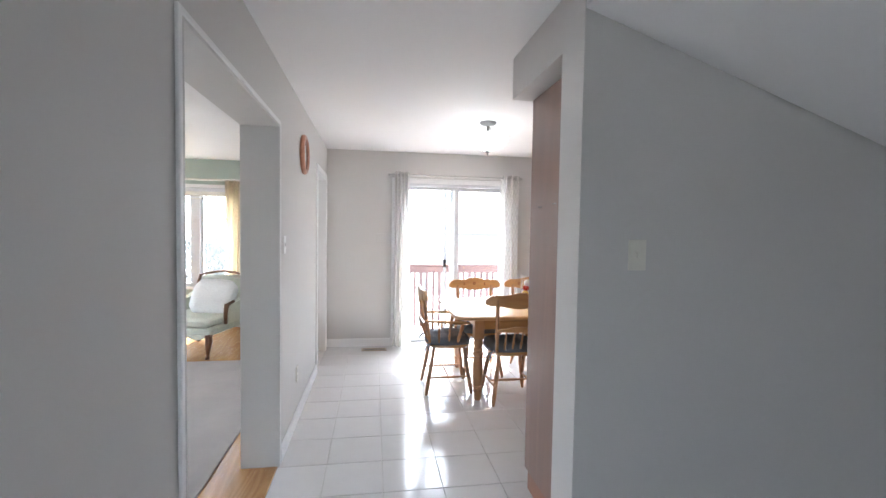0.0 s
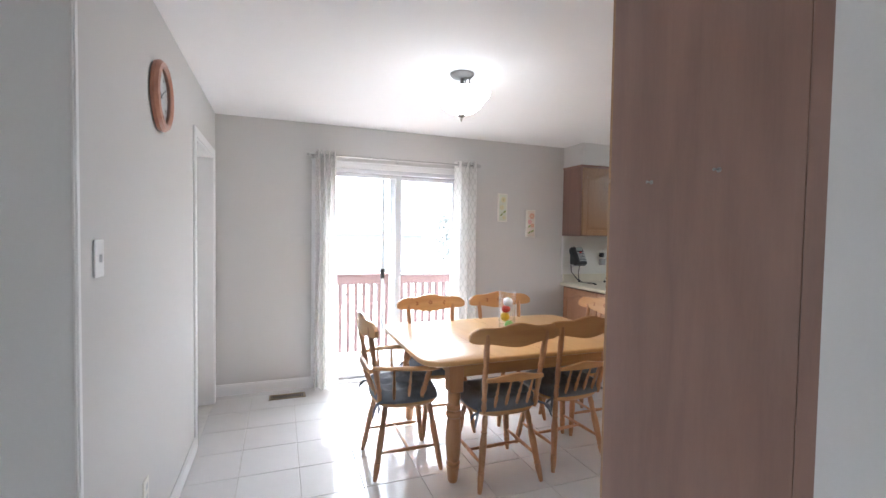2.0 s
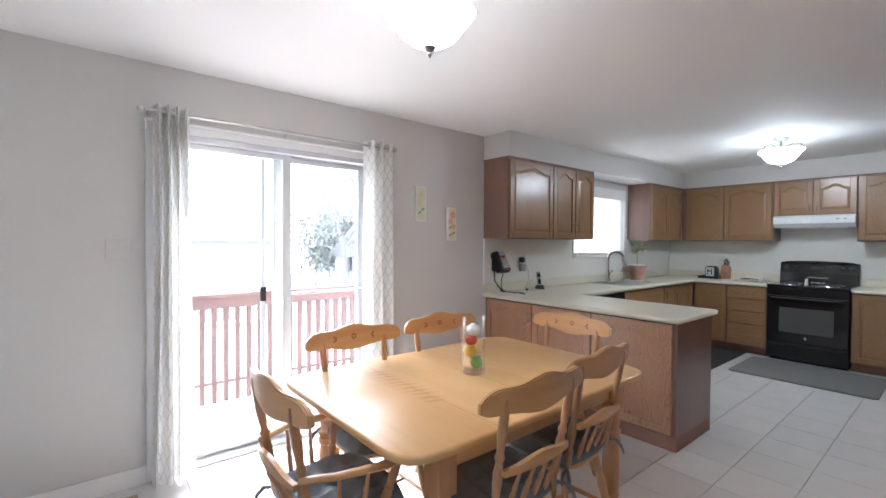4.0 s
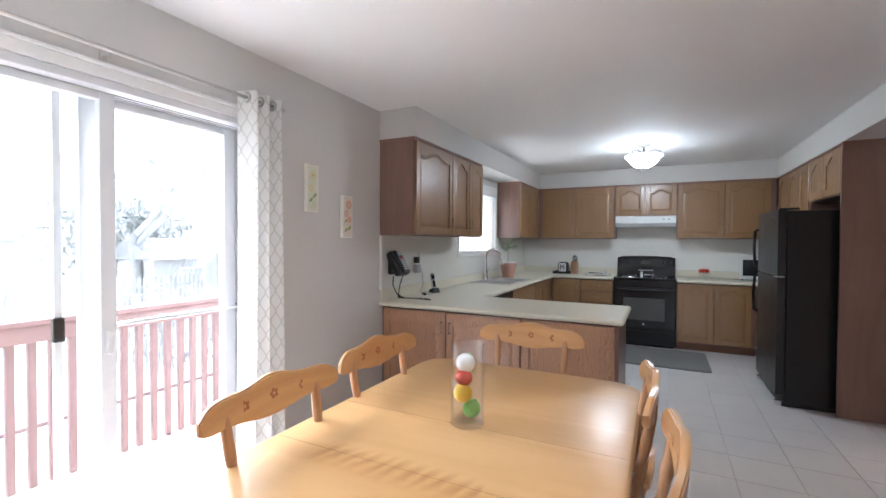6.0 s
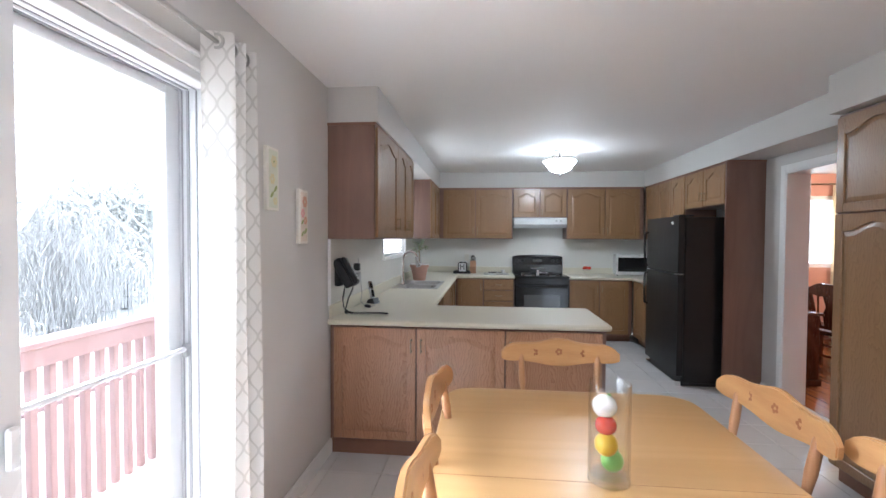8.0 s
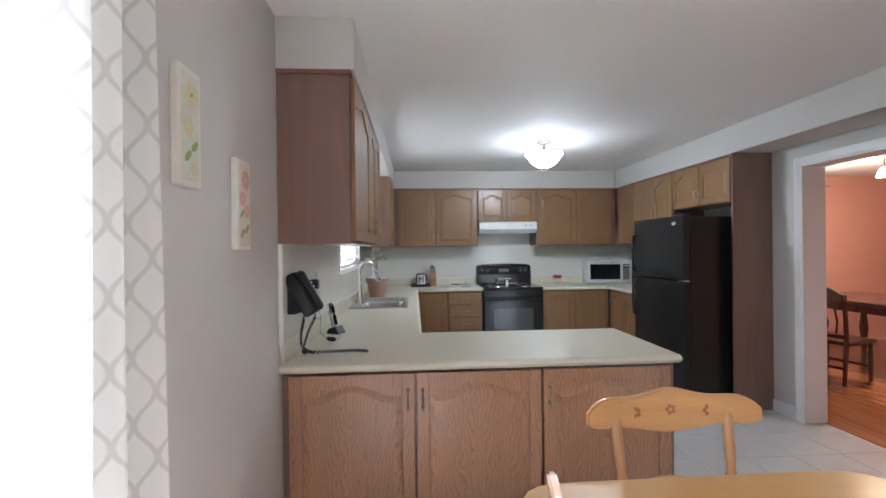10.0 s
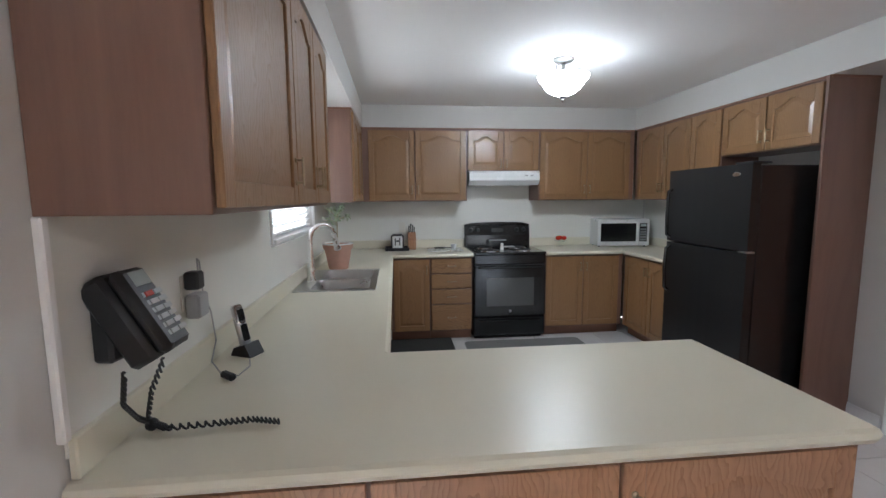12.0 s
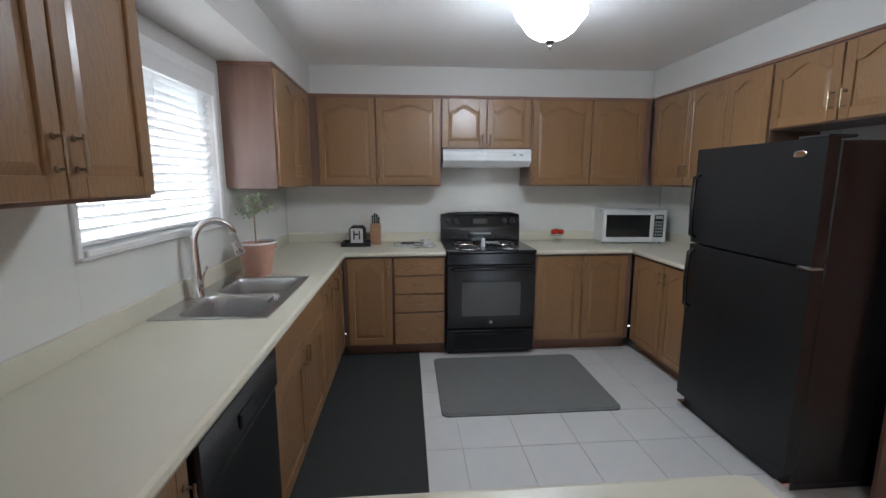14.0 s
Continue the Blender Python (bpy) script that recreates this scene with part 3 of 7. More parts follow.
lathe(kn, [(0.012, 0), (0.012, 0.03), (0.028, 0.04), (0.03, 0.055), (0.018, 0.066), (0.002, 0.068)], 14, pose(-0.955, 4.03, 0.95, 0, 90, 0))
part("door_knob", kn, BRASS, door, "brass door knob", True)
structure("threshold", boxes((-1.03, WEST, 0.817, 2.133, -0.006, 0.006), bevel=0.002), PARQ, "oak threshold strip in the opening", "threshold")

# ---- patio door ----
pd = tagged(new("door_2"), "white vinyl sliding patio door, closed", "door", kind="structure")
X0, X1, HD = 0.05, 1.535, 2.05
part("frame_side", boxes((X0, X0 + 0.035, 4.90, 5.10, 0.0, HD), bevel=0.003), VINYL, pd)
part("frame_side", boxes((X1 - 0.035, X1, 4.90, 5.10, 0.0, HD), bevel=0.003), VINYL, pd)
part("frame_head", boxes((X0 + 0.035, X1 - 0.035, 4.90, 5.10, HD - 0.035, HD), bevel=0.003), VINYL, pd)
part("track_sill", boxes((X0 + 0.035, X1 - 0.035, 4.90, 5.10, 0.0, 0.03), (X0 + 0.035, X1 - 0.035, 4.97, 4.98, 0.03, 0.042), (X0 + 0.035, X1 - 0.035, 5.03, 5.04, 0.03, 0.042), bevel=0.002), VINYL, pd)
part("casing_head", boxes((X0 - 0.06, X1 + 0.06, 4.895, NORTH, HD + 0.002, HD + 0.05), (X0 - 0.065, X1 + 0.065, 4.885, NORTH, HD + 0.05, HD + 0.066), bevel=0.003), WHITE, pd)
for a in (X0 - 0.06, X1 + 0.002):
    part("casing_board", boxes((a, a + 0.058, 4.897, NORTH, 0.0, HD), bevel=0.003), WHITE, pd)


def sash(x0, x1, y0, y1, z0, z1, w, parent, name="sash"):
    holder = part(name, boxes((x0, x0 + w, y0, y1, z0, z1), (x1 - w, x1, y0, y1, z0, z1), (x0 + w, x1 - w, y0, y1, z0, z0 + w), (x0 + w, x1 - w, y0, y1, z1 - 0.035, z1), bevel=0.003), VINYL, parent)
    ym = (y0 + y1) / 2
    pane = part("pane", boxes((x0 + w - 0.004, x1 - w + 0.004, ym - 0.003, ym + 0.003, z0 + w - 0.004, z1 - 0.031)), PANE, holder)
    pane.visible_shadow = False
    return holder


sash(X0 + 0.037, 0.855, 4.955, 4.99, 0.043, HD - 0.037, 0.06, pd, "sliding_sash")
sash(0.755, X1 - 0.040, 5.03, 5.062, 0.043, HD - 0.037, 0.07, pd, "fixed_sash")
part("pull_handle", boxes((0.81, 0.84, 4.938, 4.954, 0.92, 1.02), bevel=0.006), VINYL, pd, "white pull handle")
part("screen_stile", boxes((0.683, 0.712, 5.068, 5.088, 0.043, HD - 0.037), bevel=0.002), VINYL, pd, "slim white stile of the screen door")
part("screen_latch", boxes((0.672, 0.712, 5.045, 5.0675, 0.985, 1.085), bevel=0.003), BLACK_PL, pd, "dark screen door latch")
part("screen_stile", boxes((1.432, 1.458, 5.068, 5.088, 0.043, HD - 0.037), bevel=0.002), VINYL, pd)
for yy, deep in ((4.960, 0.005), (4.992, 0.010), (5.019, 0.004), (5.09, 0.006)):
    part("weatherstrip", boxes((X1 - 0.0395, X1 - 0.0348, yy, yy + deep, 0.043, HD - 0.04)), GREY_PL, pd, "dark grey weatherstrip in the frame")
    part("weatherstrip", boxes((X0 + 0.037, X1 - 0.041, yy, yy + deep, HD - 0.0392, HD - 0.0348)), GREY_PL, pd)
bar = bmesh.new()
tube(bar, [(0.86, 5.008, 1.03), (1.495, 5.008, 1.03)], 0.011, 8)
part("security_bar", bar, VINYL, pd, "white security bar across the fixed pane", True)
part("bar_bracket", boxes((0.848, 0.872, 4.995, 5.022, 1.0, 1.06), bevel=0.003), BLACK_PL, pd)
part("bar_bracket", boxes((1.478, 1.498, 4.995, 5.018, 1.0, 1.05), bevel=0.003), GREY_PL, pd)

# ---- kitchen window with blind ----
wd = tagged(new("window_1"), "white framed kitchen window over the sink", "window", kind="structure")
part("window_frame", boxes((4.26, 4.30, 4.97, 5.08, 1.26, 2.06), (5.39, 5.43, 4.97, 5.08, 1.26, 2.06), (4.30, 5.39, 4.97, 5.08, 1.26, 1.30), (4.30, 5.39, 4.97, 5.08, 2.02, 2.06), (4.82, 4.86, 4.98, 5.07, 1.30, 2.02), bevel=0.003), VINYL, wd)
part("window_casing", boxes((4.232, 4.26, 4.897, NORTH, 1.236, 2.12), (5.43, 5.468, 4.897, NORTH, 1.236, 2.12), (4.26, 5.43, 4.897, NORTH, 2.06, 2.12), bevel=0.003), WHITE, wd)
part("window_sill", boxes((4.232, 5.468, 4.885, 4.97, 1.225, 1.2355), (4.262, 5.428, 4.885, 4.97, 1.236, 1.262), bevel=0.004), WHITE, wd)
for a, b in ((4.30, 4.82), (4.86, 5.39)):
    pane = part("pane", boxes((a, b, 5.02, 5.026, 1.30, 2.02)), PANE, wd)
    pane.visible_shadow = False
blind = thing("window_blind", pose(4.845, 4.945, 1.27), "white horizontal slat blind, lowered and half open", "blind")
part("head_rail", boxes((-0.57, 0.57, -0.02, 0.02, 0.735, 0.785), bevel=0.003), WHITE, blind)
part("valance", boxes((-0.60, 0.60, -0.045, -0.022, 0.715, 0.80), bevel=0.004), WHITE, blind)
part("bottom_rail", boxes((-0.57, 0.57, -0.018, 0.018, 0.0, 0.016), bevel=0.003), WHITE, blind)
slat = boxes((-0.57, 0.57, -0.023, 0.023, -0.0013, 0.0013))
bmesh.ops.rotate(slat, verts=slat.verts[:], cent=(0, 0, 0), matrix=Matrix.Rotation(radians(-52), 3, 'X'))
slat_ob = part("slat", slat, BLINDVINYL, blind)
slat_ob.location.z = 0.045
for i in range(1, 17):
    s = slat_ob.copy()
    scene.collection.objects.link(s)
    s.location.z = 0.045 + i * 0.0415
for x in (-0.42, 0.0, 0.42):
    cord = bmesh.new()
    tube(cord, [(x, -0.024, 0.0), (x, -0.024, 0.74)], 0.0012, 5)
    part("cord", cord, WHITE, blind)

# ---- living room window ----
def living_window(name, m, x0, x1, label):
    """A two-light window in a wall whose room face is y = 0."""
    lw = tagged(new(name), label, "window", kind="structure")
    lw.matrix_basis = m
    xm = (x0 + x1) / 2
    z0, z1 = 0.60, 2.03
    part("window_frame", boxes((x0, x0 + 0.05, 0.02, 0.16, z0, z1), (x1 - 0.05, x1, 0.02, 0.16, z0, z1), (x0 + 0.05, x1 - 0.05, 0.02, 0.16, z0, z0 + 0.05), (x0 + 0.05, x1 - 0.05, 0.02, 0.16, z1 - 0.05, z1), (xm - 0.055, xm + 0.055, 0.02, 0.14, z0 + 0.05, z1 - 0.05), bevel=0.004), VINYL, lw)
    part("window_casing", boxes((x0 - 0.045, x0, -0.02, 0.0, z0 - 0.04, z1 + 0.05), (x1, x1 + 0.045, -0.02, 0.0, z0 - 0.04, z1 + 0.05), (x0, x1, -0.02, 0.0, z1, z1 + 0.05), (x0, x1, -0.035, 0.0, z0 - 0.04, z0), bevel=0.003), WHITE, lw)
    part("shade_roll", boxes((x0 + 0.06, x1 - 0.06, 0.005, 0.03, z1 - 0.12, z1 - 0.052), bevel=0.008), LIGHT_PL, lw, "rolled up cream window shade")
    part("shade_bar", boxes((x0 + 0.06, x1 - 0.06, 0.008, 0.02, z1 - 0.165, z1 - 0.15), bevel=0.003), LIGHT_PL, lw)
    for a, b in ((x0 + 0.05, xm - 0.055), (xm + 0.055, x1 - 0.05)):
        part("inner_sash", boxes((a, a + 0.035, 0.06, 0.1, z0 + 0.05, z1 - 0.05), (b - 0.035, b, 0.06, 0.1, z0 + 0.05, z1 - 0.05), bevel=0.003), VINYL, lw)
        pane = part("pane", boxes((a, b, 0.075, 0.081, z0 + 0.05, z1 - 0.05)), PANE, lw)
        pane.visible_shadow = False


living_window("window_2", pose(0, 6.2, 0), -3.44, -2.12, "white framed living room window with two lights")
living_window("window_7", BAY, -1.7, -0.42, "white framed window in the bay's angled wall")

# unseen glazed openings, added to bring daylight into the hall and living room
en = tagged(new("window_4"), "unseen glazed entry added at the hall's end for daylight", "window", kind="structure")
part("window_frame", boxes((-0.6, -0.54, HALL_S - 0.12, HALL_S - 0.03, 0, 2.0), (0.04, 0.1, HALL_S - 0.12, HALL_S - 0.03, 0, 2.0), (-0.54, 0.04, HALL_S - 0.12, HALL_S - 0.03, 1.94, 2.0), (-0.54, 0.04, HALL_S - 0.12, HALL_S - 0.03, 0, 0.08)), VINYL, en)
pane = part("pane", boxes((-0.56, 0.06, HALL_S - 0.08, HALL_S - 0.074, 0.06, 1.97)), PANE, en)
pane.visible_shadow = False
# added west window, out of view; brightens the living room
l5 = tagged(new("window_5"), "unseen side window added to brighten the living room", "window", kind="structure")
part("window_frame", boxes(*[(-6.36, -6.24, y, y + 0.06, 0.5, 2.1) for y in (-1.5, 0.14, 1.8, 3.44)], (-6.36, -6.24, -1.5, 3.5, 0.44, 0.5), (-6.36, -6.24, -1.5, 3.5, 2.1, 2.16)), VINYL, l5)


# ---- kitchen cabinets ----
def arch_line(x0, x1, z, rise, n=14):
    """The cathedral curve of a panel's top, from x0 to x1."""
    pts = []
    for i in range(n + 1):
        u = i / n
        s = 0.0 if u < 0.1 or u > 0.9 else (0.5 - 0.5 * math.cos(2 * math.pi * (u - 0.1) / 0.8)) ** 0.8
        pts.append((x0 + (x1 - x0) * u, z + rise * s))
    return pts


def pull(parent, x, z, upright=True, length=0.095, material=None):
    bm = bmesh.new()
    a, b = (-length / 2, length / 2)
    prof = [(0.0035, 0), (0.005, 0.12), (0.0035, 0.2), (0.0045, 0.35), (0.0065, 0.5), (0.0045, 0.65), (0.0035, 0.8), (0.005, 0.88), (0.0035, 1)]
    if upright:
        turned(bm, (x, -0.045, z + a), (x, -0.045, z + b), prof, 8)
        ends = ((x, z + a * 0.78), (x, z + b * 0.78))
    else:
        turned(bm, (x + a, -0.045, z), (x + b, -0.045, z), prof, 8)
        ends = ((x + a * 0.78, z), (x + b * 0.78, z))
    for ex, ez in ends:
        turned(bm, (ex, -0.020, ez), (ex, -0.046, ez), [(0.009, 0), (0.009, 0.15), (0.004, 0.3), (0.004, 1)], 8)
    return part("handle", bm, material or BRASS, parent, "antique brass pull handle", True)


def panel_door(cab, x0, x1, z0, z1, handle=None, arch=True, name="door", material=None):
    """handle: (side, height) with side -1 or 1."""
    w = min(0.056, (x1 - x0) * 0.2)
    top = 0.05
    rise = min(0.052, (x1 - x0) * 0.13) if arch else 0.0
    zt = z1 - top - rise
    wd = material or OAK
    pb = bmesh.new()
    out = [(x0 + w, z0 + w), (x1 - w, z0 + w)] + arch_line(x0 + w, x1 - w, zt, rise)[::-1]
    g = 0.028
    inn = [(x0 + w + g, z0 + w + g), (x1 - w - g, z0 + w + g)] + [(a, b - g) for a, b in arch_line(x0 + w + g, x1 - w - g, zt, rise)[::-1]]
    frustum(pb, out, inn, -0.0095, -0.0152)
    d = part(name, pb, wd, cab)
    part("stile", boxes((x0, x0 + w, -0.02, -0.001, z0, z1), bevel=0.003), wd, d)
    part("stile", boxes((x1 - w, x1, -0.02, -0.001, z0, z1), bevel=0.003), wd, d)
    part("rail", boxes((x0 + w, x1 - w, -0.0195, -0.001, z0, z0 + w), bevel=0.002), wd, d)
    bm = bmesh.new()
    prism(bm, arch_line(x0 + w, x1 - w, zt, rise) + [(x1 - w, z1 - 0.001), (x0 + w, z1 - 0.001)], -0.0195, -0.001)
    part("arched_rail", bm, wd, d)
    if handle:
        side, h = handle
        pull(d, x1 - w / 2 if side > 0 else x0 + w / 2, h)
    return d


def cabinet(name, m, w, d, h, label, doors=(), drawers=(), toe=False, side=None, group="", front=None, recess=0.07):
    """A carcass with its front at y = 0, its left corner at the origin."""
    cab = thing(name, m, label, "cabinet", group)
    z0 = 0.1 if toe else 0.0
    part("carcass", boxes((0.0005, w - 0.0005, 0.0, d, z0, h), bevel=0.0015), side or OAK_SIDE, cab)
    if toe:
        part("toe_kick", boxes((0.001, w - 0.001, recess, d, 0.0, 0.0995)), TOE, cab)
    for dd in doors:
        panel_door(cab, *dd, material=front)
    for x0, x1, a, b in drawers:
        dr = part("drawer_front", boxes((x0, x1, -0.02, -0.001, a, b), bevel=0.004), OAK_H, cab)
        pull(dr, (x0 + x1) / 2, (a + b) / 2, False)
    return cab


UB, UT = 1.447, SOFF - 0.018
UH = UT - UB


def crown(name, dims):
    structure(name, boxes(dims), TOE, "dark oak strip between cabinets and soffit", "trim")


# wall cabinets over the phone
WP = "oak wall cabinets"
c = cabinet("wall_cabinet", pose(2.735, 4.597, UB), 1.42, 0.316, UH, "medium oak wall cabinet with three cathedral doors and brass pulls",
            [(0.012, 0.66, 0.012, UH - 0.012, (1, 0.12)), (0.668, 1.05, 0.012, UH - 0.012, (1, 0.12)), (1.058, 1.408, 0.012, UH - 0.012, (-1, 0.12))], group=WP)
crown("trim", (2.73, 4.16, 4.59, 4.914, UT, SOFF))
# wall cabinet past the window
cabinet("wall_cabinet", pose(5.546, 4.597, UB), 0.97, 0.316, UH, "medium oak wall cabinet beside the kitchen window",
        [(0.012, 0.50, 0.012, UH - 0.012, (1, 0.12)), (0.508, 0.93, 0.012, UH - 0.012, None)], group=WP)
crown("trim", (5.54, 6.52, 4.59, 4.914, UT, SOFF))


def east(y, z):
    return pose(6.525, y, z, 0, 0, -90)


cabinet("wall_cabinet", east(4.59, UB), 1.108, 0.343, UH, "medium oak wall cabinet with two cathedral doors beside the hood",
        [(0.07, 0.546, 0.012, UH - 0.012, (1, 0.12)), (0.556, 1.09, 0.012, UH - 0.012, (-1, 0.12))], group=WP)
cabinet("wall_cabinet", east(3.48, 1.765), 0.782, 0.343, UT - 1.765, "short oak wall cabinet above the range hood",
        [(0.006, 0.386, 0.008, UT - 1.777, (1, 0.08)), (0.396, 0.776, 0.008, UT - 1.777, (-1, 0.08))], group=WP)
cabinet("wall_cabinet", east(2.696, UB), 1.09, 0.343, UH, "medium oak corner wall cabinet with two cathedral doors",
        [(0.012, 0.54, 0.012, UH - 0.012, (1, 0.12)), (0.548, 1.03, 0.012, UH - 0.012, (-1, 0.12))], group=WP)
crown("trim", (6.518, 6.868, 1.61, 4.589, UT, SOFF))


def south(x, y, z):
    return pose(x, y, z, 0, 0, 180)


cabinet("wall_cabinet", south(6.52, 1.585, UB), 1.295, 0.333, UH, "medium oak wall cabinet with three cathedral doors beside the fridge",
        [(0.08, 0.512, 0.012, UH - 0.012, (1, 0.12)), (0.522, 0.917, 0.012, UH - 0.012, (-1, 0.12)), (0.927, 1.285, 0.012, UH - 0.012, None)], group=WP)
fc = cabinet("wall_cabinet", south(5.222, 1.585, 1.795), 0.852, 0.333, UT - 1.795, "short oak wall cabinet above the black fridge",
        [(0.01, 0.422, 0.008, UT - 1.807, (1, 0.11)), (0.432, 0.842, 0.008, UT - 1.807, (-1, 0.11))], group=WP)
part("side_panel", boxes((0.8555, 0.877, -0.02, 0.335, -1.795, SOFF - 1.796), bevel=0.002), OAK_SIDE, fc, "tall red oak panel down to the floor")
crown("trim", (4.34, 6.517, 1.25, 1.593, UT + 0.001, SOFF))

# base cabinets
BH = 0.874
BP = "oak base cabinets"
PEN = cabinet("base_cabinet", pose(2.77, 4.91, 0, 0, 0, -90), 1.80, 0.61, BH, "red oak peninsula cabinet with three cathedral doors",
              [(0.03, 0.583, 0.115, 0.862, (1, 0.75)), (0.593, 1.162, 0.115, 0.862, (-1, 0.75)), (1.172, 1.775, 0.115, 0.862, (-1, 0.75))], toe=True, group=BP, front=OAK_RED, recess=0.012)
cabinet("base_cabinet", pose(3.40, 4.335, 0), 0.285, 0.578, BH, "narrow oak base cabinet beside the dishwasher", [(0.01, 0.275, 0.115, 0.86, (1, 0.75))], toe=True, group=BP)
sc0 = cabinet("base_cabinet", pose(4.345, 4.335, 0), 1.0, 0.578, BH - 0.19, "oak sink base cabinet with two doors",
        [(0.01, 0.492, 0.115, 0.68, (1, 0.62), True), (0.502, 0.99, 0.115, 0.68, (-1, 0.62), True)], toe=True, group=BP)
part("false_front", boxes((0.001, 0.999, -0.018, 0.03, BH - 0.189, BH - 0.002), bevel=0.003), OAK_H, sc0)
cabinet("base_cabinet", pose(5.347, 4.335, 0), 0.91, 0.578, BH, "oak corner base cabinet with two doors",
        [(0.01, 0.45, 0.115, 0.86, (-1, 0.75)), (0.46, 0.88, 0.115, 0.86, (-1, 0.75))], toe=True, group=BP)
cabinet("base_cabinet", pose(6.262, 4.31, 0, 0, 0, -90), 0.40, 0.60, BH, "oak base cabinet with one door by the drawers", [(0.03, 0.392, 0.115, 0.86, (1, 0.75))], toe=True, group=BP)
cabinet("base_cabinet", pose(6.262, 3.908, 0, 0, 0, -90), 0.437, 0.60, BH, "oak base cabinet with four drawers",
        drawers=[(0.01, 0.427, 0.115, 0.383), (0.01, 0.427, 0.395, 0.543), (0.01, 0.427, 0.555, 0.702), (0.01, 0.427, 0.714, 0.862)], toe=True, group=BP)
cabinet("base_cabinet", pose(6.262, 2.695, 0, 0, 0, -90), 0.86, 0.60, BH, "oak base cabinet with two doors beside the stove",
        [(0.01, 0.41, 0.115, 0.86, (1, 0.75)), (0.42, 0.81, 0.115, 0.86, (-1, 0.75))], toe=True, group=BP)
cabinet("base_cabinet", pose(6.258, 1.815, 0, 0, 0, 180), 0.91, 0.56, BH, "oak base cabinet with two doors beside the fridge",
        [(0.05, 0.47, 0.115, 0.86, (1, 0.75)), (0.48, 0.90, 0.115, 0.86, (-1, 0.75))], toe=True, group=BP)

# tall pantry
pantry = thing("pantry_cabinet", pose(2.785, 1.775, 0, 0, 0, 180), "tall oak pantry cabinet with stacked cathedral doors", "cabinet")
part("carcass", boxes((0, 2.14, 0.0, 0.52, 0.1, SOFF - 0.012), (2.06, 2.14, 0.52, 0.604, 0.1, SOFF - 0.012), bevel=0.0015), OAK_SIDE, pantry)
part("toe_kick", boxes((0.002, 2.138, 0.05, 0.519, 0, 0.0995)), TOE, pantry)
for i in range(4):
    a = 0.012 + i * 0.532
    panel_door(pantry, a, a + 0.524, 1.62, SOFF - 0.03, (1 if i % 2 == 0 else -1, 1.75))
    panel_door(pantry, a, a + 0.524, 0.115, 1.61, (1 if i % 2 == 0 else -1, 1.05))
for y, z in ((1.43, 1.60), (1.62, 1.592)):
    hk = thing("wall_hook", pose(0.6465, y, z), "tiny nickel hook on the pantry side", "hook", "pantry hooks")
    hb = bmesh.new()
    lathe(hb, [(0.006, 0), (0.006, 0.003), (0.002, 0.005), (0.002, 0.014), (0.004, 0.018), (0.001, 0.02)], 8, pose(0, 0, 0, 0, -90, 0))
    part("peg", hb, LAMPMETAL, hk, smooth=True)

# ---- worktops ----
ZT, ZB = 0.914, 0.876


def nose(pts):
    bm = bmesh.new()
    tube(bm, pts, 0.019, 8)
    return bm


wt = thing("worktop", pose(0, 0, 0), "beige laminate worktop with rounded front edge and upstand", "worktop")
for dims in ((2.745, 3.42, 3.095, 4.30, ZB, ZT), (2.745, 4.56, 4.30, 4.914, ZB, ZT), (4.56, 5.345, 4.30, 4.405, ZB, ZT), (4.56, 5.345, 4.865, 4.914, ZB, ZT),
                  (5.345, EAST - 0.001, 4.30, 4.914, ZB, ZT), (6.235, EAST - 0.001, 3.465, 4.30, ZB, ZT)):
    part("top", boxes(dims), COUNTER, wt)
ze = ZB + 0.019
part("front_edge", nose([(2.745, 4.912, ze), (2.745, 3.115, ze), (2.751, 3.098, ze), (2.768, 3.095, ze), (3.40, 3.095, ze), (3.416, 3.098, ze), (3.42, 3.115, ze), (3.42, 4.285, ze), (3.426, 4.297, ze), (3.44, 4.30, ze), (6.21, 4.30, ze), (6.23, 4.295, ze), (6.235, 4.28, ze), (6.235, 3.466, ze)]), COUNTER, wt, smooth=True)
part("upstand", boxes((2.755, EAST - 0.001, 4.894, 4.9135, ZT + 0.0005, ZT + 0.092), (EAST - 0.021, EAST - 0.001, 3.465, 4.8935, ZT + 0.0005, ZT + 0.092), bevel=0.004), COUNTER, wt)
wt2 = thing("worktop", pose(0, 0, 0), "beige laminate corner worktop under the microwave", "worktop")
for dims in ((6.235, EAST - 0.001, 1.251, 2.695, ZB, ZT), (5.345, 6.235, 1.251, 1.845, ZB, ZT)):
    part("top", boxes(dims), COUNTER, wt2)
part("front_edge", nose([(6.235, 2.694, ze), (6.235, 1.86, ze), (6.23, 1.848, ze), (6.218, 1.845, ze), (5.346, 1.845, ze)]), COUNTER, wt2, smooth=True)
part("upstand", boxes((EAST - 0.021, EAST - 0.001, 1.272, 2.695, ZT + 0.0005, ZT + 0.092), (5.345, EAST - 0.001, 1.251, 1.2715, ZT + 0.0005, ZT + 0.092), bevel=0.004), COUNTER, wt2)

# white glazed wall behind the worktops
for dims in ((2.752, 4.231, 4.909, 4.9145, ZT + 0.05, UB + 0.02), (4.2315, 5.4685, 4.909, 4.9145, ZT + 0.05, 1.224), (5.469, EAST, 4.909, 4.9145, ZT + 0.05, UB + 0.02)):
    structure("backsplash", boxes(dims), SPLASH, "glossy white backsplash under the wall cabinets", "backsplash")
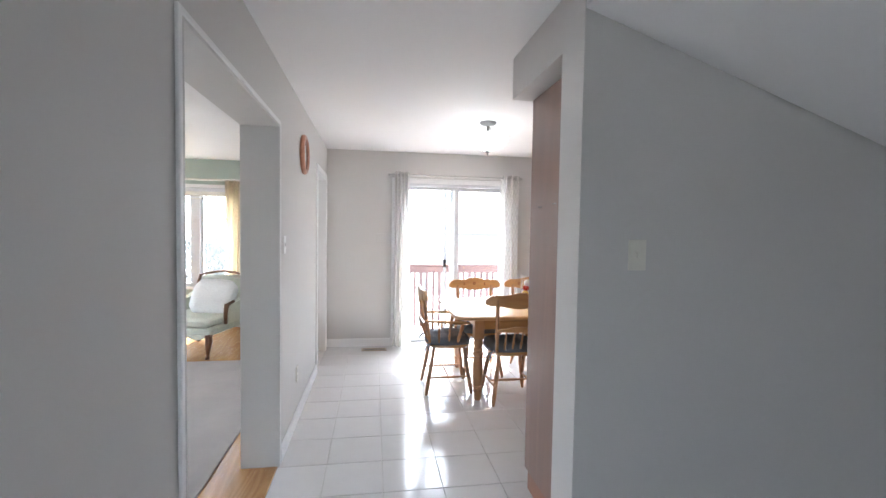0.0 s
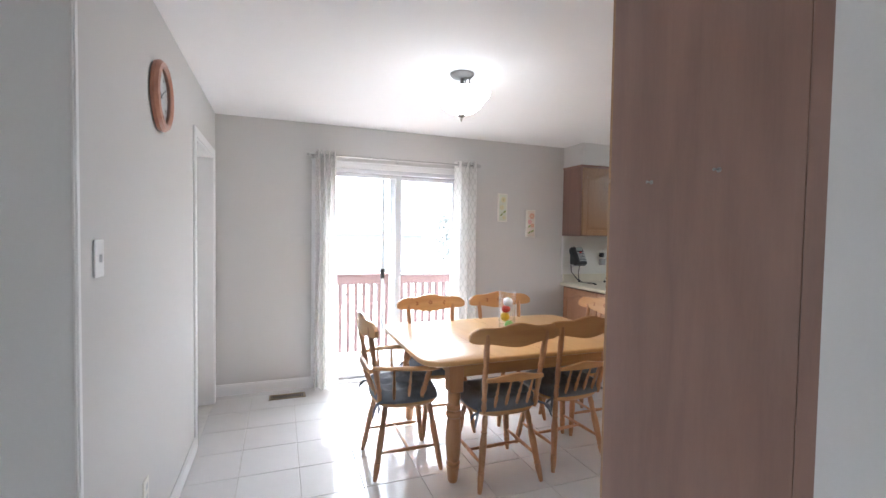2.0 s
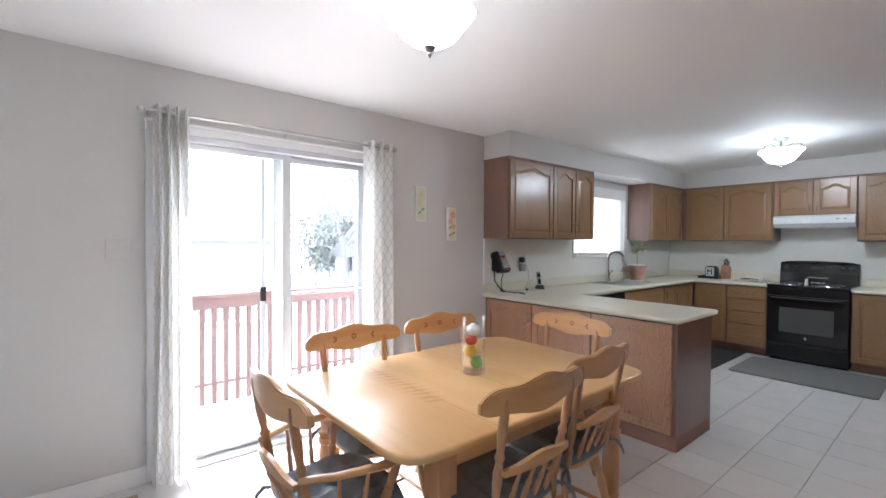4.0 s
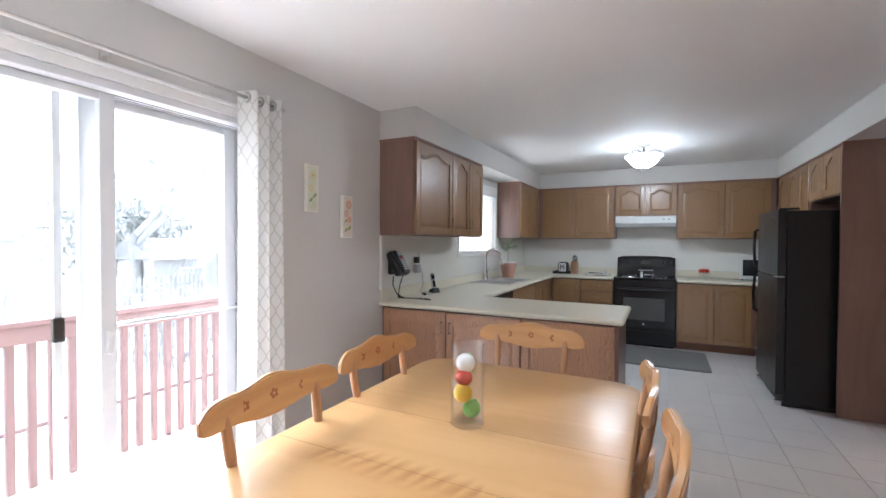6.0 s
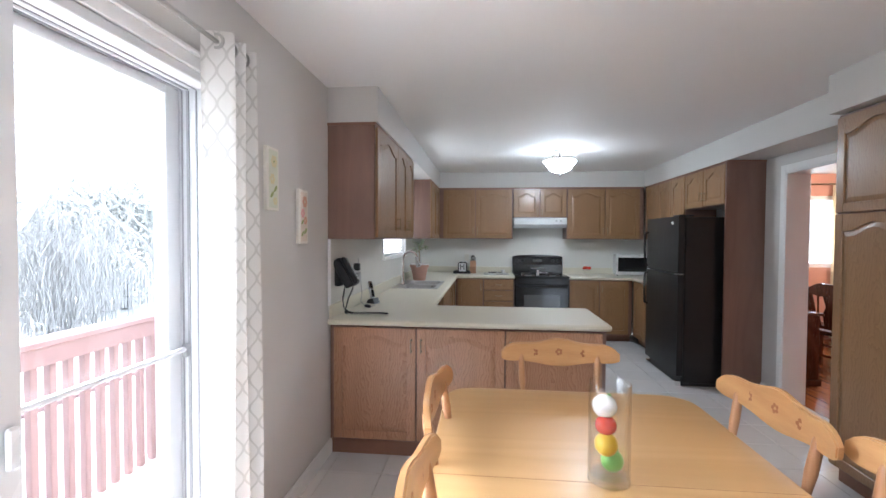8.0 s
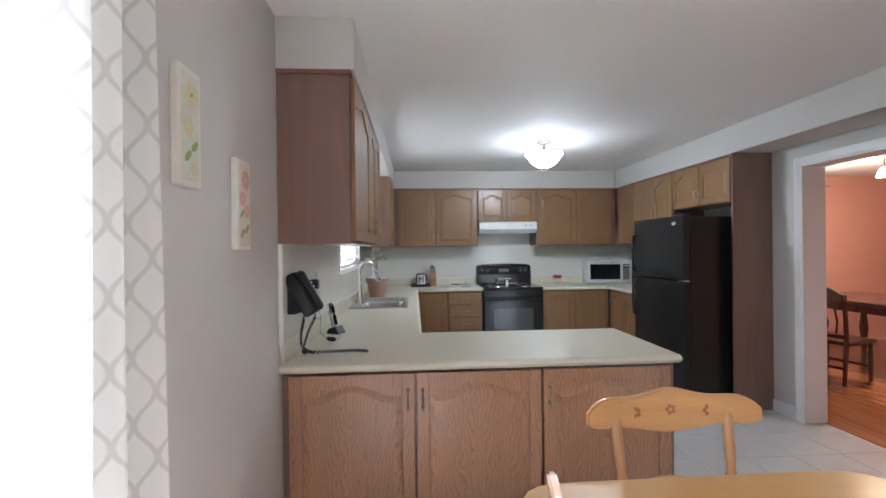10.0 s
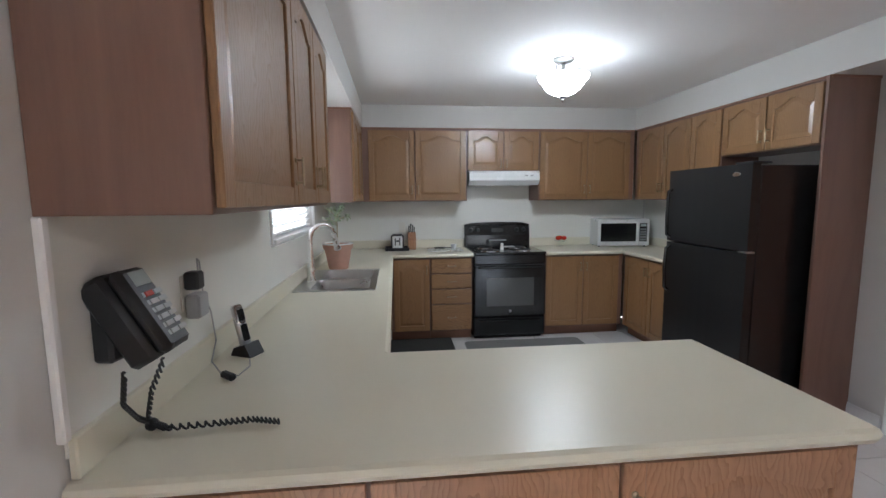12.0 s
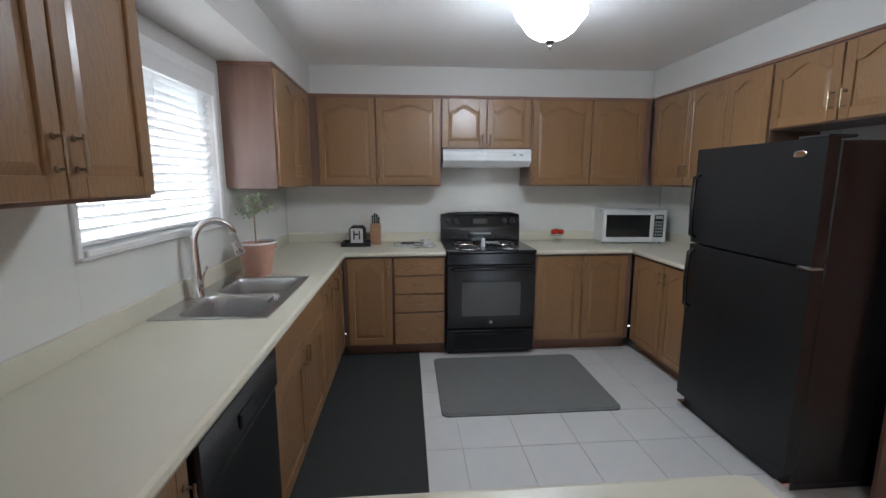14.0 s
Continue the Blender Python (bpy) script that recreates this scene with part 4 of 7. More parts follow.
structure("backsplash", boxes((EAST - 0.006, EAST - 0.0005, 1.27, 4.905, ZT + 0.03, 1.80)), SPLASH, "glossy white backsplash behind the stove", "backsplash")
structure("backsplash", boxes((5.33, EAST - 0.01, SOUTH + 0.0005, SOUTH + 0.006, ZT + 0.05, UB + 0.02)), SPLASH, "glossy white backsplash behind the microwave", "backsplash")
structure("trim", boxes((2.73, 2.752, 4.896, 4.9145, ZT + 0.09, UB), bevel=0.004), WHITE, "white edge trim of the backsplash", "trim")

# ---- sink and tap ----
sink = thing("sink", pose(4.95, 4.635, ZT), "stainless steel double bowl sink", "sink")
sb = bmesh.new()
rx0, rx1, ry0, ry1 = -0.41, 0.41, -0.25, 0.25
b1, b2 = (-0.375, -0.015), (0.02, 0.375)
by0, by1 = -0.21, 0.155
for (x0, x1), (a, b), rad in (((rx0, 0.0025), b1, 0.02), ((0.0025, rx1), b2, 0.02)):
    levels = []
    for pts, z in ((rounded(x0, x1, ry0, ry1, 0.004), 0.0005), (rounded(x0, x1, ry0, ry1, 0.004), 0.005), (rounded(a, b, by0, by1, 0.055), 0.0045)):
        levels.append([sb.verts.new((x, y, z)) for x, y in pts])
    for r1, r2 in zip(levels, levels[1:]):
        for i in range(len(r1)):
            sb.faces.new((r1[i], r1[(i + 1) % len(r1)], r2[(i + 1) % len(r1)], r2[i]))
part("rim", sb, SINKSTEEL, sink)
for a, b in (b1, b2):
    bb = bmesh.new()
    outl = rounded(a, b, by0, by1, 0.055)
    inn2 = rounded(a + 0.02, b - 0.02, by0 + 0.02, by1 - 0.02, 0.05)
    rings = []
    for pts, z in ((outl, 0.0045), (rounded(a + 0.004, b - 0.004, by0 + 0.004, by1 - 0.004, 0.055), -0.002), (rounded(a + 0.007, b - 0.007, by0 + 0.007, by1 - 0.007, 0.055), -0.014), (inn2, -0.15), (rounded(a + 0.05, b - 0.05, by0 + 0.05, by1 - 0.05, 0.05), -0.17)):
        rings.append([bb.verts.new((x, y, z)) for x, y in pts])
    for r1, r2 in zip(rings, rings[1:]):
        for i in range(len(r1)):
            bb.faces.new((r1[i], r1[(i + 1) % len(r1)], r2[(i + 1) % len(r1)], r2[i]))
    bb.faces.new(rings[-1])
    part("bowl", bb, SINKSTEEL, sink, smooth=True)
    dr = bmesh.new()
    lathe(dr, [(0.0, -0.1685), (0.04, -0.1685), (0.042, -0.166), (0.032, -0.1665), (0.0005, -0.167)], 16, Matrix.Translation(((a + b) / 2, -0.03, 0)), cap=False)
    part("drain", dr, CHROME, sink, smooth=True)
stn = thing("sink_strainer", pose(4.80, 4.525, ZT - 0.1675), "pale oval plastic strainer lying in the sink bowl", "strainer")
bm = bmesh.new()
lathe(bm, [(0.062, 0), (0.064, 0.003), (0.058, 0.006), (0.03, 0.007), (0.001, 0.0075)], 20, Matrix.Diagonal((0.7, 1, 1, 1)))
part("disc", bm, LIGHT_PL, stn, smooth=True)
tap = thing("tap", pose(4.905, 4.835, ZT + 0.005), "tall brushed steel gooseneck tap with side lever", "tap")
tb = bmesh.new()
lathe(tb, [(0.036, 0), (0.036, 0.006), (0.030, 0.014), (0.026, 0.08), (0.027, 0.09), (0.023, 0.12), (0.0195, 0.17), (0.0175, 0.28)], 16)
tube(tb, [(0, 0, 0.28)] + [(0.06 * (1 - math.cos(radians(a))), -0.075 * (1 - math.cos(radians(a))), 0.28 + 0.10 * math.sin(radians(a))) for a in range(15, 166, 15)], 0.017, 12)
part("spout", tb, CHROME, tap, smooth=True)
hb = bmesh.new()
turned(hb, (0.112, -0.142, 0.315), (0.138, -0.168, 0.195), [(0.017, 0), (0.019, 0.1), (0.022, 0.6), (0.027, 0.95), (0.021, 1)], 14)
part("spray_head", hb, STEEL, tap, smooth=True)
lv = bmesh.new()
turned(lv, (0.015, 0.0, 0.07), (0.045, 0.0, 0.085), [(0.013, 0), (0.013, 1)], 10)
turned(lv, (0.045, 0.0, 0.085), (0.115, 0.0, 0.135), [(0.009, 0), (0.007, 0.5), (0.009, 0.9), (0.004, 1)], 10)
part("lever", lv, CHROME, tap, smooth=True)

# ---- stove ----
stove = thing("stove", pose(6.225, 3.463, 0, 0, 0, -90), "black electric coil range with oven door and storage drawer", "stove")
W = 0.762
part("body", boxes((0.001, W - 0.001, 0.015, 0.635, 0.03, 0.895), bevel=0.003), BLACK, stove)
part("plinth", boxes((0.02, W - 0.02, 0.06, 0.6, 0.0, 0.03)), BLACK_PL, stove)
part("drawer", boxes((0.004, W - 0.004, -0.012, 0.014, 0.05, 0.235), bevel=0.006), BLACK, stove)
dl = bmesh.new()
tube(dl, [(0.06, -0.01, 0.205), (0.09, -0.035, 0.207), (W - 0.09, -0.035, 0.207), (W - 0.06, -0.01, 0.205)], 0.009, 8)
part("drawer_handle", dl, BLACK, stove, smooth=True)
od = part("oven_door", boxes((0.004, W - 0.004, -0.022, 0.014, 0.25, 0.795), bevel=0.008), BLACK, stove)
part("oven_window", boxes((0.13, W - 0.13, -0.0245, -0.021, 0.36, 0.655), bevel=0.001), OVENGLASS, od, "dark grey oven window")
bdg = bmesh.new()
lathe(bdg, [(0.014, 0), (0.014, 0.002), (0.012, 0.003)], 14, pose(W / 2, -0.022, 0.305, 90))
part("badge", bdg, GREY_PL, od)
oh = bmesh.new()
tube(oh, [(0.05, -0.02, 0.765), (0.06, -0.055, 0.768), (W - 0.06, -0.055, 0.768), (W - 0.05, -0.02, 0.765)], 0.012, 8)
part("oven_handle", oh, BLACK, od, smooth=True)
part("control_strip", boxes((0.004, W - 0.004, -0.012, 0.014, 0.80, 0.895), bevel=0.005), BLACK, stove)
part("cooktop", boxes((-0.001, W + 0.001, -0.02, 0.57, 0.896, 0.922), bevel=0.006), BLACK, stove)
for bx, by, br in ((0.2, 0.14, 0.09), (0.56, 0.14, 0.075), (0.2, 0.40, 0.075), (0.56, 0.40, 0.09)):
    pan = bmesh.new()
    lathe(pan, [(br + 0.018, 0.9225), (br + 0.016, 0.927), (br + 0.004, 0.9235), (0.012, 0.9232)], 24, Matrix.Translation((bx, by, 0)), cap=False)
    dp = part("drip_bowl", pan, CHROME, stove, "chrome drip bowl", True)
    co = bmesh.new()
    tube(co, [(bx + (0.018 + (br - 0.02) * k / 60) * math.cos(k * 0.42), by + (0.018 + (br - 0.02) * k / 60) * math.sin(k * 0.42), 0.933) for k in range(61)], 0.0045, 5)
    part("coil", co, BLACK_PL, dp, "black spiral burner coil", True)
bg = bmesh.new()
prism(bg, [(0.57, 0.90), (0.575, 1.05), (0.595, 1.155), (0.612, 1.175), (0.635, 1.175), (0.635, 0.90)], 0.0, W, "x")
bp = part("backguard", bg, BLACK, stove)
cap = bmesh.new()
prism(cap, [(0.0, 1.173), (0.06, 1.188)] + [(W * i / 10, 1.188 + 0.012 * math.sin(math.pi * i / 10)) for i in range(1, 10)] + [(W - 0.06, 1.188), (W, 1.173)], 0.604, 0.636, "y")
part("backguard_cap", cap, BLACK, bp)
for kx in (0.07, 0.15, W - 0.15, W - 0.07):
    kb = bmesh.new()
    lathe(kb, [(0.026, 0), (0.024, 0.012), (0.020, 0.02), (0.018, 0.024)], 14, pose(kx, 0.588, 1.11, 80))
    part("knob", kb, BLACK_PL, bp, smooth=True)
part("clock_display", boxes((W / 2 - 0.07, W / 2 + 0.07, 0.581, 0.584, 1.085, 1.13)), OVENGLASS, bp, "small dark clock display")
part("badge", boxes((W / 2 - 0.1, W / 2 + 0.1, 0.571, 0.5745, 0.985, 1.0)), GREY_PL, bp, "thin silver strip")

# range hood
hood = thing("range_hood", pose(6.45, 3.468, 1.615, 0, 0, -90), "white under-cabinet range hood", "range hood")
hb = bmesh.new()
prism(hb, [(0.0, 0.045), (0.0, 0.125), (0.02, 0.148), (0.415, 0.148), (0.415, 0.0), (0.055, 0.0)], 0.0, 0.762, "x")
part("shell", hb, WHITE_EN, hood)
part("lip", boxes((-0.001, 0.763, -0.006, 0.006, 0.047, 0.066), bevel=0.002), WHITE_EN, hood)
part("filter", boxes((0.08, 0.68, 0.08, 0.36, -0.004, 0.001)), STEEL, hood)
for x in (0.60, 0.66):
    part("switch", boxes((x, x + 0.03, -0.004, 0.001, 0.09, 0.105), bevel=0.001), GREY_PL, hood)

# ---- fridge ----
fr = thing("fridge", pose(5.285, 2.0, 0, 0, 0, 180), "black textured top-freezer fridge", "fridge")
FW = 0.845
part("body", boxes((0.0, FW, 0.075, 0.70, 0.03, 1.675), bevel=0.006), BLACK_TEX, fr)
part("grille", boxes((0.01, FW - 0.01, 0.06, 0.66, 0.0, 0.09), bevel=0.003), BLACK_PL, fr)
for z0, z1, nm in ((0.10, 1.105, "fridge_door"), (1.118, 1.685, "freezer_door")):
    db = bmesh.new()
    n = 8
    pts = [(0.0, 0.07)] + [(FW * i / n, -0.012 * math.sin(math.pi * i / n) + 0.012) for i in range(n + 1)] + [(FW, 0.07)]
    prism(db, pts, z0, z1, "z")
    fd = part(nm, db, BLACK_TEX, fr)
    hb2 = bmesh.new()
    zz = (z1 - 0.03, z1 - 0.4) if nm == "fridge_door" else (z0 + 0.03, z0 + 0.42)
    tube(hb2, [(0.05, 0.005, zz[0]), (0.045, -0.022, zz[0] + (0.02 if zz[1] > zz[0] else -0.02)), (0.045, -0.03, (zz[0] + zz[1]) / 2), (0.045, -0.022, zz[1] - (0.02 if zz[1] > zz[0] else -0.02)), (0.05, 0.005, zz[1])], 0.013, 8)
    part("door_handle", hb2, BLACK, fd, smooth=True)
    if nm == "freezer_door":
        ov = bmesh.new()
        lathe(ov, [(0.034, 0), (0.034, 0.003), (0.030, 0.004)], 20, pose(FW - 0.12, 0.004, 1.62, 90) @ Matrix.Diagonal((1, 0.45, 1, 1)))
        part("badge", ov, CHROME, fd, "oval silver badge")
part("middle_hinge", boxes((FW - 0.06, FW + 0.012, -0.004, 0.06, 1.106, 1.117), bevel=0.002), STEEL, fr, "chrome middle hinge")
part("top_hinge", boxes((FW - 0.16, FW - 0.01, 0.02, 0.16, 1.686, 1.70), bevel=0.004), BLACK_PL, fr)
part("foot", boxes((FW - 0.05, FW - 0.005, 0.015, 0.06, 0.0, 0.045), bevel=0.003), CHROME, fr)
part("foot", boxes((0.005, 0.05, 0.015, 0.06, 0.0, 0.045), bevel=0.003), CHROME, fr)

# dishwasher
dw = thing("dishwasher", pose(3.69, 4.325, 0), "black built-in dishwasher under the worktop", "dishwasher")
part("body", boxes((0.003, 0.647, 0.03, 0.58, 0.02, 0.872)), BLACK_PL, dw)
part("front_door", boxes((0.004, 0.646, -0.018, 0.029, 0.12, 0.70), bevel=0.005), BLACK, dw)
part("control_panel", boxes((0.004, 0.646, -0.028, 0.029, 0.71, 0.868), bevel=0.006), BLACK, dw)
part("kick_plate", boxes((0.01, 0.64, 0.05, 0.07, 0.0, 0.115)), BLACK_PL, dw)
part("latch", boxes((0.26, 0.39, -0.036, -0.027, 0.75, 0.80), bevel=0.003), BLACK_PL, dw)

# microwave, in the corner
mw = thing("microwave", pose(6.585, 1.97, ZT, 0, 0, -97), "silver and black countertop microwave oven", "microwave")
part("case", boxes((0, 0.58, 0.012, 0.27, 0.012, 0.315), bevel=0.004), SILVER, mw)
part("door", boxes((0.0, 0.455, -0.008, 0.012, 0.014, 0.313), bevel=0.004), SILVER, mw, "brushed silver door")
part("door_window", boxes((0.032, 0.43, -0.0105, -0.007, 0.062, 0.268), bevel=0.001), BLACK, mw, "dark glass door window")
part("control_panel", boxes((0.46, 0.58, -0.008, 0.012, 0.014, 0.313), bevel=0.004), SILVER, mw)
part("keypad", boxes((0.468, 0.552, -0.0105, -0.007, 0.062, 0.268), bevel=0.001), BLACK, mw, "black keypad")
part("display", boxes((0.476, 0.544, -0.012, -0.0104, 0.232, 0.258)), SCREEN, mw)
for r in range(5):
    for cc in range(3):
        part("button", boxes((0.477 + cc * 0.024, 0.494 + cc * 0.024, -0.0118, -0.0104, 0.075 + r * 0.029, 0.093 + r * 0.029)), GREY_PL, mw)
for fx, fy in ((0.03, 0.04), (0.55, 0.04), (0.03, 0.24), (0.55, 0.24)):
    fb = bmesh.new()
    lathe(fb, [(0.012, 0), (0.012, 0.0125)], 8, Matrix.Translation((fx, fy, 0)))
    part("foot", fb, BLACK_PL, mw)

# ---- small things on the worktops ----
pot = thing("potted_plant", pose(5.45, 4.72, ZT), "small leafy green plant in a terracotta pot", "plant")
pb = bmesh.new()
lathe(pb, [(0.075, 0), (0.078, 0.005), (0.108, 0.165), (0.118, 0.165), (0.122, 0.20), (0.112, 0.20), (0.104, 0.17), (0.098, 0.165)], 24, cap=False)
bmesh.ops.create_circle(pb, cap_ends=True, segments=24, radius=0.075)
part("pot", pb, TERRA, pot, smooth=True)
rim = bmesh.new()
lathe(rim, [(0.123, 0.2005), (0.123, 0.212), (0.112, 0.212), (0.112, 0.2005)], 24, cap=False)
part("pot_rim", rim, BALLWHITE, pot, "white band round the pot's rim", True)
so = bmesh.new()
lathe(so, [(0.101, 0.168), (0.06, 0.175), (0.002, 0.178)], 20, cap=True)
part("soil", so, SOIL, pot)
rng = random.Random(4)
st = bmesh.new()
tube(st, [(0, 0, 0.17), (0.006, 0.004, 0.27), (-0.004, 0.0, 0.36), (0.004, 0.002, 0.43)], [0.006, 0.005, 0.004, 0.003], 6)
tips = []
for i in range(11):
    a, e = rng.uniform(0, 6.28), rng.uniform(0.2, 1.2)
    z0 = rng.uniform(0.33, 0.43)
    L = rng.uniform(0.07, 0.14)
    tip = (L * math.cos(a) * math.cos(e), L * math.sin(a) * math.cos(e), z0 + L * math.sin(e))
    tube(st, [(0, 0, z0), (tip[0] * 0.5, tip[1] * 0.5, (z0 + tip[2]) / 2 + 0.012), tip], [0.003, 0.0022, 0.0015], 5)
    tips.append((z0, tip))
part("stem", st, STEM, pot, smooth=True)
lf = bmesh.new()
for z0, tip in tips:
    for k in range(15):
        f = rng.uniform(0.35, 1.1)
        c0 = Vector((tip[0] * f, tip[1] * f, z0 + (tip[2] - z0) * f)) + Vector((rng.gauss(0, 0.012), rng.gauss(0, 0.012), rng.gauss(0, 0.012)))
        q = Euler((rng.uniform(-1, 1), rng.uniform(-1, 1), rng.uniform(0, 6.28))).to_matrix()
        s = rng.uniform(0.010, 0.017)
        vs = [lf.verts.new(c0 + q @ Vector(p)) for p in ((-s, 0, 0), (-0.3 * s, 0.5 * s, 0.15 * s), (0.6 * s, 0.45 * s, 0.1 * s), (1.2 * s, 0, -0.2 * s), (0.6 * s, -0.45 * s, 0.1 * s), (-0.3 * s, -0.5 * s, 0.15 * s))]
        lf.faces.new(vs)
part("foliage", lf, LEAF, pot, "loose small pale green leaves")

tray = thing("tray", pose(6.66, 4.24, ZT), "small dark brown rectangular tray", "tray")
part("base", boxes((-0.11, 0.11, -0.13, 0.13, 0, 0.008), (-0.11, 0.11, -0.13, -0.122, 0.008, 0.035), (-0.11, 0.11, 0.122, 0.13, 0.008, 0.035), (-0.11, -0.102, -0.122, 0.122, 0.008, 0.035), (0.102, 0.11, -0.122, 0.122, 0.008, 0.035)), BLACK_PL, tray)
toast = thing("toaster", pose(6.67, 4.235, ZT + 0.008, 0, 0, -90), "small black toaster with a silver end plate", "toaster")
part("body", boxes((-0.07, 0.07, -0.06, 0.10, 0.008, 0.165), bevel=0.022), BLACK_PL, toast, smooth=True)
part("end_cap", boxes((-0.055, 0.055, -0.066, -0.045, 0.01, 0.15), bevel=0.01), SILVER, toast, "silver end plate")
part("lever_slot", boxes((-0.03, -0.018, -0.0675, -0.0655, 0.05, 0.13), (0.018, 0.03, -0.0675, -0.0655, 0.05, 0.13)), BLACK_PL, toast)
part("lever", boxes((-0.015, 0.015, -0.085, -0.065, 0.09, 0.105), bevel=0.003), BLACK_PL, toast)
part("slot", boxes((-0.045, -0.02, -0.03, 0.085, 0.164, 0.1665), (0.02, 0.045, -0.03, 0.085, 0.164, 0.1665)), BLACK_PL, toast)
kb = thing("knife_block", pose(6.72, 4.075, ZT, 0, 0, -90), "brown wooden knife block with black knives", "knife block")
kbm = bmesh.new()
prism(kbm, [(-0.05, 0), (0.07, 0), (0.10, 0.155), (0.0, 0.19), (-0.05, 0.10)], -0.045, 0.045, "x")
part("block", kbm, OAK_RED, kb)
for i, (dx, h) in enumerate(((-0.028, 0.09), (-0.008, 0.11), (0.012, 0.1), (0.03, 0.075))):
    hm = bmesh.new()
    turned(hm, (dx, 0.03, 0.165), (dx, 0.05, 0.17 + h), [(0.006, 0), (0.0075, 0.3), (0.006, 0.6), (0.0085, 1)], 6)
    part("knife_handle", hm, BLACK_PL, kb)
bt = thing("baking_tray", pose(6.58, 3.72, ZT), "thin round-cornered metal tray with a small cup", "tray")
btm = bmesh.new()
prism(btm, rounded(-0.16, 0.16, -0.19, 0.19, 0.04), 0.0, 0.008, "z")
prism(btm, rounded(-0.145, 0.145, -0.175, 0.175, 0.035), 0.008, 0.012, "z")
part("plate", btm, STEEL, bt)
gl = thing("spoon_rest", pose(6.55, 3.78, ZT + 0.012), "black wire trivet ring on the metal tray", "trivet")
gm = bmesh.new()
tube(gm, [(0.045 * math.cos(a * 0.524), 0.06 * math.sin(a * 0.524), 0.018) for a in range(12)], 0.005, 6, True)
tube(gm, [(0.02, -0.14, 0.012), (0.03, -0.06, 0.018)], 0.005, 6)
tube(gm, [(0.03, 0.04, 0.0), (0.03, 0.04, 0.018)], 0.004, 6)
tube(gm, [(-0.03, 0.0, 0.0), (-0.043, 0.0, 0.018)], 0.004, 6)
part("ring", gm, BLACK_PL, gl, smooth=True)
cup = thing("cup", pose(6.60, 3.62, ZT + 0.012), "small white cup on the metal tray", "cup")
cm = bmesh.new()
lathe(cm, [(0.022, 0), (0.035, 0.05), (0.033, 0.05), (0.02, 0.004)], 16, cap=True)
part("bowl", cm, BALLWHITE, cup, smooth=True)
fs = thing("fruit_stand", pose(6.71, 2.36, ZT), "small clear stand holding red tomatoes", "fruit stand")
fm = bmesh.new()
lathe(fm, [(0.04, 0), (0.04, 0.004), (0.008, 0.01), (0.008, 0.05), (0.06, 0.062), (0.07, 0.075), (0.066, 0.075), (0.055, 0.067), (0.002, 0.06)], 18)
part("stand", fm, VASEGLASS, fs, smooth=True)
for dx, dy in ((-0.02, -0.035), (0.02, 0.0), (-0.02, 0.035)):
    to = thing("tomato", pose(6.71 + dx, 2.36 + dy, ZT + 0.076), "ripe red tomato on the glass stand", "tomato", "tomatoes")
    tm = bmesh.new()
    ball(tm, (0, 0, 0.024), 0.03, sz=0.82)
    part("flesh", tm, RED, to, smooth=True)
    tm = bmesh.new()
    for k in range(5):
        a = k * 1.257
        box(tm, -0.002 + 0.006 * math.cos(a), 0.002 + 0.006 * math.cos(a), -0.002 + 0.006 * math.sin(a), 0.002 + 0.006 * math.sin(a), 0.046, 0.051)
    part("stalk", tm, GREEN, to)
sp = thing("salt_shaker", pose(6.42, 3.12, 0.923), "small white salt shaker on the cooktop", "shaker")
sm = bmesh.new()
lathe(sm, [(0.018, 0), (0.02, 0.01), (0.014, 0.05), (0.017, 0.055), (0.015, 0.07), (0.004, 0.074)], 12)
part("body", sm, BALLWHITE, sp, smooth=True)
cl = thing("dish_cloth", pose(6.50, 3.03, 0.9385), "crumpled pale cloth on the cooktop", "cloth")
cm = bmesh.new()
bmesh.ops.create_grid(cm, x_segments=10, y_segments=10, size=0.06)
for v in cm.verts:
    v.co.z = 0.012 + 0.012 * noise.noise(v.co * 28)
g = bmesh.ops.solidify(cm, geom=cm.faces[:], thickness=0.004)
part("cloth", cm, GREY_PL, cl, smooth=True)
sc = thing("soap_dish", pose(4.98, 4.45, ZT - 0.14), "white scrubbing pad in the sink bowl", "sponge")
sm = bmesh.new()
lathe(sm, [(0.0, -0.024), (0.05, -0.022), (0.055, -0.012), (0.05, -0.004), (0.0005, -0.002)], 16, Matrix.Diagonal((0.5, 0.8, 1, 1)) , cap=False)
part("pad", sm, BALLWHITE, sc, smooth=True)

# desk phone on the wall, cordless phone, adapters and cables
ph = thing("desk_phone", pose(2.905, 4.906, 1.205, 0, 0, -8) @ Matrix.Diagonal((0.93, 0.93, 0.93, 1)), "black wall-mounted desk phone with grey keys and small display", "phone")
part("wall_bracket", boxes((-0.06, 0.06, -0.05, 0.0, -0.09, 0.09), bevel=0.008), BLACK_PL, ph)
tilt = Matrix.Translation((0, -0.05, 0.0)) @ Euler((radians(-30), 0, radians(6))).to_matrix().to_4x4()


def tilted(bm):
    bm.transform(tilt)
    return bm


part("body", tilted(boxes((-0.072, 0.10, -0.05, 0.02, -0.115, 0.115), bevel=0.012)), BLACK_PL, ph, smooth=True)
part("handset", tilted(boxes((-0.069, -0.025, -0.088, -0.051, -0.115, 0.105), bevel=0.014)), BLACK_PL, ph, smooth=True)
part("display", tilted(boxes((-0.02, 0.075, -0.0575, -0.0545, 0.06, 0.10))), SCREEN, ph, "grey display")
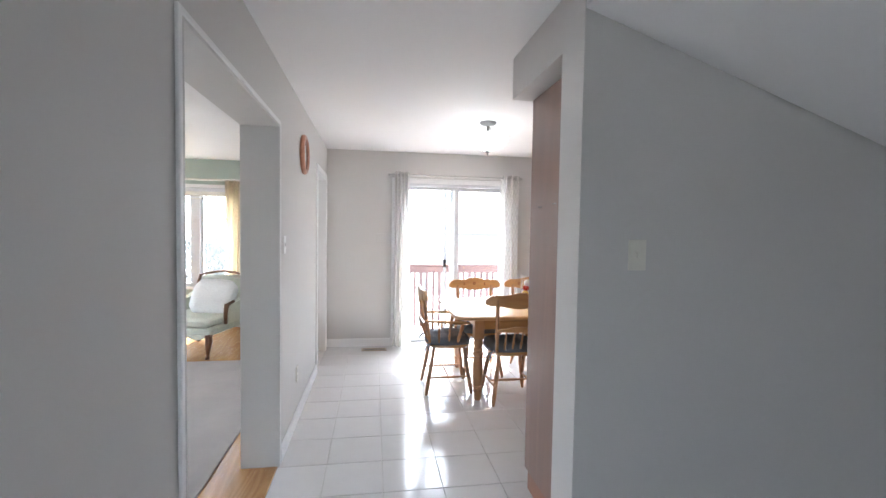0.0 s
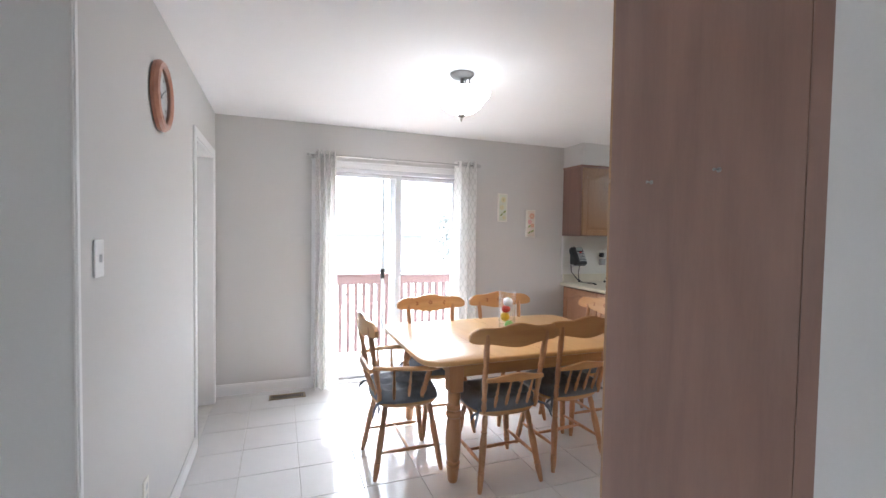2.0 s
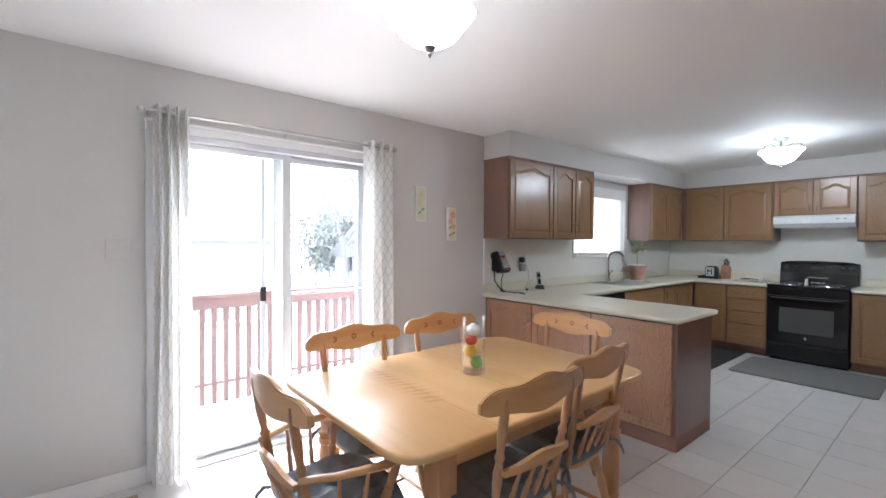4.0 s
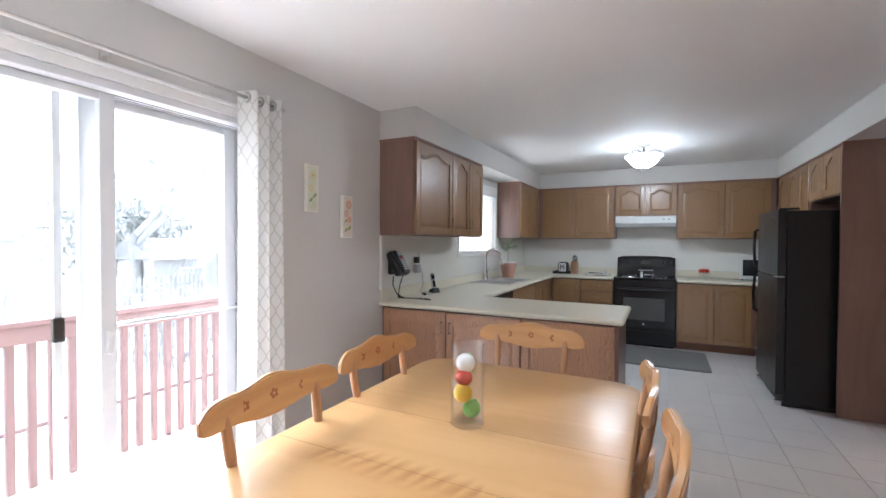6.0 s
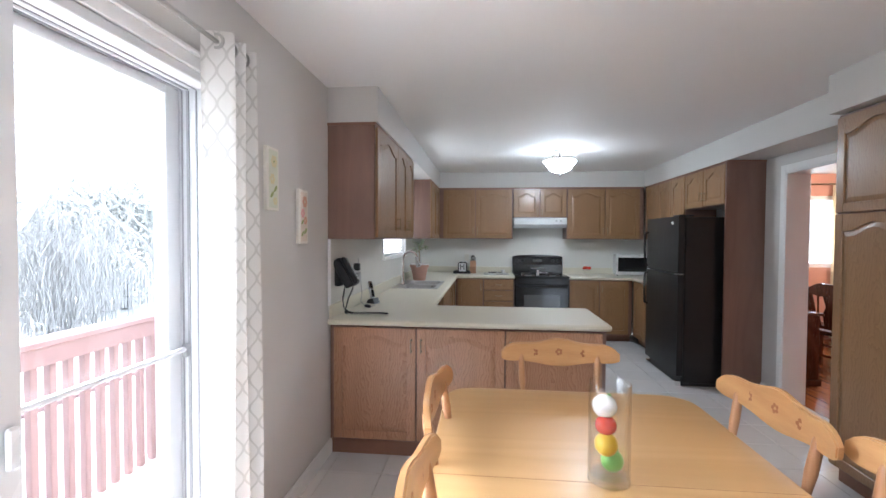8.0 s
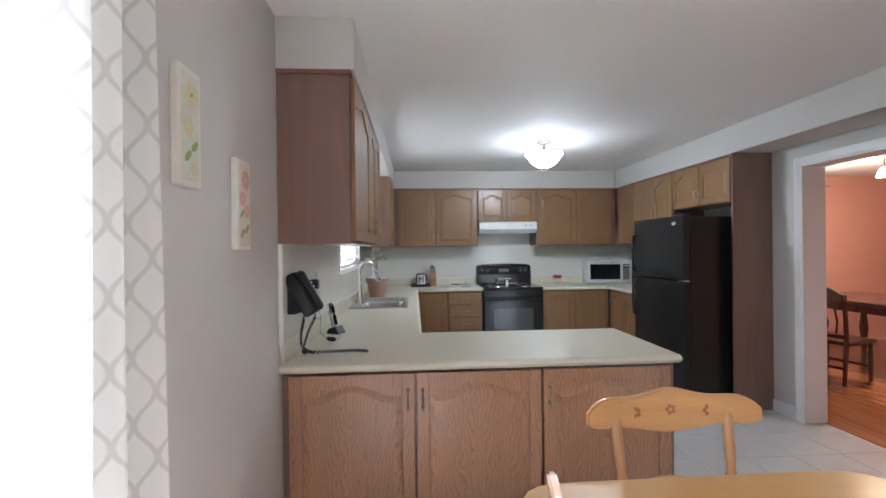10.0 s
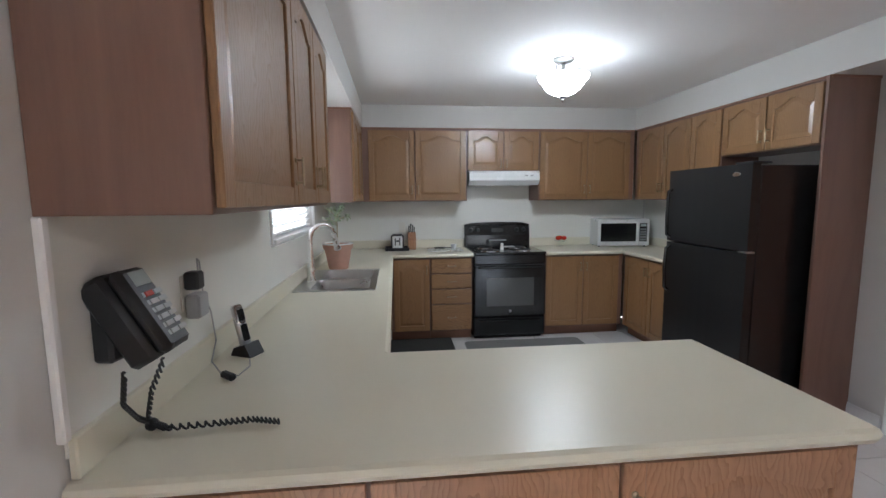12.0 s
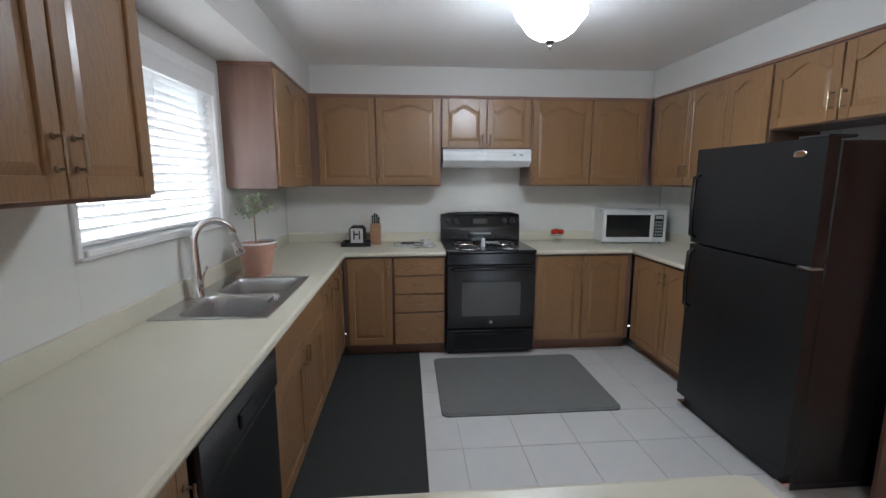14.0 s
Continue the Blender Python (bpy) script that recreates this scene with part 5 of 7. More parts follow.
for r in range(6):
    for c2 in range(3):
        part("key", tilted(boxes((-0.016 + c2 * 0.036, 0.015 + c2 * 0.036, -0.0605, -0.0545, 0.028 - r * 0.022, 0.041 - r * 0.022), bevel=0.001)), KEYCAP if r else RED if c2 == 1 else KEYCAP, ph)
cdm = bmesh.new()


def coil(path, turns, r=0.0065):
    path = [Vector(p) for p in path]
    n = turns * 7
    pts = []
    for i in range(n + 1):
        t = i / n * (len(path) - 1)
        k = min(int(t), len(path) - 2)
        base = path[k].lerp(path[k + 1], t - k)
        pts.append(base + Vector((r * math.cos(i * 0.9), r * 0.6 * math.sin(i * 0.9 + 0.6), r * math.sin(i * 0.9))))
    tube(cdm, pts, 0.003, 5)


coil([(2.80, 4.82, 1.115), (2.82, 4.84, 1.04), (2.90, 4.86, 0.97), (2.945, 4.86, 0.935), (2.93, 4.82, ZT + 0.012), (2.94, 4.70, ZT + 0.012), (2.95, 4.62, ZT + 0.012), (2.93, 4.55, ZT + 0.012)], 44)
coil([(2.895, 4.79, 1.11), (2.91, 4.83, 1.03), (2.94, 4.86, 0.95), (2.955, 4.85, ZT + 0.013), (2.93, 4.81, ZT + 0.013)], 22, 0.006)
ball(cdm, (2.945, 4.855, ZT + 0.016), 0.016, 8, 6)
cd = thing("phone_cord", pose(0, 0, 0), "black coiled phone cord lying on the worktop", "cord")
part("coil", cdm, BLACK_PL, cd, smooth=True)
cr = thing("cordless_phone", pose(3.475, 4.80, ZT, 0, 0, -25), "silver and black cordless phone in its cradle", "phone")
cm = bmesh.new()
prism(cm, [(-0.045, 0), (0.045, 0), (0.03, 0.03), (-0.02, 0.045)], -0.035, 0.035, "x")
part("cradle", cm, BLACK_PL, cr)
hm = boxes((-0.022, 0.022, -0.014, 0.012, 0.02, 0.185), bevel=0.008)
hm.transform(Euler((radians(-14), 0, 0)).to_matrix().to_4x4())
hs = part("handset", hm, STEEL, cr, smooth=True)
hm = boxes((-0.015, 0.015, -0.0155, -0.0135, 0.125, 0.165), (-0.015, 0.015, -0.0155, -0.0135, 0.05, 0.11))
hm.transform(Euler((radians(-14), 0, 0)).to_matrix().to_4x4())
part("keypad", hm, BLACK, hs)
ad = thing("wall_outlet", pose(3.275, 4.908, 1.19), "white wall outlet on the backsplash", "outlet")
part("plate", boxes((-0.035, 0.035, -0.006, 0.0, -0.055, 0.055), bevel=0.002), LIGHT_PL, ad)
a1 = thing("power_adapter", pose(3.272, 4.901, 1.226), "black plug-in power adapter in the outlet", "adapter")
part("block", boxes((-0.024, 0.024, -0.045, 0.0, -0.026, 0.03), bevel=0.006), BLACK_PL, a1)
a2 = thing("power_adapter", pose(3.282, 4.901, 1.15), "grey plug-in power adapter in the outlet", "adapter")
part("block", boxes((-0.035, 0.035, -0.045, 0.0, -0.04, 0.035), bevel=0.006), GREY_PL, a2)
kc = thing("adapter_cable", pose(0.012, 0, 0), "thin grey adapter cable looping to the worktop", "cable")
km = bmesh.new()
tube(km, [(3.272, 4.87, 1.25), (3.27, 4.87, 1.295), (3.31, 4.88, 1.28), (3.33, 4.885, 1.18), (3.37, 4.88, 1.10), (3.37, 4.87, 1.0), (3.30, 4.86, 0.95), (3.24, 4.80, ZT + 0.004), (3.25, 4.76, ZT + 0.004), (3.33, 4.75, ZT + 0.004), (3.39, 4.77, ZT + 0.006)], 0.0025, 5)
part("wire", km, GREY_PL, kc, smooth=True)
kn2 = thing("cable_plug", pose(3.245, 4.785, ZT, 0, 0, 50), "small black cable clip on the worktop", "plug")
part("body", boxes((-0.03, 0.03, -0.012, 0.012, 0.0005, 0.022), bevel=0.006), BLACK_PL, kn2)

# mats
mat1 = thing("floor_mat", pose(0, 0, 0.0), "long black ribbed runner mat along the counter", "mat")
mm = boxes((3.62, 6.33, 3.69, 4.395, 0.001, 0.007), bevel=0.002)
part("runner", mm, RUBBER, mat1)
mat2 = thing("floor_mat", pose(0, 0, 0.0), "grey foam kitchen mat in front of the stove", "mat")
mm = bmesh.new()
prism(mm, rounded(5.245, 6.16, 2.375, 3.575, 0.05), 0.001, 0.012, "z")
prism(mm, rounded(5.265, 6.14, 2.395, 3.555, 0.045), 0.012, 0.015, "z")
part("pad", mm, MATGREY, mat2)


# ---- ceiling lamps ----
def ceiling_lamp(x, y, bowl):
    lamp = thing("ceiling_lamp", pose(x, y, TOP), "semi-flush ceiling lamp, white glass bowl on a nickel stem, lit", "ceiling lamp", "ceiling lamps")
    bm = bmesh.new()
    lathe(bm, [(0.075, 0), (0.075, -0.008), (0.062, -0.022), (0.03, -0.03), (0.012, -0.032), (0.012, -0.095), (0.03, -0.10), (0.03, -0.11), (0.006, -0.112), (0.006, -0.255)], 20, cap=False)
    part("canopy", bm, LAMPMETAL, lamp, "brushed nickel canopy and stem", True)
    bm = bmesh.new()
    for k in range(3):
        a = k * 2.094 + 0.4
        tube(bm, [(0.025 * math.cos(a), 0.025 * math.sin(a), -0.10), (0.10 * math.cos(a), 0.10 * math.sin(a), -0.065), (0.165 * math.cos(a), 0.165 * math.sin(a), -0.085), (0.168 * math.cos(a), 0.168 * math.sin(a), -0.125)], 0.004, 6)
    part("arm", bm, LAMPMETAL, lamp, smooth=True)
    bm = bmesh.new()
    n = 32
    prof = [(0.19, -0.122), (0.183, -0.135), (0.160, -0.155), (0.148, -0.175), (0.125, -0.205), (0.085, -0.232), (0.045, -0.248), (0.008, -0.255)]
    prof = [(r * 0.94, z) for r, z in prof]
    rings = []
    for i, (r, z) in enumerate(prof):
        amp = 0.03 * (1 - i / len(prof))
        rings.append([bm.verts.new(((r * (1 + amp * math.cos(8 * t))) * math.cos(t), (r * (1 + amp * math.cos(8 * t))) * math.sin(t), z)) for t in (2 * math.pi * k / n for k in range(n))])
    for a, b in zip(rings, rings[1:]):
        for k in range(n):
            bm.faces.new((a[k], b[k], b[(k + 1) % n], a[(k + 1) % n]))
    part("bowl", bm, bowl, lamp, "scalloped white glass bowl, glowing", True)
    # added opaque liner: keeps the bowl's glow off the ceiling
    bm = bmesh.new()
    lathe(bm, [(0.175, -0.1215), (0.140, -0.158), (0.108, -0.20), (0.073, -0.226), (0.036, -0.242), (0.008, -0.248)], 32, cap=False)
    part("glow_liner", bm, WHITE_EN, lamp, "white liner added to block the bowl's upward glow", True)
    bm = bmesh.new()
    lathe(bm, [(0.024, -0.25), (0.026, -0.256), (0.014, -0.268), (0.006, -0.272), (0.009, -0.28), (0.004, -0.292), (0.001, -0.296)], 14)
    part("finial", bm, LAMPMETAL, lamp, smooth=True)


ceiling_lamp(*LAMP_A, BOWL)
ceiling_lamp(*LAMP_B, BOWL_B)

# ---- dining table ----
TX0, TX1, TY0, TY1, TZ = 0.455, 2.035, 2.945, 4.05, 0.74


def clipped(x0, x1, y0, y1, c, r=3):
    """A rectangle with softly cut corners."""
    pts = []
    for cx, cy, sx, sy, flip in ((x1, y1, -1, -1, 1), (x0, y1, 1, -1, 0), (x0, y0, 1, 1, 1), (x1, y0, -1, 1, 0)):
        seq = []
        for i in range(7):
            t = math.pi / 2 * i / 6
            seq.append((cx + sx * c * (1 - math.sin(t)) ** 1.25, cy + sy * c * (1 - math.cos(t)) ** 1.25))
        if flip:
            seq = seq[::-1]
        pts += seq
    return pts


tb = thing("dining_table", pose((TX0 + TX1) / 2, (TY0 + TY1) / 2, 0), "honey maple dining table with clipped corners and turned legs", "table")
hx, hy = (TX1 - TX0) / 2, (TY1 - TY0) / 2
bm = bmesh.new()
outline = clipped(-hx, hx, -hy, hy, 0.17)
small = clipped(-hx + 0.012, hx - 0.012, -hy + 0.012, hy - 0.012, 0.165)
rings = [[bm.verts.new((x, y, z)) for x, y in pts] for pts, z in ((small, TZ - 0.034), (outline, TZ - 0.026), (outline, TZ - 0.010), (clipped(-hx + 0.004, hx - 0.004, -hy + 0.004, hy - 0.004, 0.168), TZ - 0.003), (small, TZ))]
for a, b in zip(rings, rings[1:]):
    for i in range(len(a)):
        bm.faces.new((a[i], a[(i + 1) % len(a)], b[(i + 1) % len(a)], b[i]))
bm.faces.new(rings[0][::-1])
bm.faces.new(rings[-1])
part("tabletop", bm, MAPLE, tb, smooth=True)
for sx in (-0.36, 0.0):
    part("leaf_seam", boxes((sx - 0.0005, sx + 0.0005, -hy + 0.02, hy - 0.02, TZ - 0.004, TZ + 0.0004)), CARVE, tb)
lx, ly = 0.575, 0.455
part("apron", boxes((-lx + 0.05, lx - 0.05, -ly - 0.012, -ly + 0.012, TZ - 0.125, TZ - 0.034), bevel=0.003), MAPLE_X, tb)
part("apron", boxes((-lx + 0.05, lx - 0.05, ly - 0.012, ly + 0.012, TZ - 0.125, TZ - 0.034), bevel=0.003), MAPLE_X, tb)
part("apron", boxes((-lx - 0.012, -lx + 0.012, -ly + 0.05, ly - 0.05, TZ - 0.125, TZ - 0.034), bevel=0.003), MAPLE_X, tb)
part("apron", boxes((lx - 0.012, lx + 0.012, -ly + 0.05, ly - 0.05, TZ - 0.125, TZ - 0.034), bevel=0.003), MAPLE_X, tb)
LEG = [(0.024, 0), (0.030, 0.02), (0.034, 0.09), (0.040, 0.13), (0.032, 0.14), (0.041, 0.155), (0.041, 0.17), (0.032, 0.18), (0.038, 0.2), (0.046, 0.36), (0.043, 0.48), (0.036, 0.54), (0.047, 0.555), (0.047, 0.585), (0.034, 0.6), (0.044, 0.615), (0.044, 0.635), (0.034, 0.65), (0.040, 0.70), (0.036, 0.76)]
for sx in (-1, 1):
    for sy in (-1, 1):
        bm = bmesh.new()
        lathe(bm, [(r, z * (TZ - 0.034) / 1.0) for r, z in LEG], 18, Matrix.Translation((sx * lx, sy * ly, 0)))
        z0 = 0.76 * (TZ - 0.034)
        box(bm, sx * lx - 0.043, sx * lx + 0.043, sy * ly - 0.043, sy * ly + 0.043, z0 - 0.001, TZ - 0.034, 0.005)
        part("leg", bm, MAPLE_Z, tb, "turned maple leg", True)


# ---- dining chairs ----
def flower(bm, m, r=0.017):
    for k in range(5):
        a = k * 1.2566
        c0 = Vector((r * 0.6 * math.cos(a), 0, r * 0.6 * math.sin(a)))
        vs = [bm.verts.new(m @ (c0 + Vector((r * 0.38 * math.cos(b), 0, r * 0.38 * math.sin(b))))) for b in (2 * math.pi * i / 7 for i in range(7))]
        bm.faces.new(vs)
    return bm


def crest_point(u, v, cw):
    """A point of the crest rail: u from -1 to 1 across, v from 0 to 1 up; the rail bows back."""
    top = 0.955 - 0.020 * abs(u) ** 3 + 0.012 * math.cos(u * math.pi * 2.0) * (1 - u * u) - 0.006
    low = 0.835 - 0.012 * math.cos(u * math.pi * 1.5)
    ends = 0.030 * abs(u) ** 9
    top, low = top - ends, low + ends
    z = low + (top - low) * v
    return Vector((u * cw, -0.035 * (1 - u * u) - 0.06 * (z - 0.84) - 0.005, z))


def chair(name_label, arms=False):
    """Faces +y; the seat's middle lies over the origin."""
    ch = thing("dining_chair", pose(0, 0, 0), name_label, "chair", "chairs round the table")
    bm = bmesh.new()
    seat = []
    for i in range(28):
        t = 2 * math.pi * i / 28
        cx, cy = math.cos(t), math.sin(t)
        wx = 0.215 + 0.02 * cy
        seat.append((wx * math.copysign(abs(cx) ** 0.62, cx), 0.20 * math.copysign(abs(cy) ** 0.62, cy)))
    lo, mid, hi = [[bm.verts.new((x * k, y * k, z)) for x, y in seat] for k, z in ((0.93, 0.415), (1.0, 0.432), (0.985, 0.448))]
    for a, b in ((lo, mid), (mid, hi)):
        for i in range(28):
            bm.faces.new((a[i], a[(i + 1) % 28], b[(i + 1) % 28], b[i]))
    bm.faces.new(lo[::-1])
    bm.faces.new(hi)
    part("seat", bm, MAPLE_X, ch, smooth=True)
    # tufted cushion
    bm = bmesh.new()
    n = 20
    grid = {}
    tufts = [(a * 0.105, b * 0.10) for a in (-1, 0, 1) for b in (-1, 0, 1)]
    for i in range(n + 1):
        for j in range(n + 1):
            a, b = 2 * i / n - 1, 2 * j / n - 1
            x = 0.228 * a * math.sqrt(1 - 0.28 * b * b)
            y = 0.205 * b * math.sqrt(1 - 0.28 * a * a)
            edge = min(1.0, (1 - max(abs(a), abs(b))) * 4.5)
            dip = sum(math.exp(-((x - p) ** 2 + (y - q) ** 2) / 0.0011) for p, q in tufts)
            z = 0.464 + 0.055 * math.sqrt(max(edge, 0.0)) - 0.036 * dip + 0.010 * noise.noise(Vector((x * 14, y * 14, 0.3)))
            grid[i, j] = bm.verts.new((x, y, z))
    for i in range(n):
        for j in range(n):
            bm.faces.new((grid[i, j], grid[i + 1, j], grid[i + 1, j + 1], grid[i, j + 1]))
    rimv = [grid[i, 0] for i in range(n)] + [grid[n, j] for j in range(n)] + [grid[i, n] for i in range(n, 0, -1)] + [grid[0, j] for j in range(n, 0, -1)]
    base = [bm.verts.new((v.co.x * 0.985, v.co.y * 0.985, 0.4485)) for v in rimv]
    for i in range(len(rimv)):
        k = (i + 1) % len(rimv)
        bm.faces.new((rimv[i], base[i], base[k], rimv[k]))
    bm.faces.new(base)
    bmesh.ops.recalc_face_normals(bm, faces=bm.faces[:])
    cu = part("cushion", bm, CUSHION, ch, "charcoal grey tufted seat cushion", True)
    for sx in (-1, 1):
        bm = bmesh.new()
        tube(bm, [(sx * 0.19, -0.17, 0.462), (sx * 0.215, -0.205, 0.46), (sx * 0.235, -0.225, 0.43), (sx * 0.245, -0.235, 0.39)], [0.008, 0.007, 0.009, 0.003], 5)
        tube(bm, [(sx * 0.21, -0.20, 0.46), (sx * 0.245, -0.20, 0.445), (sx * 0.265, -0.21, 0.415)], [0.006, 0.008, 0.003], 5)
        part("tie", bm, CUSHION, cu)
    # legs
    LEGP = [(0.011, 0), (0.014, 0.05), (0.019, 0.2), (0.0165, 0.235), (0.021, 0.25), (0.0165, 0.27), (0.019, 0.4), (0.021, 0.62), (0.015, 0.74), (0.020, 0.76), (0.015, 0.78), (0.018, 0.88), (0.014, 1)]
    feet = {}
    for sx in (-1, 1):
        for sy in (-1, 1):
            foot, head = Vector((sx * 0.20, sy * 0.205 - 0.005, 0)), Vector((sx * 0.135, sy * 0.135, 0.418))
            feet[sx, sy] = (foot, head)
            bm = bmesh.new()
            turned(bm, foot, head, LEGP, 12)
            part("leg", bm, MAPLE_Z, ch, smooth=True)
    STR = [(0.007, 0), (0.009, 0.2), (0.012, 0.42), (0.009, 0.46), (0.013, 0.5), (0.009, 0.54), (0.012, 0.58), (0.009, 0.8), (0.007, 1)]
    mids = []
    for sx in (-1, 1):
        a, b = (feet[sx, s][0].lerp(feet[sx, s][1], 0.36) for s in (-1, 1))
        bm = bmesh.new()
        turned(bm, a, b, STR, 10)
        part("stretcher", bm, MAPLE_Z, ch, smooth=True)
        mids.append((a + b) / 2)
    bm = bmesh.new()
    turned(bm, mids[0], mids[1], STR, 10)
    part("stretcher", bm, MAPLE_Z, ch, smooth=True)
    # back
    POST = [(0.012, 0), (0.017, 0.06), (0.0125, 0.14), (0.018, 0.17), (0.0125, 0.2), (0.017, 0.34), (0.0175, 0.42), (0.0125, 0.5), (0.0185, 0.54), (0.0125, 0.58), (0.0175, 0.72), (0.016, 0.92), (0.010, 1)]
    cw = 0.285
    for sx in (-1, 1):
        bm = bmesh.new()
        top = crest_point(sx * 0.66, 0.62, cw) + Vector((0, -0.006, 0))
        turned(bm, (sx * 0.165, -0.172, 0.44), top + Vector((0, -0.215, 0)), POST, 12)
        part("back_post", bm, MAPLE_Z, ch, smooth=True)
    bm = bmesh.new()
    nu, nv = 28, 5
    front = [[bm.verts.new(crest_point(-1 + 2 * i / nu, j / nv, cw) + Vector((0, -0.205, 0))) for j in range(nv + 1)] for i in range(nu + 1)]
    back = [[bm.verts.new(crest_point(-1 + 2 * i / nu, j / nv, cw) + Vector((0, -0.227, 0))) for j in range(nv + 1)] for i in range(nu + 1)]
    for i in range(nu):
        for j in range(nv):
            bm.faces.new((front[i][j], front[i][j + 1], front[i + 1][j + 1], front[i + 1][j]))
            bm.faces.new((back[i][j], back[i + 1][j], back[i + 1][j + 1], back[i][j + 1]))
        bm.faces.new((front[i][nv], back[i][nv], back[i + 1][nv], front[i + 1][nv]))
        bm.faces.new((front[i][0], front[i + 1][0], back[i + 1][0], back[i][0]))
    for i in (0, nu):
        for j in range(nv):
            bm.faces.new((front[i][j], back[i][j], back[i][j + 1], front[i][j + 1]))
    bmesh.ops.recalc_face_normals(bm, faces=bm.faces[:])
    sharp = [e for e in bm.edges if len(e.link_faces) == 2 and e.calc_face_angle() > 1.2]
    bmesh.ops.bevel(bm, geom=sharp, offset=0.005, segments=2, affect='EDGES')
    cr = part("crest_rail", bm, MAPLE_X, ch, "broad wavy crest rail with carved flowers", True)
    # flat dark petals; the carving's shade is painted, not cut
    for u in (-0.42, 0.0, 0.42):
        bm = bmesh.new()
        p = crest_point(u, 0.52, cw) + Vector((0, -0.2042, 0))
        flower(bm, Matrix.Translation(p) @ Euler((radians(3.5), 0, radians(-14 * u))).to_matrix().to_4x4(), 0.019)
        part("carved_flower", bm, CARVE, cr, "small carved flower")
    # lower rail and spindles
    bm = bmesh.new()
    m = 10
    rail = [(-0.18 + 0.36 * i / m, -0.232 - 0.02 * (1 - (2 * i / m - 1) ** 2)) for i in range(m + 1)]
    fr_, bk_ = [], []
    for i, (x, y) in enumerate(rail):
        zt = 0.665 + 0.012 * math.cos((2 * i / m - 1) * math.pi)
        fr_.append((bm.verts.new((x, y + 0.009, 0.632)), bm.verts.new((x, y + 0.009, zt))))
        bk_.append((bm.verts.new((x, y - 0.009, 0.632)), bm.verts.new((x, y - 0.009, zt))))
    for i in range(m):
        bm.faces.new((fr_[i][0], fr_[i][1], fr_[i + 1][1], fr_[i + 1][0]))
        bm.faces.new((bk_[i][0], bk_[i + 1][0], bk_[i + 1][1], bk_[i][1]))
        bm.faces.new((fr_[i][1], bk_[i][1], bk_[i + 1][1], fr_[i + 1][1]))
        bm.faces.new((fr_[i][0], fr_[i + 1][0], bk_[i + 1][0], bk_[i][0]))
    for i in (0, m):
        bm.faces.new((fr_[i][0], bk_[i][0], bk_[i][1], fr_[i][1]))
    bmesh.ops.recalc_face_normals(bm, faces=bm.faces[:])
    part("lower_rail", bm, MAPLE_X, ch)
    SP = [(0.006, 0), (0.009, 0.25), (0.011, 0.45), (0.007, 0.55), (0.0105, 0.62), (0.007, 0.7), (0.006, 1)]
    for k in range(4):
        u = -0.6 + 0.4 * k
        bm = bmesh.new()
        turned(bm, (u * 0.17, -0.178, 0.445), (u * 0.18, -0.232 - 0.02 * (1 - u * u), 0.634), SP, 9)
        part("spindle", bm, MAPLE_Z, ch, smooth=True)
    if arms:
        for sx in (-1, 1):
            bm = bmesh.new()
            pts = [(sx * 0.185, -0.225, 0.665), (sx * 0.235, -0.12, 0.668), (sx * 0.255, 0.02, 0.66), (sx * 0.25, 0.12, 0.65), (sx * 0.235, 0.165, 0.64)]
            tube(bm, pts, [0.016, 0.017, 0.02, 0.023, 0.012], 10)
            bm.transform(Matrix.Translation((0, 0, 0.655)) @ Matrix.Diagonal((1, 1, 0.7, 1)) @ Matrix.Translation((0, 0, -0.655)))
            part("arm", bm, MAPLE_X, ch, smooth=True)
            bm = bmesh.new()
            turned(bm, (sx * 0.195, 0.06, 0.44), (sx * 0.25, 0.105, 0.65), POST, 10)
            part("arm_post", bm, MAPLE_Z, ch, smooth=True)
            for k in range(2):
                bm = bmesh.new()
                turned(bm, (sx * 0.20, -0.10 + 0.085 * k, 0.44), (sx * (0.236 + 0.012 * k), -0.11 + 0.10 * k, 0.66), SP, 9)
                part("spindle", bm, MAPLE_Z, ch, smooth=True)
    return ch


SIDE = "honey maple side chair with turned spindles and charcoal cushion"
base_chair = chair(SIDE)
base_chair.matrix_basis = pose(0.855, 3.775, 0, 0, 0, 180)
for m in (pose(1.475, 3.80, 0, 0, 0, 178), pose(0.965, 3.085, 0, 0, 0, 0), pose(1.475, 3.15, 0, 0, 0, 3), pose(1.895, 3.505, 0, 0, 0, 90)):
    copy_thing(base_chair, m)
arm_chair = chair("honey maple armchair with turned spindles at the table's end", True)
arm_chair.matrix_basis = pose(0.45, 3.385, 0, 0, 0, -90)

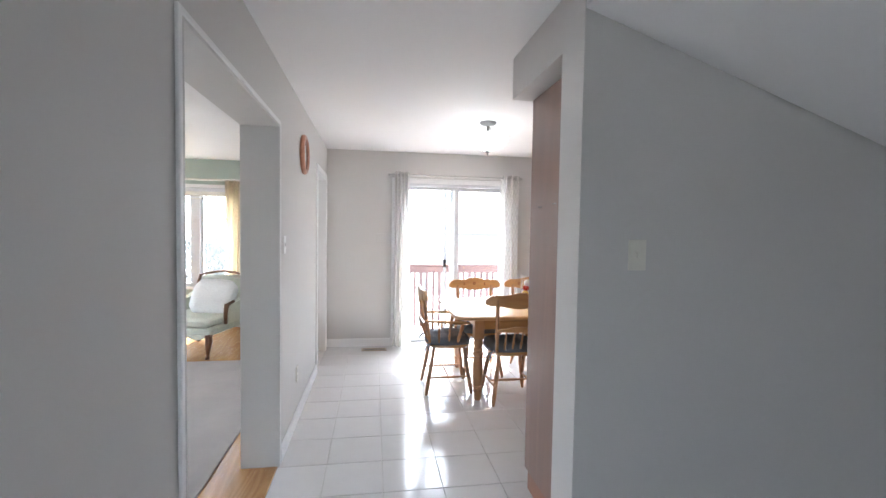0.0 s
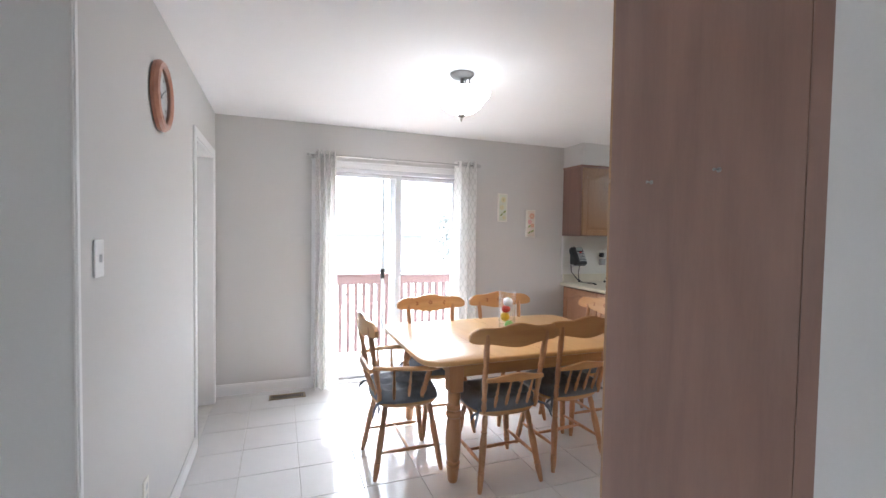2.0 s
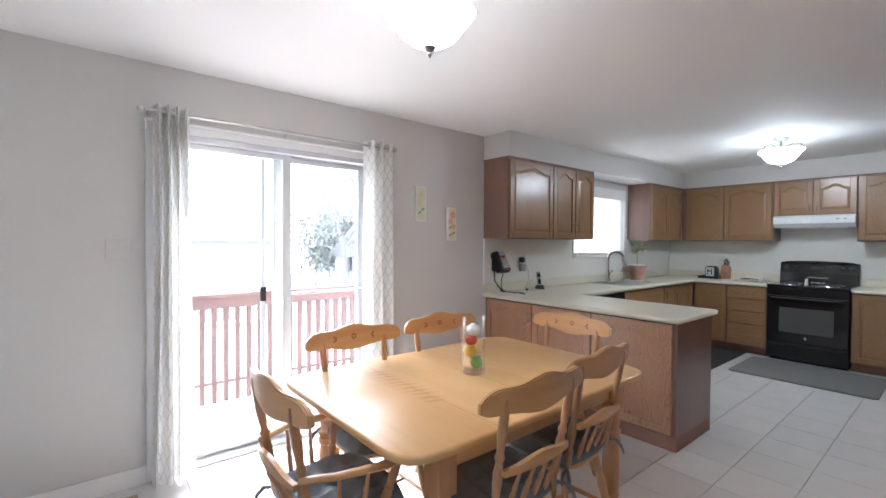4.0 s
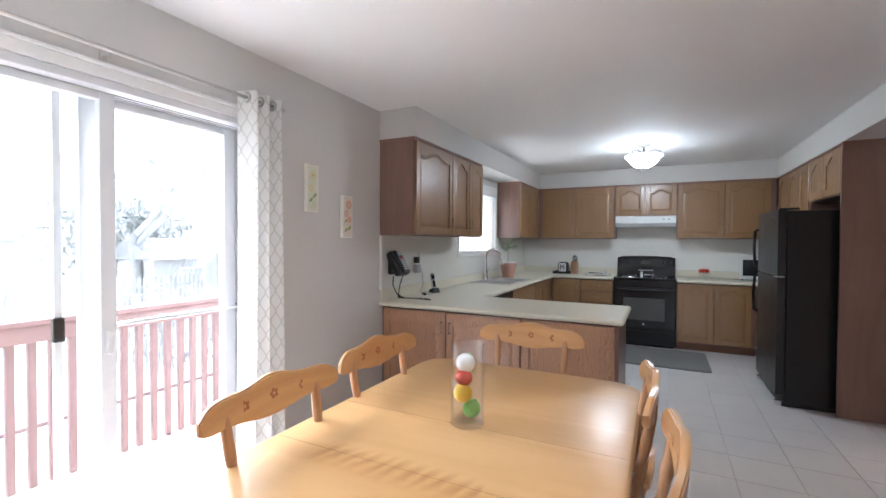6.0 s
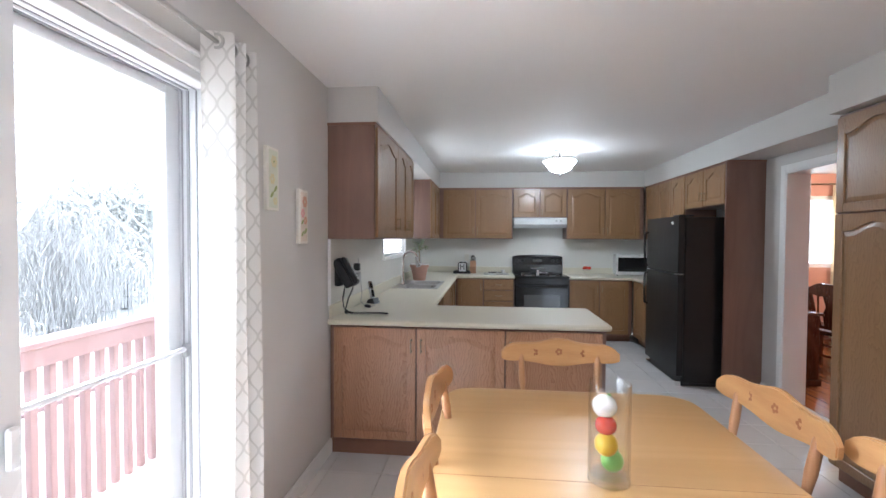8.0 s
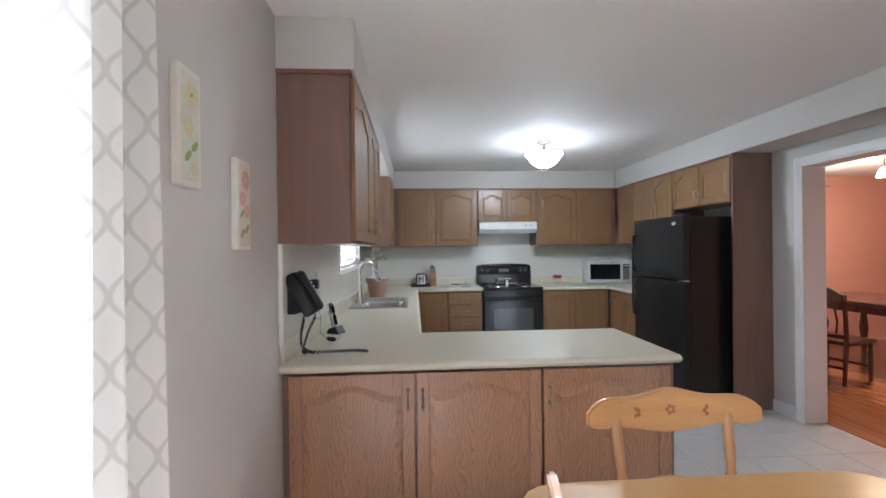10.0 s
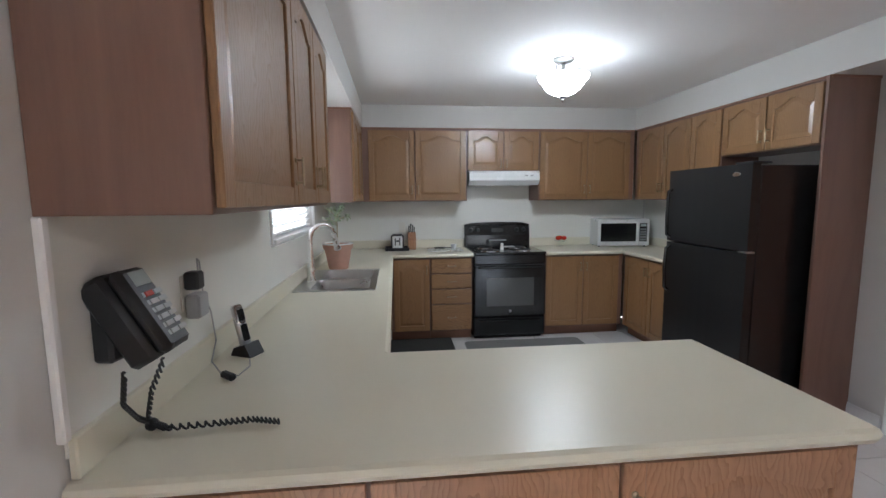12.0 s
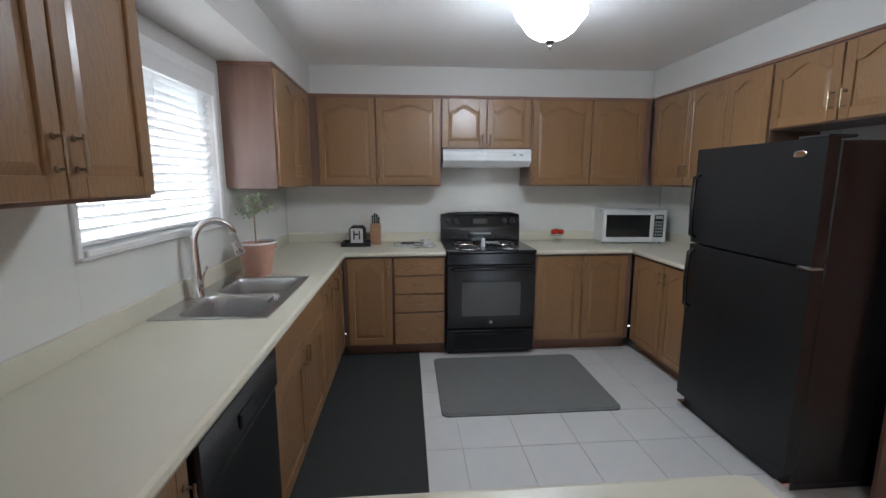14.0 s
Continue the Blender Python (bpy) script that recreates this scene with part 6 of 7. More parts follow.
# ---- vase ----
vase = thing("vase", pose(1.262, 3.50, TZ + 0.0005), "tall clear glass cylinder vase of coloured glass balls", "vase")
bm = bmesh.new()
lathe(bm, [(0.0005, 0), (0.056, 0), (0.060, 0.004), (0.060, 0.292), (0.0585, 0.295), (0.0565, 0.292), (0.0555, 0.022), (0.0005, 0.02)], 28, cap=False)
part("glass", bm, VASEGLASS, vase, smooth=True)
bm = bmesh.new()
lathe(bm, [(0.0575, 0.0005), (0.0612, 0.0035), (0.0612, 0.006), (0.0602, 0.007)], 28, cap=False)
part("base", bm, VASEGLASS, vase, "thick glass base", True)
for nm, lab, mt, x, y, z, r, sz in (("glass_ball", "lime green ornament ball in the vase", GREEN, 0.012, -0.012, 0.0555, 0.033, 1.0), ("glass_ball", "yellow ornament ball in the vase", YELLOW, -0.010, 0.012, 0.114, 0.034, 1.0),
                                    ("glass_ball", "red ornament ball in the vase", RED, -0.004, 0.012, 0.168, 0.031, 0.9), ("glass_ball", "white ornament ball in the vase", BALLWHITE, 0.012, 0.012, 0.219, 0.036, 0.95)):
    g = thing(nm, pose(1.262 + x, 3.50 + y, TZ + z), lab, "ornament", "balls in the vase")
    bm = bmesh.new()
    ball(bm, (0, 0, 0), r, 18, 12, sz)
    part("ball", bm, mt, g, smooth=True)
    bm = bmesh.new()
    lathe(bm, [(0.006, r * sz - 0.002), (0.005, r * sz + 0.004), (0.001, r * sz + 0.006)], 8, pose(0, 0, 0, 25, 10, 0))
    part("cap", bm, GREEN, g)

# ---- curtains ----
def curtain(x0, x1, ztop, zlow, folds, label, flare=0.02):
    cu = thing("curtain", pose((x0 + x1) / 2, 4.812, 0), label, "curtain", "patio door curtains")
    bm = bmesh.new()
    nx, nz = folds * 18, 20
    w = (x1 - x0) / 2
    cols = []
    for i in range(nx + 1):
        u = -1 + 2 * i / nx
        col = []
        for j in range(nz + 1):
            v = j / nz
            z = ztop + (zlow - ztop) * v
            amp = 0.048 + 0.008 * v
            ph = (u + 1) * folds * math.pi + 0.35 * v * math.sin(3 * v + u * 2)
            x = u * (w + flare * v * v) + 0.012 * math.sin(ph * 0.5 + v * 2.2) * v
            y = amp * math.cos(ph) + 0.006 * math.sin(4 * v + 3 * u)
            col.append((x, y, z))
        cols.append(col)
    vs = [[bm.verts.new(p) for p in col] for col in cols]
    run = [0.0]
    for a, b in zip(cols, cols[1:]):
        run.append(run[-1] + math.hypot(b[10][0] - a[10][0], b[10][1] - a[10][1]))
    uv = bm.loops.layers.uv.new("cloth")
    for i in range(nx):
        for j in range(nz):
            f = bm.faces.new((vs[i][j], vs[i][j + 1], vs[i + 1][j + 1], vs[i + 1][j]))
            for lp, (a, b) in zip(f.loops, ((i, j), (i, j + 1), (i + 1, j + 1), (i + 1, j))):
                lp[uv].uv = (run[a], cols[a][b][2])
    part("cloth", bm, CURTAIN, cu, smooth=True)
    for k in range(2 * folds):
        u = -1 + (k + 0.5) / folds
        bm = bmesh.new()
        lathe(bm, [(0.019, -0.003), (0.028, -0.003), (0.028, 0.003), (0.019, 0.003)], 18, pose(u * w, 0, ztop - 0.035, 0, 90, 0), cap=False)
        part("grommet", bm, NICKEL, cu, smooth=True)
    return cu


RODZ = 2.142
curtain(0.02, 0.205, 2.178, 0.012, 4, "cream trellis-patterned grommet curtain, drawn open beside the patio door")
curtain(1.375, 1.625, 2.178, 0.012, 3, "cream trellis-patterned grommet curtain, gathered by the patio door")
rod = thing("curtain_rod", pose(0.79, 4.812, RODZ), "brushed nickel curtain rod with ball finials", "curtain rod")
bm = bmesh.new()
tube(bm, [(-0.80, 0, 0), (0.81, 0, 0)], 0.0085, 10)
part("pole", bm, NICKEL, rod, smooth=True)
for s in (-1, 1):
    bm = bmesh.new()
    lathe(bm, [(0.010, 0), (0.012, 0.01), (0.007, 0.015), (0.016, 0.025), (0.018, 0.035), (0.012, 0.046), (0.001, 0.05)], 12, pose(0.005 + s * 0.805, 0, 0, 0, 90 * s, 0))
    part("finial", bm, NICKEL, rod, smooth=True)
for x in (-0.79, 0.0, 0.79):
    bm = bmesh.new()
    tube(bm, [(x, 0.103, 0), (x, 0, -0.002)], 0.006, 8)
    box(bm, x - 0.012, x + 0.012, 0.097, 0.103, -0.03, 0.03)
    part("bracket", bm, NICKEL, rod)

# ---- wall things ----
clock = thing("wall_clock", pose(WEST, 3.05, 2.05, 0, 0, 0), "round wall clock with a red-brown wooden rim", "clock")
bm = bmesh.new()
lathe(bm, [(0.115, 0), (0.155, 0.004), (0.158, 0.02), (0.148, 0.034), (0.130, 0.038), (0.118, 0.026)], 36, pose(0, 0, 0, 0, 90, 0), cap=False)
part("rim", bm, wood("red_clock_wood", (0.50, 0.23, 0.14), (0.33, 0.13, 0.075), "y", 0.3), clock, smooth=True)
bm = bmesh.new()
lathe(bm, [(0.12, 0.004), (0.12, 0.012)], 36, pose(0, 0, 0, 0, 90, 0))
part("dial", bm, BALLWHITE, clock, "white dial")
for k in range(12):
    a = radians(30 * k)
    bm = boxes((0.0125, 0.0135, -0.003, 0.003, 0.088, 0.104))
    bm.transform(Matrix.Rotation(a, 4, 'X'))
    part("hour_mark", bm, BLACK_PL, clock)
for L, a, w2 in ((0.055, 305, 0.004), (0.085, 60, 0.003)):
    bm = boxes((0.014, 0.0155, -w2, w2, -0.012, L))
    bm.transform(Matrix.Rotation(radians(a), 4, 'X'))
    part("clock_hand", bm, BLACK_PL, clock)
bm = bmesh.new()
lathe(bm, [(0.118, 0.027), (0.118, 0.029)], 36, pose(0, 0, 0, 0, 90, 0))
gp = part("glass", bm, PANE, clock)
gp.visible_shadow = False


def plate(name, m, label, toggles, w=0.07, h=0.115, cat="switch", face=None):
    """Lies on a wall that faces -y in its own frame."""
    t = thing(name, m, label, cat)
    part("plate", boxes((-w / 2, w / 2, -0.006, 0.0, -h / 2, h / 2), bevel=0.002), face or LIGHT_PL, t)
    for x in toggles:
        part("toggle", boxes((x - 0.005, x + 0.005, -0.014, -0.005, -0.012, 0.012), bevel=0.001), face or LIGHT_PL, t)
    return t


plate("light_switch", pose(WEST, 2.33, 1.355, 0, 0, 90), "pale grey light switch on the wall beside the opening", (0.0,), face=WHITE)
plate("light_switch", pose(0.785, 0.968, 1.375), "ivory light switch on the shaded hall wall", (0.0,), 0.075, 0.12)
plate("light_switch", pose(-0.138, NORTH, 1.36), "grey painted double light switch on the wall by the curtain", (-0.022, 0.022), 0.115, 0.115, face=WALL)
o = plate("wall_outlet", pose(WEST, 2.80, 0.36, 0, 0, 90), "white wall outlet above the baseboard", (), cat="outlet")
for z in (-0.024, 0.024):
    part("socket", boxes((-0.015, 0.015, -0.0075, -0.0055, z - 0.013, z + 0.013), bevel=0.001), BALLWHITE, o)
plate("wall_outlet", pose(EAST - 0.006, 4.18, 1.15, 0, 0, -90), "white wall outlet behind the toaster", (), cat="outlet")

vent = thing("floor_vent", pose(-0.215, 4.73, 0.0), "brown metal floor register in the tiles", "vent")
part("frame", boxes((-0.15, 0.15, -0.055, -0.04, 0.001, 0.007), (-0.15, 0.15, 0.04, 0.055, 0.001, 0.007), (-0.15, -0.135, -0.04, 0.04, 0.001, 0.007), (0.135, 0.15, -0.04, 0.04, 0.001, 0.007)), BRASS, vent)
part("backing", boxes((-0.134, 0.134, -0.039, 0.039, 0.0008, 0.002)), BLACK_PL, vent)
for i in range(17):
    part("slat", boxes((-0.128 + i * 0.016, -0.122 + i * 0.016, -0.039, 0.039, 0.002, 0.006)), BRASS, vent)


def bloom(bm, cx, cz, r, n, y):
    for k in range(n):
        a = 2 * math.pi * k / n
        px, pz = cx + r * 0.62 * math.cos(a), cz + r * 0.62 * math.sin(a)
        bm.faces.new([bm.verts.new((px + r * 0.42 * math.cos(b), y, pz + r * 0.42 * math.sin(b))) for b in (2 * math.pi * i / 9 for i in range(9))])


def disc(bm, cx, cz, rx, rz, y, turn=0.0):
    pts = []
    for i in range(10):
        b = 2 * math.pi * i / 10
        a, c = rx * math.cos(b), rz * math.sin(b)
        pts.append(bm.verts.new((cx + a * math.cos(turn) - c * math.sin(turn), y, cz + a * math.sin(turn) + c * math.cos(turn))))
    bm.faces.new(pts)


def picture(x, z, label, ground, flowers):
    p = thing("wall_art", pose(x, NORTH, z), label, "picture", "flower canvases")
    part("canvas", boxes((-0.056, 0.056, -0.022, 0.0, -0.152, 0.152), bevel=0.003), PAPER, p)
    part("painted_field", boxes((-0.043, 0.043, -0.0228, -0.0215, -0.138, 0.138)), ground, p, "soft coloured painted ground")
    for nm, mt, cx, cz, r, n in flowers:
        bm = bmesh.new()
        if n:
            bloom(bm, cx, cz, r, n, -0.0238)
        else:
            disc(bm, cx, cz, r, r * 0.45, -0.0234, 0.7)
        part(nm, bm, mt, p)
    return p


GROUND_Y = plain("pale_green_canvas", (0.66, 0.68, 0.56), 0.8, var=0.12, scale=18)
GROUND_P = plain("pale_peach_canvas", (0.72, 0.63, 0.54), 0.8, var=0.12, scale=18)
picture(1.958, 1.738, "narrow canvas of yellow flowers on pale green", GROUND_Y,
        [("flower", PALEYEL, 0.005, 0.085, 0.03, 6), ("flower_heart", OLIVE, 0.005, 0.085, 0.010, 0), ("flower", PALEYEL, -0.012, 0.0, 0.026, 6), ("leaf", OLIVE, 0.02, -0.045, 0.022, 0), ("leaf", OLIVE, -0.015, -0.075, 0.022, 0), ("flower", PALEYEL, 0.015, -0.105, 0.02, 6)])
picture(2.31, 1.573, "narrow canvas of orange and pink flowers on peach", GROUND_P,
        [("flower", ORANGE, 0.010, 0.085, 0.033, 6), ("flower_heart", PALEYEL, 0.010, 0.085, 0.010, 0), ("flower", PINK, -0.016, 0.02, 0.026, 6), ("flower", ORANGE, 0.018, -0.02, 0.024, 6), ("flower_heart", PALEYEL, 0.018, -0.02, 0.008, 0), ("leaf", OLIVE, -0.02, -0.03, 0.02, 0), ("leaf", OLIVE, 0.02, -0.08, 0.024, 0), ("leaf", OLIVE, -0.018, -0.095, 0.022, 0)])


# ---- living room things ----
rug = thing("rug", pose(0, 0, 0), "large taupe wool rug on the oak floor", "rug")
part("carpet", boxes((-5.2, -1.16, -1.5, 4.42, -0.003, 0.010), bevel=0.004), RUG, rug)
rod2 = thing("curtain_rod", pose(-2.6, 6.13, 2.14), "long cream curtain rod above the living room window", "curtain rod")
bm = bmesh.new()
tube(bm, [(-1.0, 0, 0), (1.3, 0, 0)], 0.016, 10)
part("pole", bm, LIGHT_PL, rod2, smooth=True)
for x in (-0.93, 1.2):
    part("bracket", boxes((x - 0.012, x + 0.012, 0.0, 0.07, -0.025, 0.02), bevel=0.002), LIGHT_PL, rod2)
lc = thing("curtain", pose(-2.16, 6.12, 0), "long cream curtain drawn beside the living room window", "curtain")
bm = bmesh.new()
nx, nz = 50, 8
vs = [[bm.verts.new((-0.19 + 0.38 * i / nx, 0.026 * math.sin(i / nx * 31 + 0.3 * j), 2.13 - 2.1 * j / nz)) for j in range(nz + 1)] for i in range(nx + 1)]
for i in range(nx):
    for j in range(nz):
        bm.faces.new((vs[i][j], vs[i][j + 1], vs[i + 1][j + 1], vs[i + 1][j]))
bmesh.ops.solidify(bm, geom=bm.faces[:], thickness=0.002)
part("cloth", bm, CREAM, lc, smooth=True)
hb = thing("curtain_holdback", pose(-2.36, 6.2, 1.50), "curled dark metal curtain holdback", "holdback")
bm = bmesh.new()
tube(bm, [(0, 0, 0), (0, -0.10, 0), (0.03, -0.12, 0.02), (0.05, -0.12, 0.07), (0.02, -0.12, 0.11), (-0.02, -0.12, 0.09), (-0.015, -0.12, 0.06)], 0.007, 6)
part("hook", bm, BRASS, hb, smooth=True)
rv = thing("floor_vent", pose(-3.2, 6.0, -0.004, 0, 0, 3), "brown floor register in the oak floor", "vent")
part("frame", boxes((-0.15, 0.15, -0.05, 0.05, 0.0005, 0.006), bevel=0.001), BRASS, rv)
for i in range(12):
    part("slat", boxes((-0.13 + i * 0.022, -0.118 + i * 0.022, -0.035, 0.035, 0.006, 0.008)), BLACK_PL, rv)

AC = pose(-2.33, 4.595, 0, 0, 0, -15) @ Matrix.Diagonal((1.05, 1.25, 0.95, 1))
ac = thing("armchair", AC, "pale green upholstered armchair with carved cabriole legs", "armchair")
bm = boxes((-0.33, 0.33, 0.0, 0.62, 0.27, 0.36), bevel=0.02)
prism(bm, [(-0.33, 0.275)] + [(-0.33 + 0.66 * i / 12, 0.245 + 0.03 * math.cos(i / 12 * 4 * math.pi)) for i in range(13)] + [(0.33, 0.275)], 0.0, 0.02)
part("seat_base", bm, UPHOL, ac, smooth=True)
part("seat_cushion", boxes((-0.31, 0.31, -0.02, 0.52, 0.362, 0.47), bevel=0.03), UPHOL, ac, smooth=True)
bm = boxes((-0.30, 0.30, 0.0, 0.12, 0.0, 0.56), bevel=0.045)
bm.transform(Matrix.Translation((0, 0.50, 0.36)) @ Euler((radians(-12), 0, 0)).to_matrix().to_4x4())
part("backrest", bm, UPHOL, ac, smooth=True)
bm = bmesh.new()
tube(bm, [(-0.31, 0.60, 0.78), (-0.29, 0.62, 0.90), (-0.15, 0.63, 0.93), (0.0, 0.63, 0.955), (0.15, 0.63, 0.93), (0.29, 0.62, 0.90), (0.31, 0.60, 0.78)], 0.018, 8)
part("crest", bm, WALNUT, ac, "carved walnut top rail", True)
for s in (-1, 1):
    bm = bmesh.new()
    prism(bm, [(0.22, 0.36), (0.62, 0.36), (0.66, 0.72), (0.46, 0.62), (0.28, 0.59), (0.22, 0.54)], s * 0.335 - 0.03, s * 0.335 + 0.03, "x")
    part("arm", bm, UPHOL, ac)
    bm = bmesh.new()
    tube(bm, [(s * 0.335, 0.22, 0.36), (s * 0.345, 0.20, 0.48), (s * 0.345, 0.22, 0.59), (s * 0.34, 0.34, 0.615)], [0.018, 0.02, 0.026, 0.015], 8)
    part("arm_stump", bm, WALNUT, ac, "carved walnut arm stump", True)
    for y, k in ((0.02, -1), (0.56, 1)):
        bm = bmesh.new()
        tube(bm, [(s * 0.29, y, 0.28), (s * 0.305, y + 0.015 * k, 0.20), (s * 0.285, y + 0.005 * k, 0.10), (s * 0.28, y, 0.04), (s * 0.29, y + 0.02 * k, 0.012), (s * 0.292, y + 0.022 * k, 0.0)], [0.035, 0.036, 0.022, 0.014, 0.020, 0.016], 8)
        part("leg", bm, WALNUT, ac, "walnut cabriole leg", True)
pl = thing("pillow", AC @ pose(0.07, 0.30, 0.455, 62, 6, 10), "fluffy white fur pillow on the armchair", "pillow")
bm = bmesh.new()
bmesh.ops.create_uvsphere(bm, u_segments=40, v_segments=24, radius=1)
rng = random.Random(3)
for v in bm.verts:
    x, y, z = v.co
    v.co = Vector((0.24 * math.copysign(abs(x) ** 0.55, x), 0.22 * math.copysign(abs(y) ** 0.55, y) + 0.2, 0.085 * z)) * (1 + rng.uniform(-0.025, 0.035))
part("cover", bm, FUR, pl, smooth=True)

# ---- dining room things ----
def carved_chair():
    ch = thing("carved_chair", pose(0, 0, 0), "dark carved wooden dining chair with a pierced back", "chair", "dining room chairs")
    part("seat", boxes((-0.24, 0.24, -0.22, 0.24, 0.43, 0.48), bevel=0.012), DARKWOOD, ch)
    for sx in (-1, 1):
        bm = bmesh.new()
        lathe(bm, [(0.016, 0), (0.022, 0.03), (0.015, 0.06), (0.024, 0.12), (0.018, 0.2), (0.026, 0.3), (0.018, 0.36), (0.024, 0.43)], 10, Matrix.Translation((sx * 0.20, 0.19, 0)))
        part("leg", bm, DARKWOOD, ch, smooth=True)
        bm = bmesh.new()
        tube(bm, [(sx * 0.20, -0.24, 0), (sx * 0.20, -0.20, 0.44), (sx * 0.215, -0.24, 0.75), (sx * 0.225, -0.30, 1.0)], [0.018, 0.022, 0.02, 0.024], 8)
        part("back_post", bm, DARKWOOD, ch, smooth=True)
    bm = bmesh.new()
    prism(bm, [(-0.25, 0.95)] + [(-0.25 + 0.5 * i / 12, 1.0 + 0.07 * math.sin(math.pi * i / 12) ** 1.5 - 0.015 * math.cos(i / 12 * 4 * math.pi)) for i in range(13)] + [(0.25, 0.95), (0.1, 0.90), (0, 0.93), (-0.1, 0.90)], -0.31, -0.28)
    part("crest", bm, DARKWOOD, ch)
    bm = bmesh.new()
    prism(bm, [(-0.05, 0.52), (0.05, 0.52), (0.085, 0.68), (0.05, 0.78), (0.09, 0.92), (-0.09, 0.92), (-0.05, 0.78), (-0.085, 0.68)], -0.275, -0.255)
    part("splat", bm, DARKWOOD, ch)
    for sx in (-1, 1):
        bm = bmesh.new()
        tube(bm, [(sx * 0.13, -0.235, 0.53), (sx * 0.15, -0.25, 0.7), (sx * 0.13, -0.285, 0.94)], 0.010, 6)
        part("spindle", bm, DARKWOOD, ch, smooth=True)
    part("lower_rail", boxes((-0.21, 0.21, -0.25, -0.225, 0.51, 0.55), bevel=0.004), DARKWOOD, ch)
    for y in (-0.2, 0.18):
        part("stretcher", boxes((-0.2, 0.2, y - 0.01, y + 0.01, 0.16, 0.19), bevel=0.003), DARKWOOD, ch)
    return ch


dc = carved_chair()
LOW = Matrix.Diagonal((1, 1, 0.92, 1))
dc.matrix_basis = pose(5.13, -0.12, 0, 0, 0, 196) @ LOW
for m in (pose(5.65, -0.15, 0, 0, 0, 180), pose(6.15, -0.2, 0, 0, 0, 178), pose(5.95, -2.35, 0, 0, 0, 0)):
    copy_thing(dc, m @ LOW)
dt = thing("dining_table", pose(5.45, -1.25, 0), "dark polished wooden dining table on turned legs", "table")
part("tabletop", boxes((-0.95, 0.95, -0.55, 0.55, 0.72, 0.765), bevel=0.01), DARKWOOD, dt)
part("apron", boxes((-0.82, 0.82, -0.44, 0.44, 0.62, 0.7195)), DARKWOOD, dt)
for sx in (-1, 1):
    for sy in (-1, 1):
        bm = bmesh.new()
        lathe(bm, [(0.025, 0), (0.035, 0.05), (0.028, 0.1), (0.05, 0.3), (0.03, 0.5), (0.045, 0.54), (0.045, 0.62)], 12, Matrix.Translation((sx * 0.8, sy * 0.42, 0)))
        part("leg", bm, DARKWOOD, dt, smooth=True)
pp = thing("paper_stack", pose(5.0, -0.85, 0.7655, 0, 0, 12), "loose white papers on the dining table", "paper")
part("sheets", boxes((-0.11, 0.11, -0.15, 0.15, 0, 0.03), bevel=0.002), BALLWHITE, pp)
sbd = thing("sideboard", pose(4.60, 1.067, 0, 0, 0, 180) @ pose(-1.1, 0, 0), "dark mahogany sideboard against the dining room wall", "sideboard")
part("body", boxes((0, 1.1, 0.004, 0.50, 0.06, 0.70), bevel=0.004), DARKWOOD, sbd)
part("top", boxes((-0.02, 1.12, 0.002, 0.53, 0.7005, 0.73), bevel=0.006), DARKWOOD, sbd)
part("plinth", boxes((-0.015, 1.115, 0.003, 0.52, 0.0, 0.0595), bevel=0.006), DARKWOOD, sbd)
for i in range(3):
    part("cupboard_door", boxes((0.03 + i * 0.355, 0.36 + i * 0.355, 0.5005, 0.515, 0.10, 0.66), bevel=0.005), DARKWOOD, sbd)
for ya, yb in ((-1.58, -1.09), (-0.2, 0.15)):
    cc = thing("curtain", pose(6.79, (ya + yb) / 2, 0), "long cream curtain beside the dining room window", "curtain", "dining room curtains")
    bm = bmesh.new()
    h2 = (yb - ya) / 2
    vs = [[bm.verts.new((0.022 * math.sin(i / 40 * 30), -h2 + 2 * h2 * i / 40, z)) for z in (0.03, 0.8, 1.6, 2.25)] for i in range(41)]
    for i in range(40):
        for j in range(3):
            bm.faces.new((vs[i][j], vs[i][j + 1], vs[i + 1][j + 1], vs[i + 1][j]))
    bmesh.ops.solidify(bm, geom=bm.faces[:], thickness=0.002)
    part("cloth", bm, CREAM, cc, smooth=True)
r3 = thing("curtain_rod", pose(6.79, -0.76, 2.265), "brass curtain rod above the dining room window", "curtain rod")
bm = bmesh.new()
tube(bm, [(0, -0.99, 0), (0, 0.99, 0)], 0.011, 8)
tube(bm, [(0, 0.72, 0), (0.06, 0.72, 0)], 0.007, 6)
tube(bm, [(0, -0.72, 0), (0.06, -0.72, 0)], 0.007, 6)
part("pole", bm, BRASS, r3, smooth=True)
w3 = tagged(new("window_3"), "white framed dining room window", "window", kind="structure")
part("window_frame", boxes((6.88, 7.0, -1.35, -1.29, 1.05, 2.1), (6.88, 7.0, -0.26, -0.2, 1.05, 2.1), (6.88, 7.0, -1.29, -0.26, 1.05, 1.11), (6.88, 7.0, -1.29, -0.26, 2.04, 2.1), (6.9, 6.98, -0.80, -0.75, 1.11, 2.04), bevel=0.003), VINYL, w3)
pane = part("pane", boxes((6.93, 6.936, -1.29, -0.26, 1.11, 2.04)), PANE, w3)
pane.visible_shadow = False
pn = thing("pendant_lamp", pose(5.35, -0.95, TOP - 0.02), "small brass pendant with a lit glass shade", "ceiling lamp")
bm = bmesh.new()
lathe(bm, [(0.06, 0), (0.06, -0.012), (0.01, -0.02), (0.01, -0.12), (0.03, -0.13), (0.03, -0.15)], 14)
part("stem", bm, BRASS, pn, smooth=True)
bm = bmesh.new()
lathe(bm, [(0.03, -0.15), (0.06, -0.20), (0.07, -0.25)], 18, cap=False)
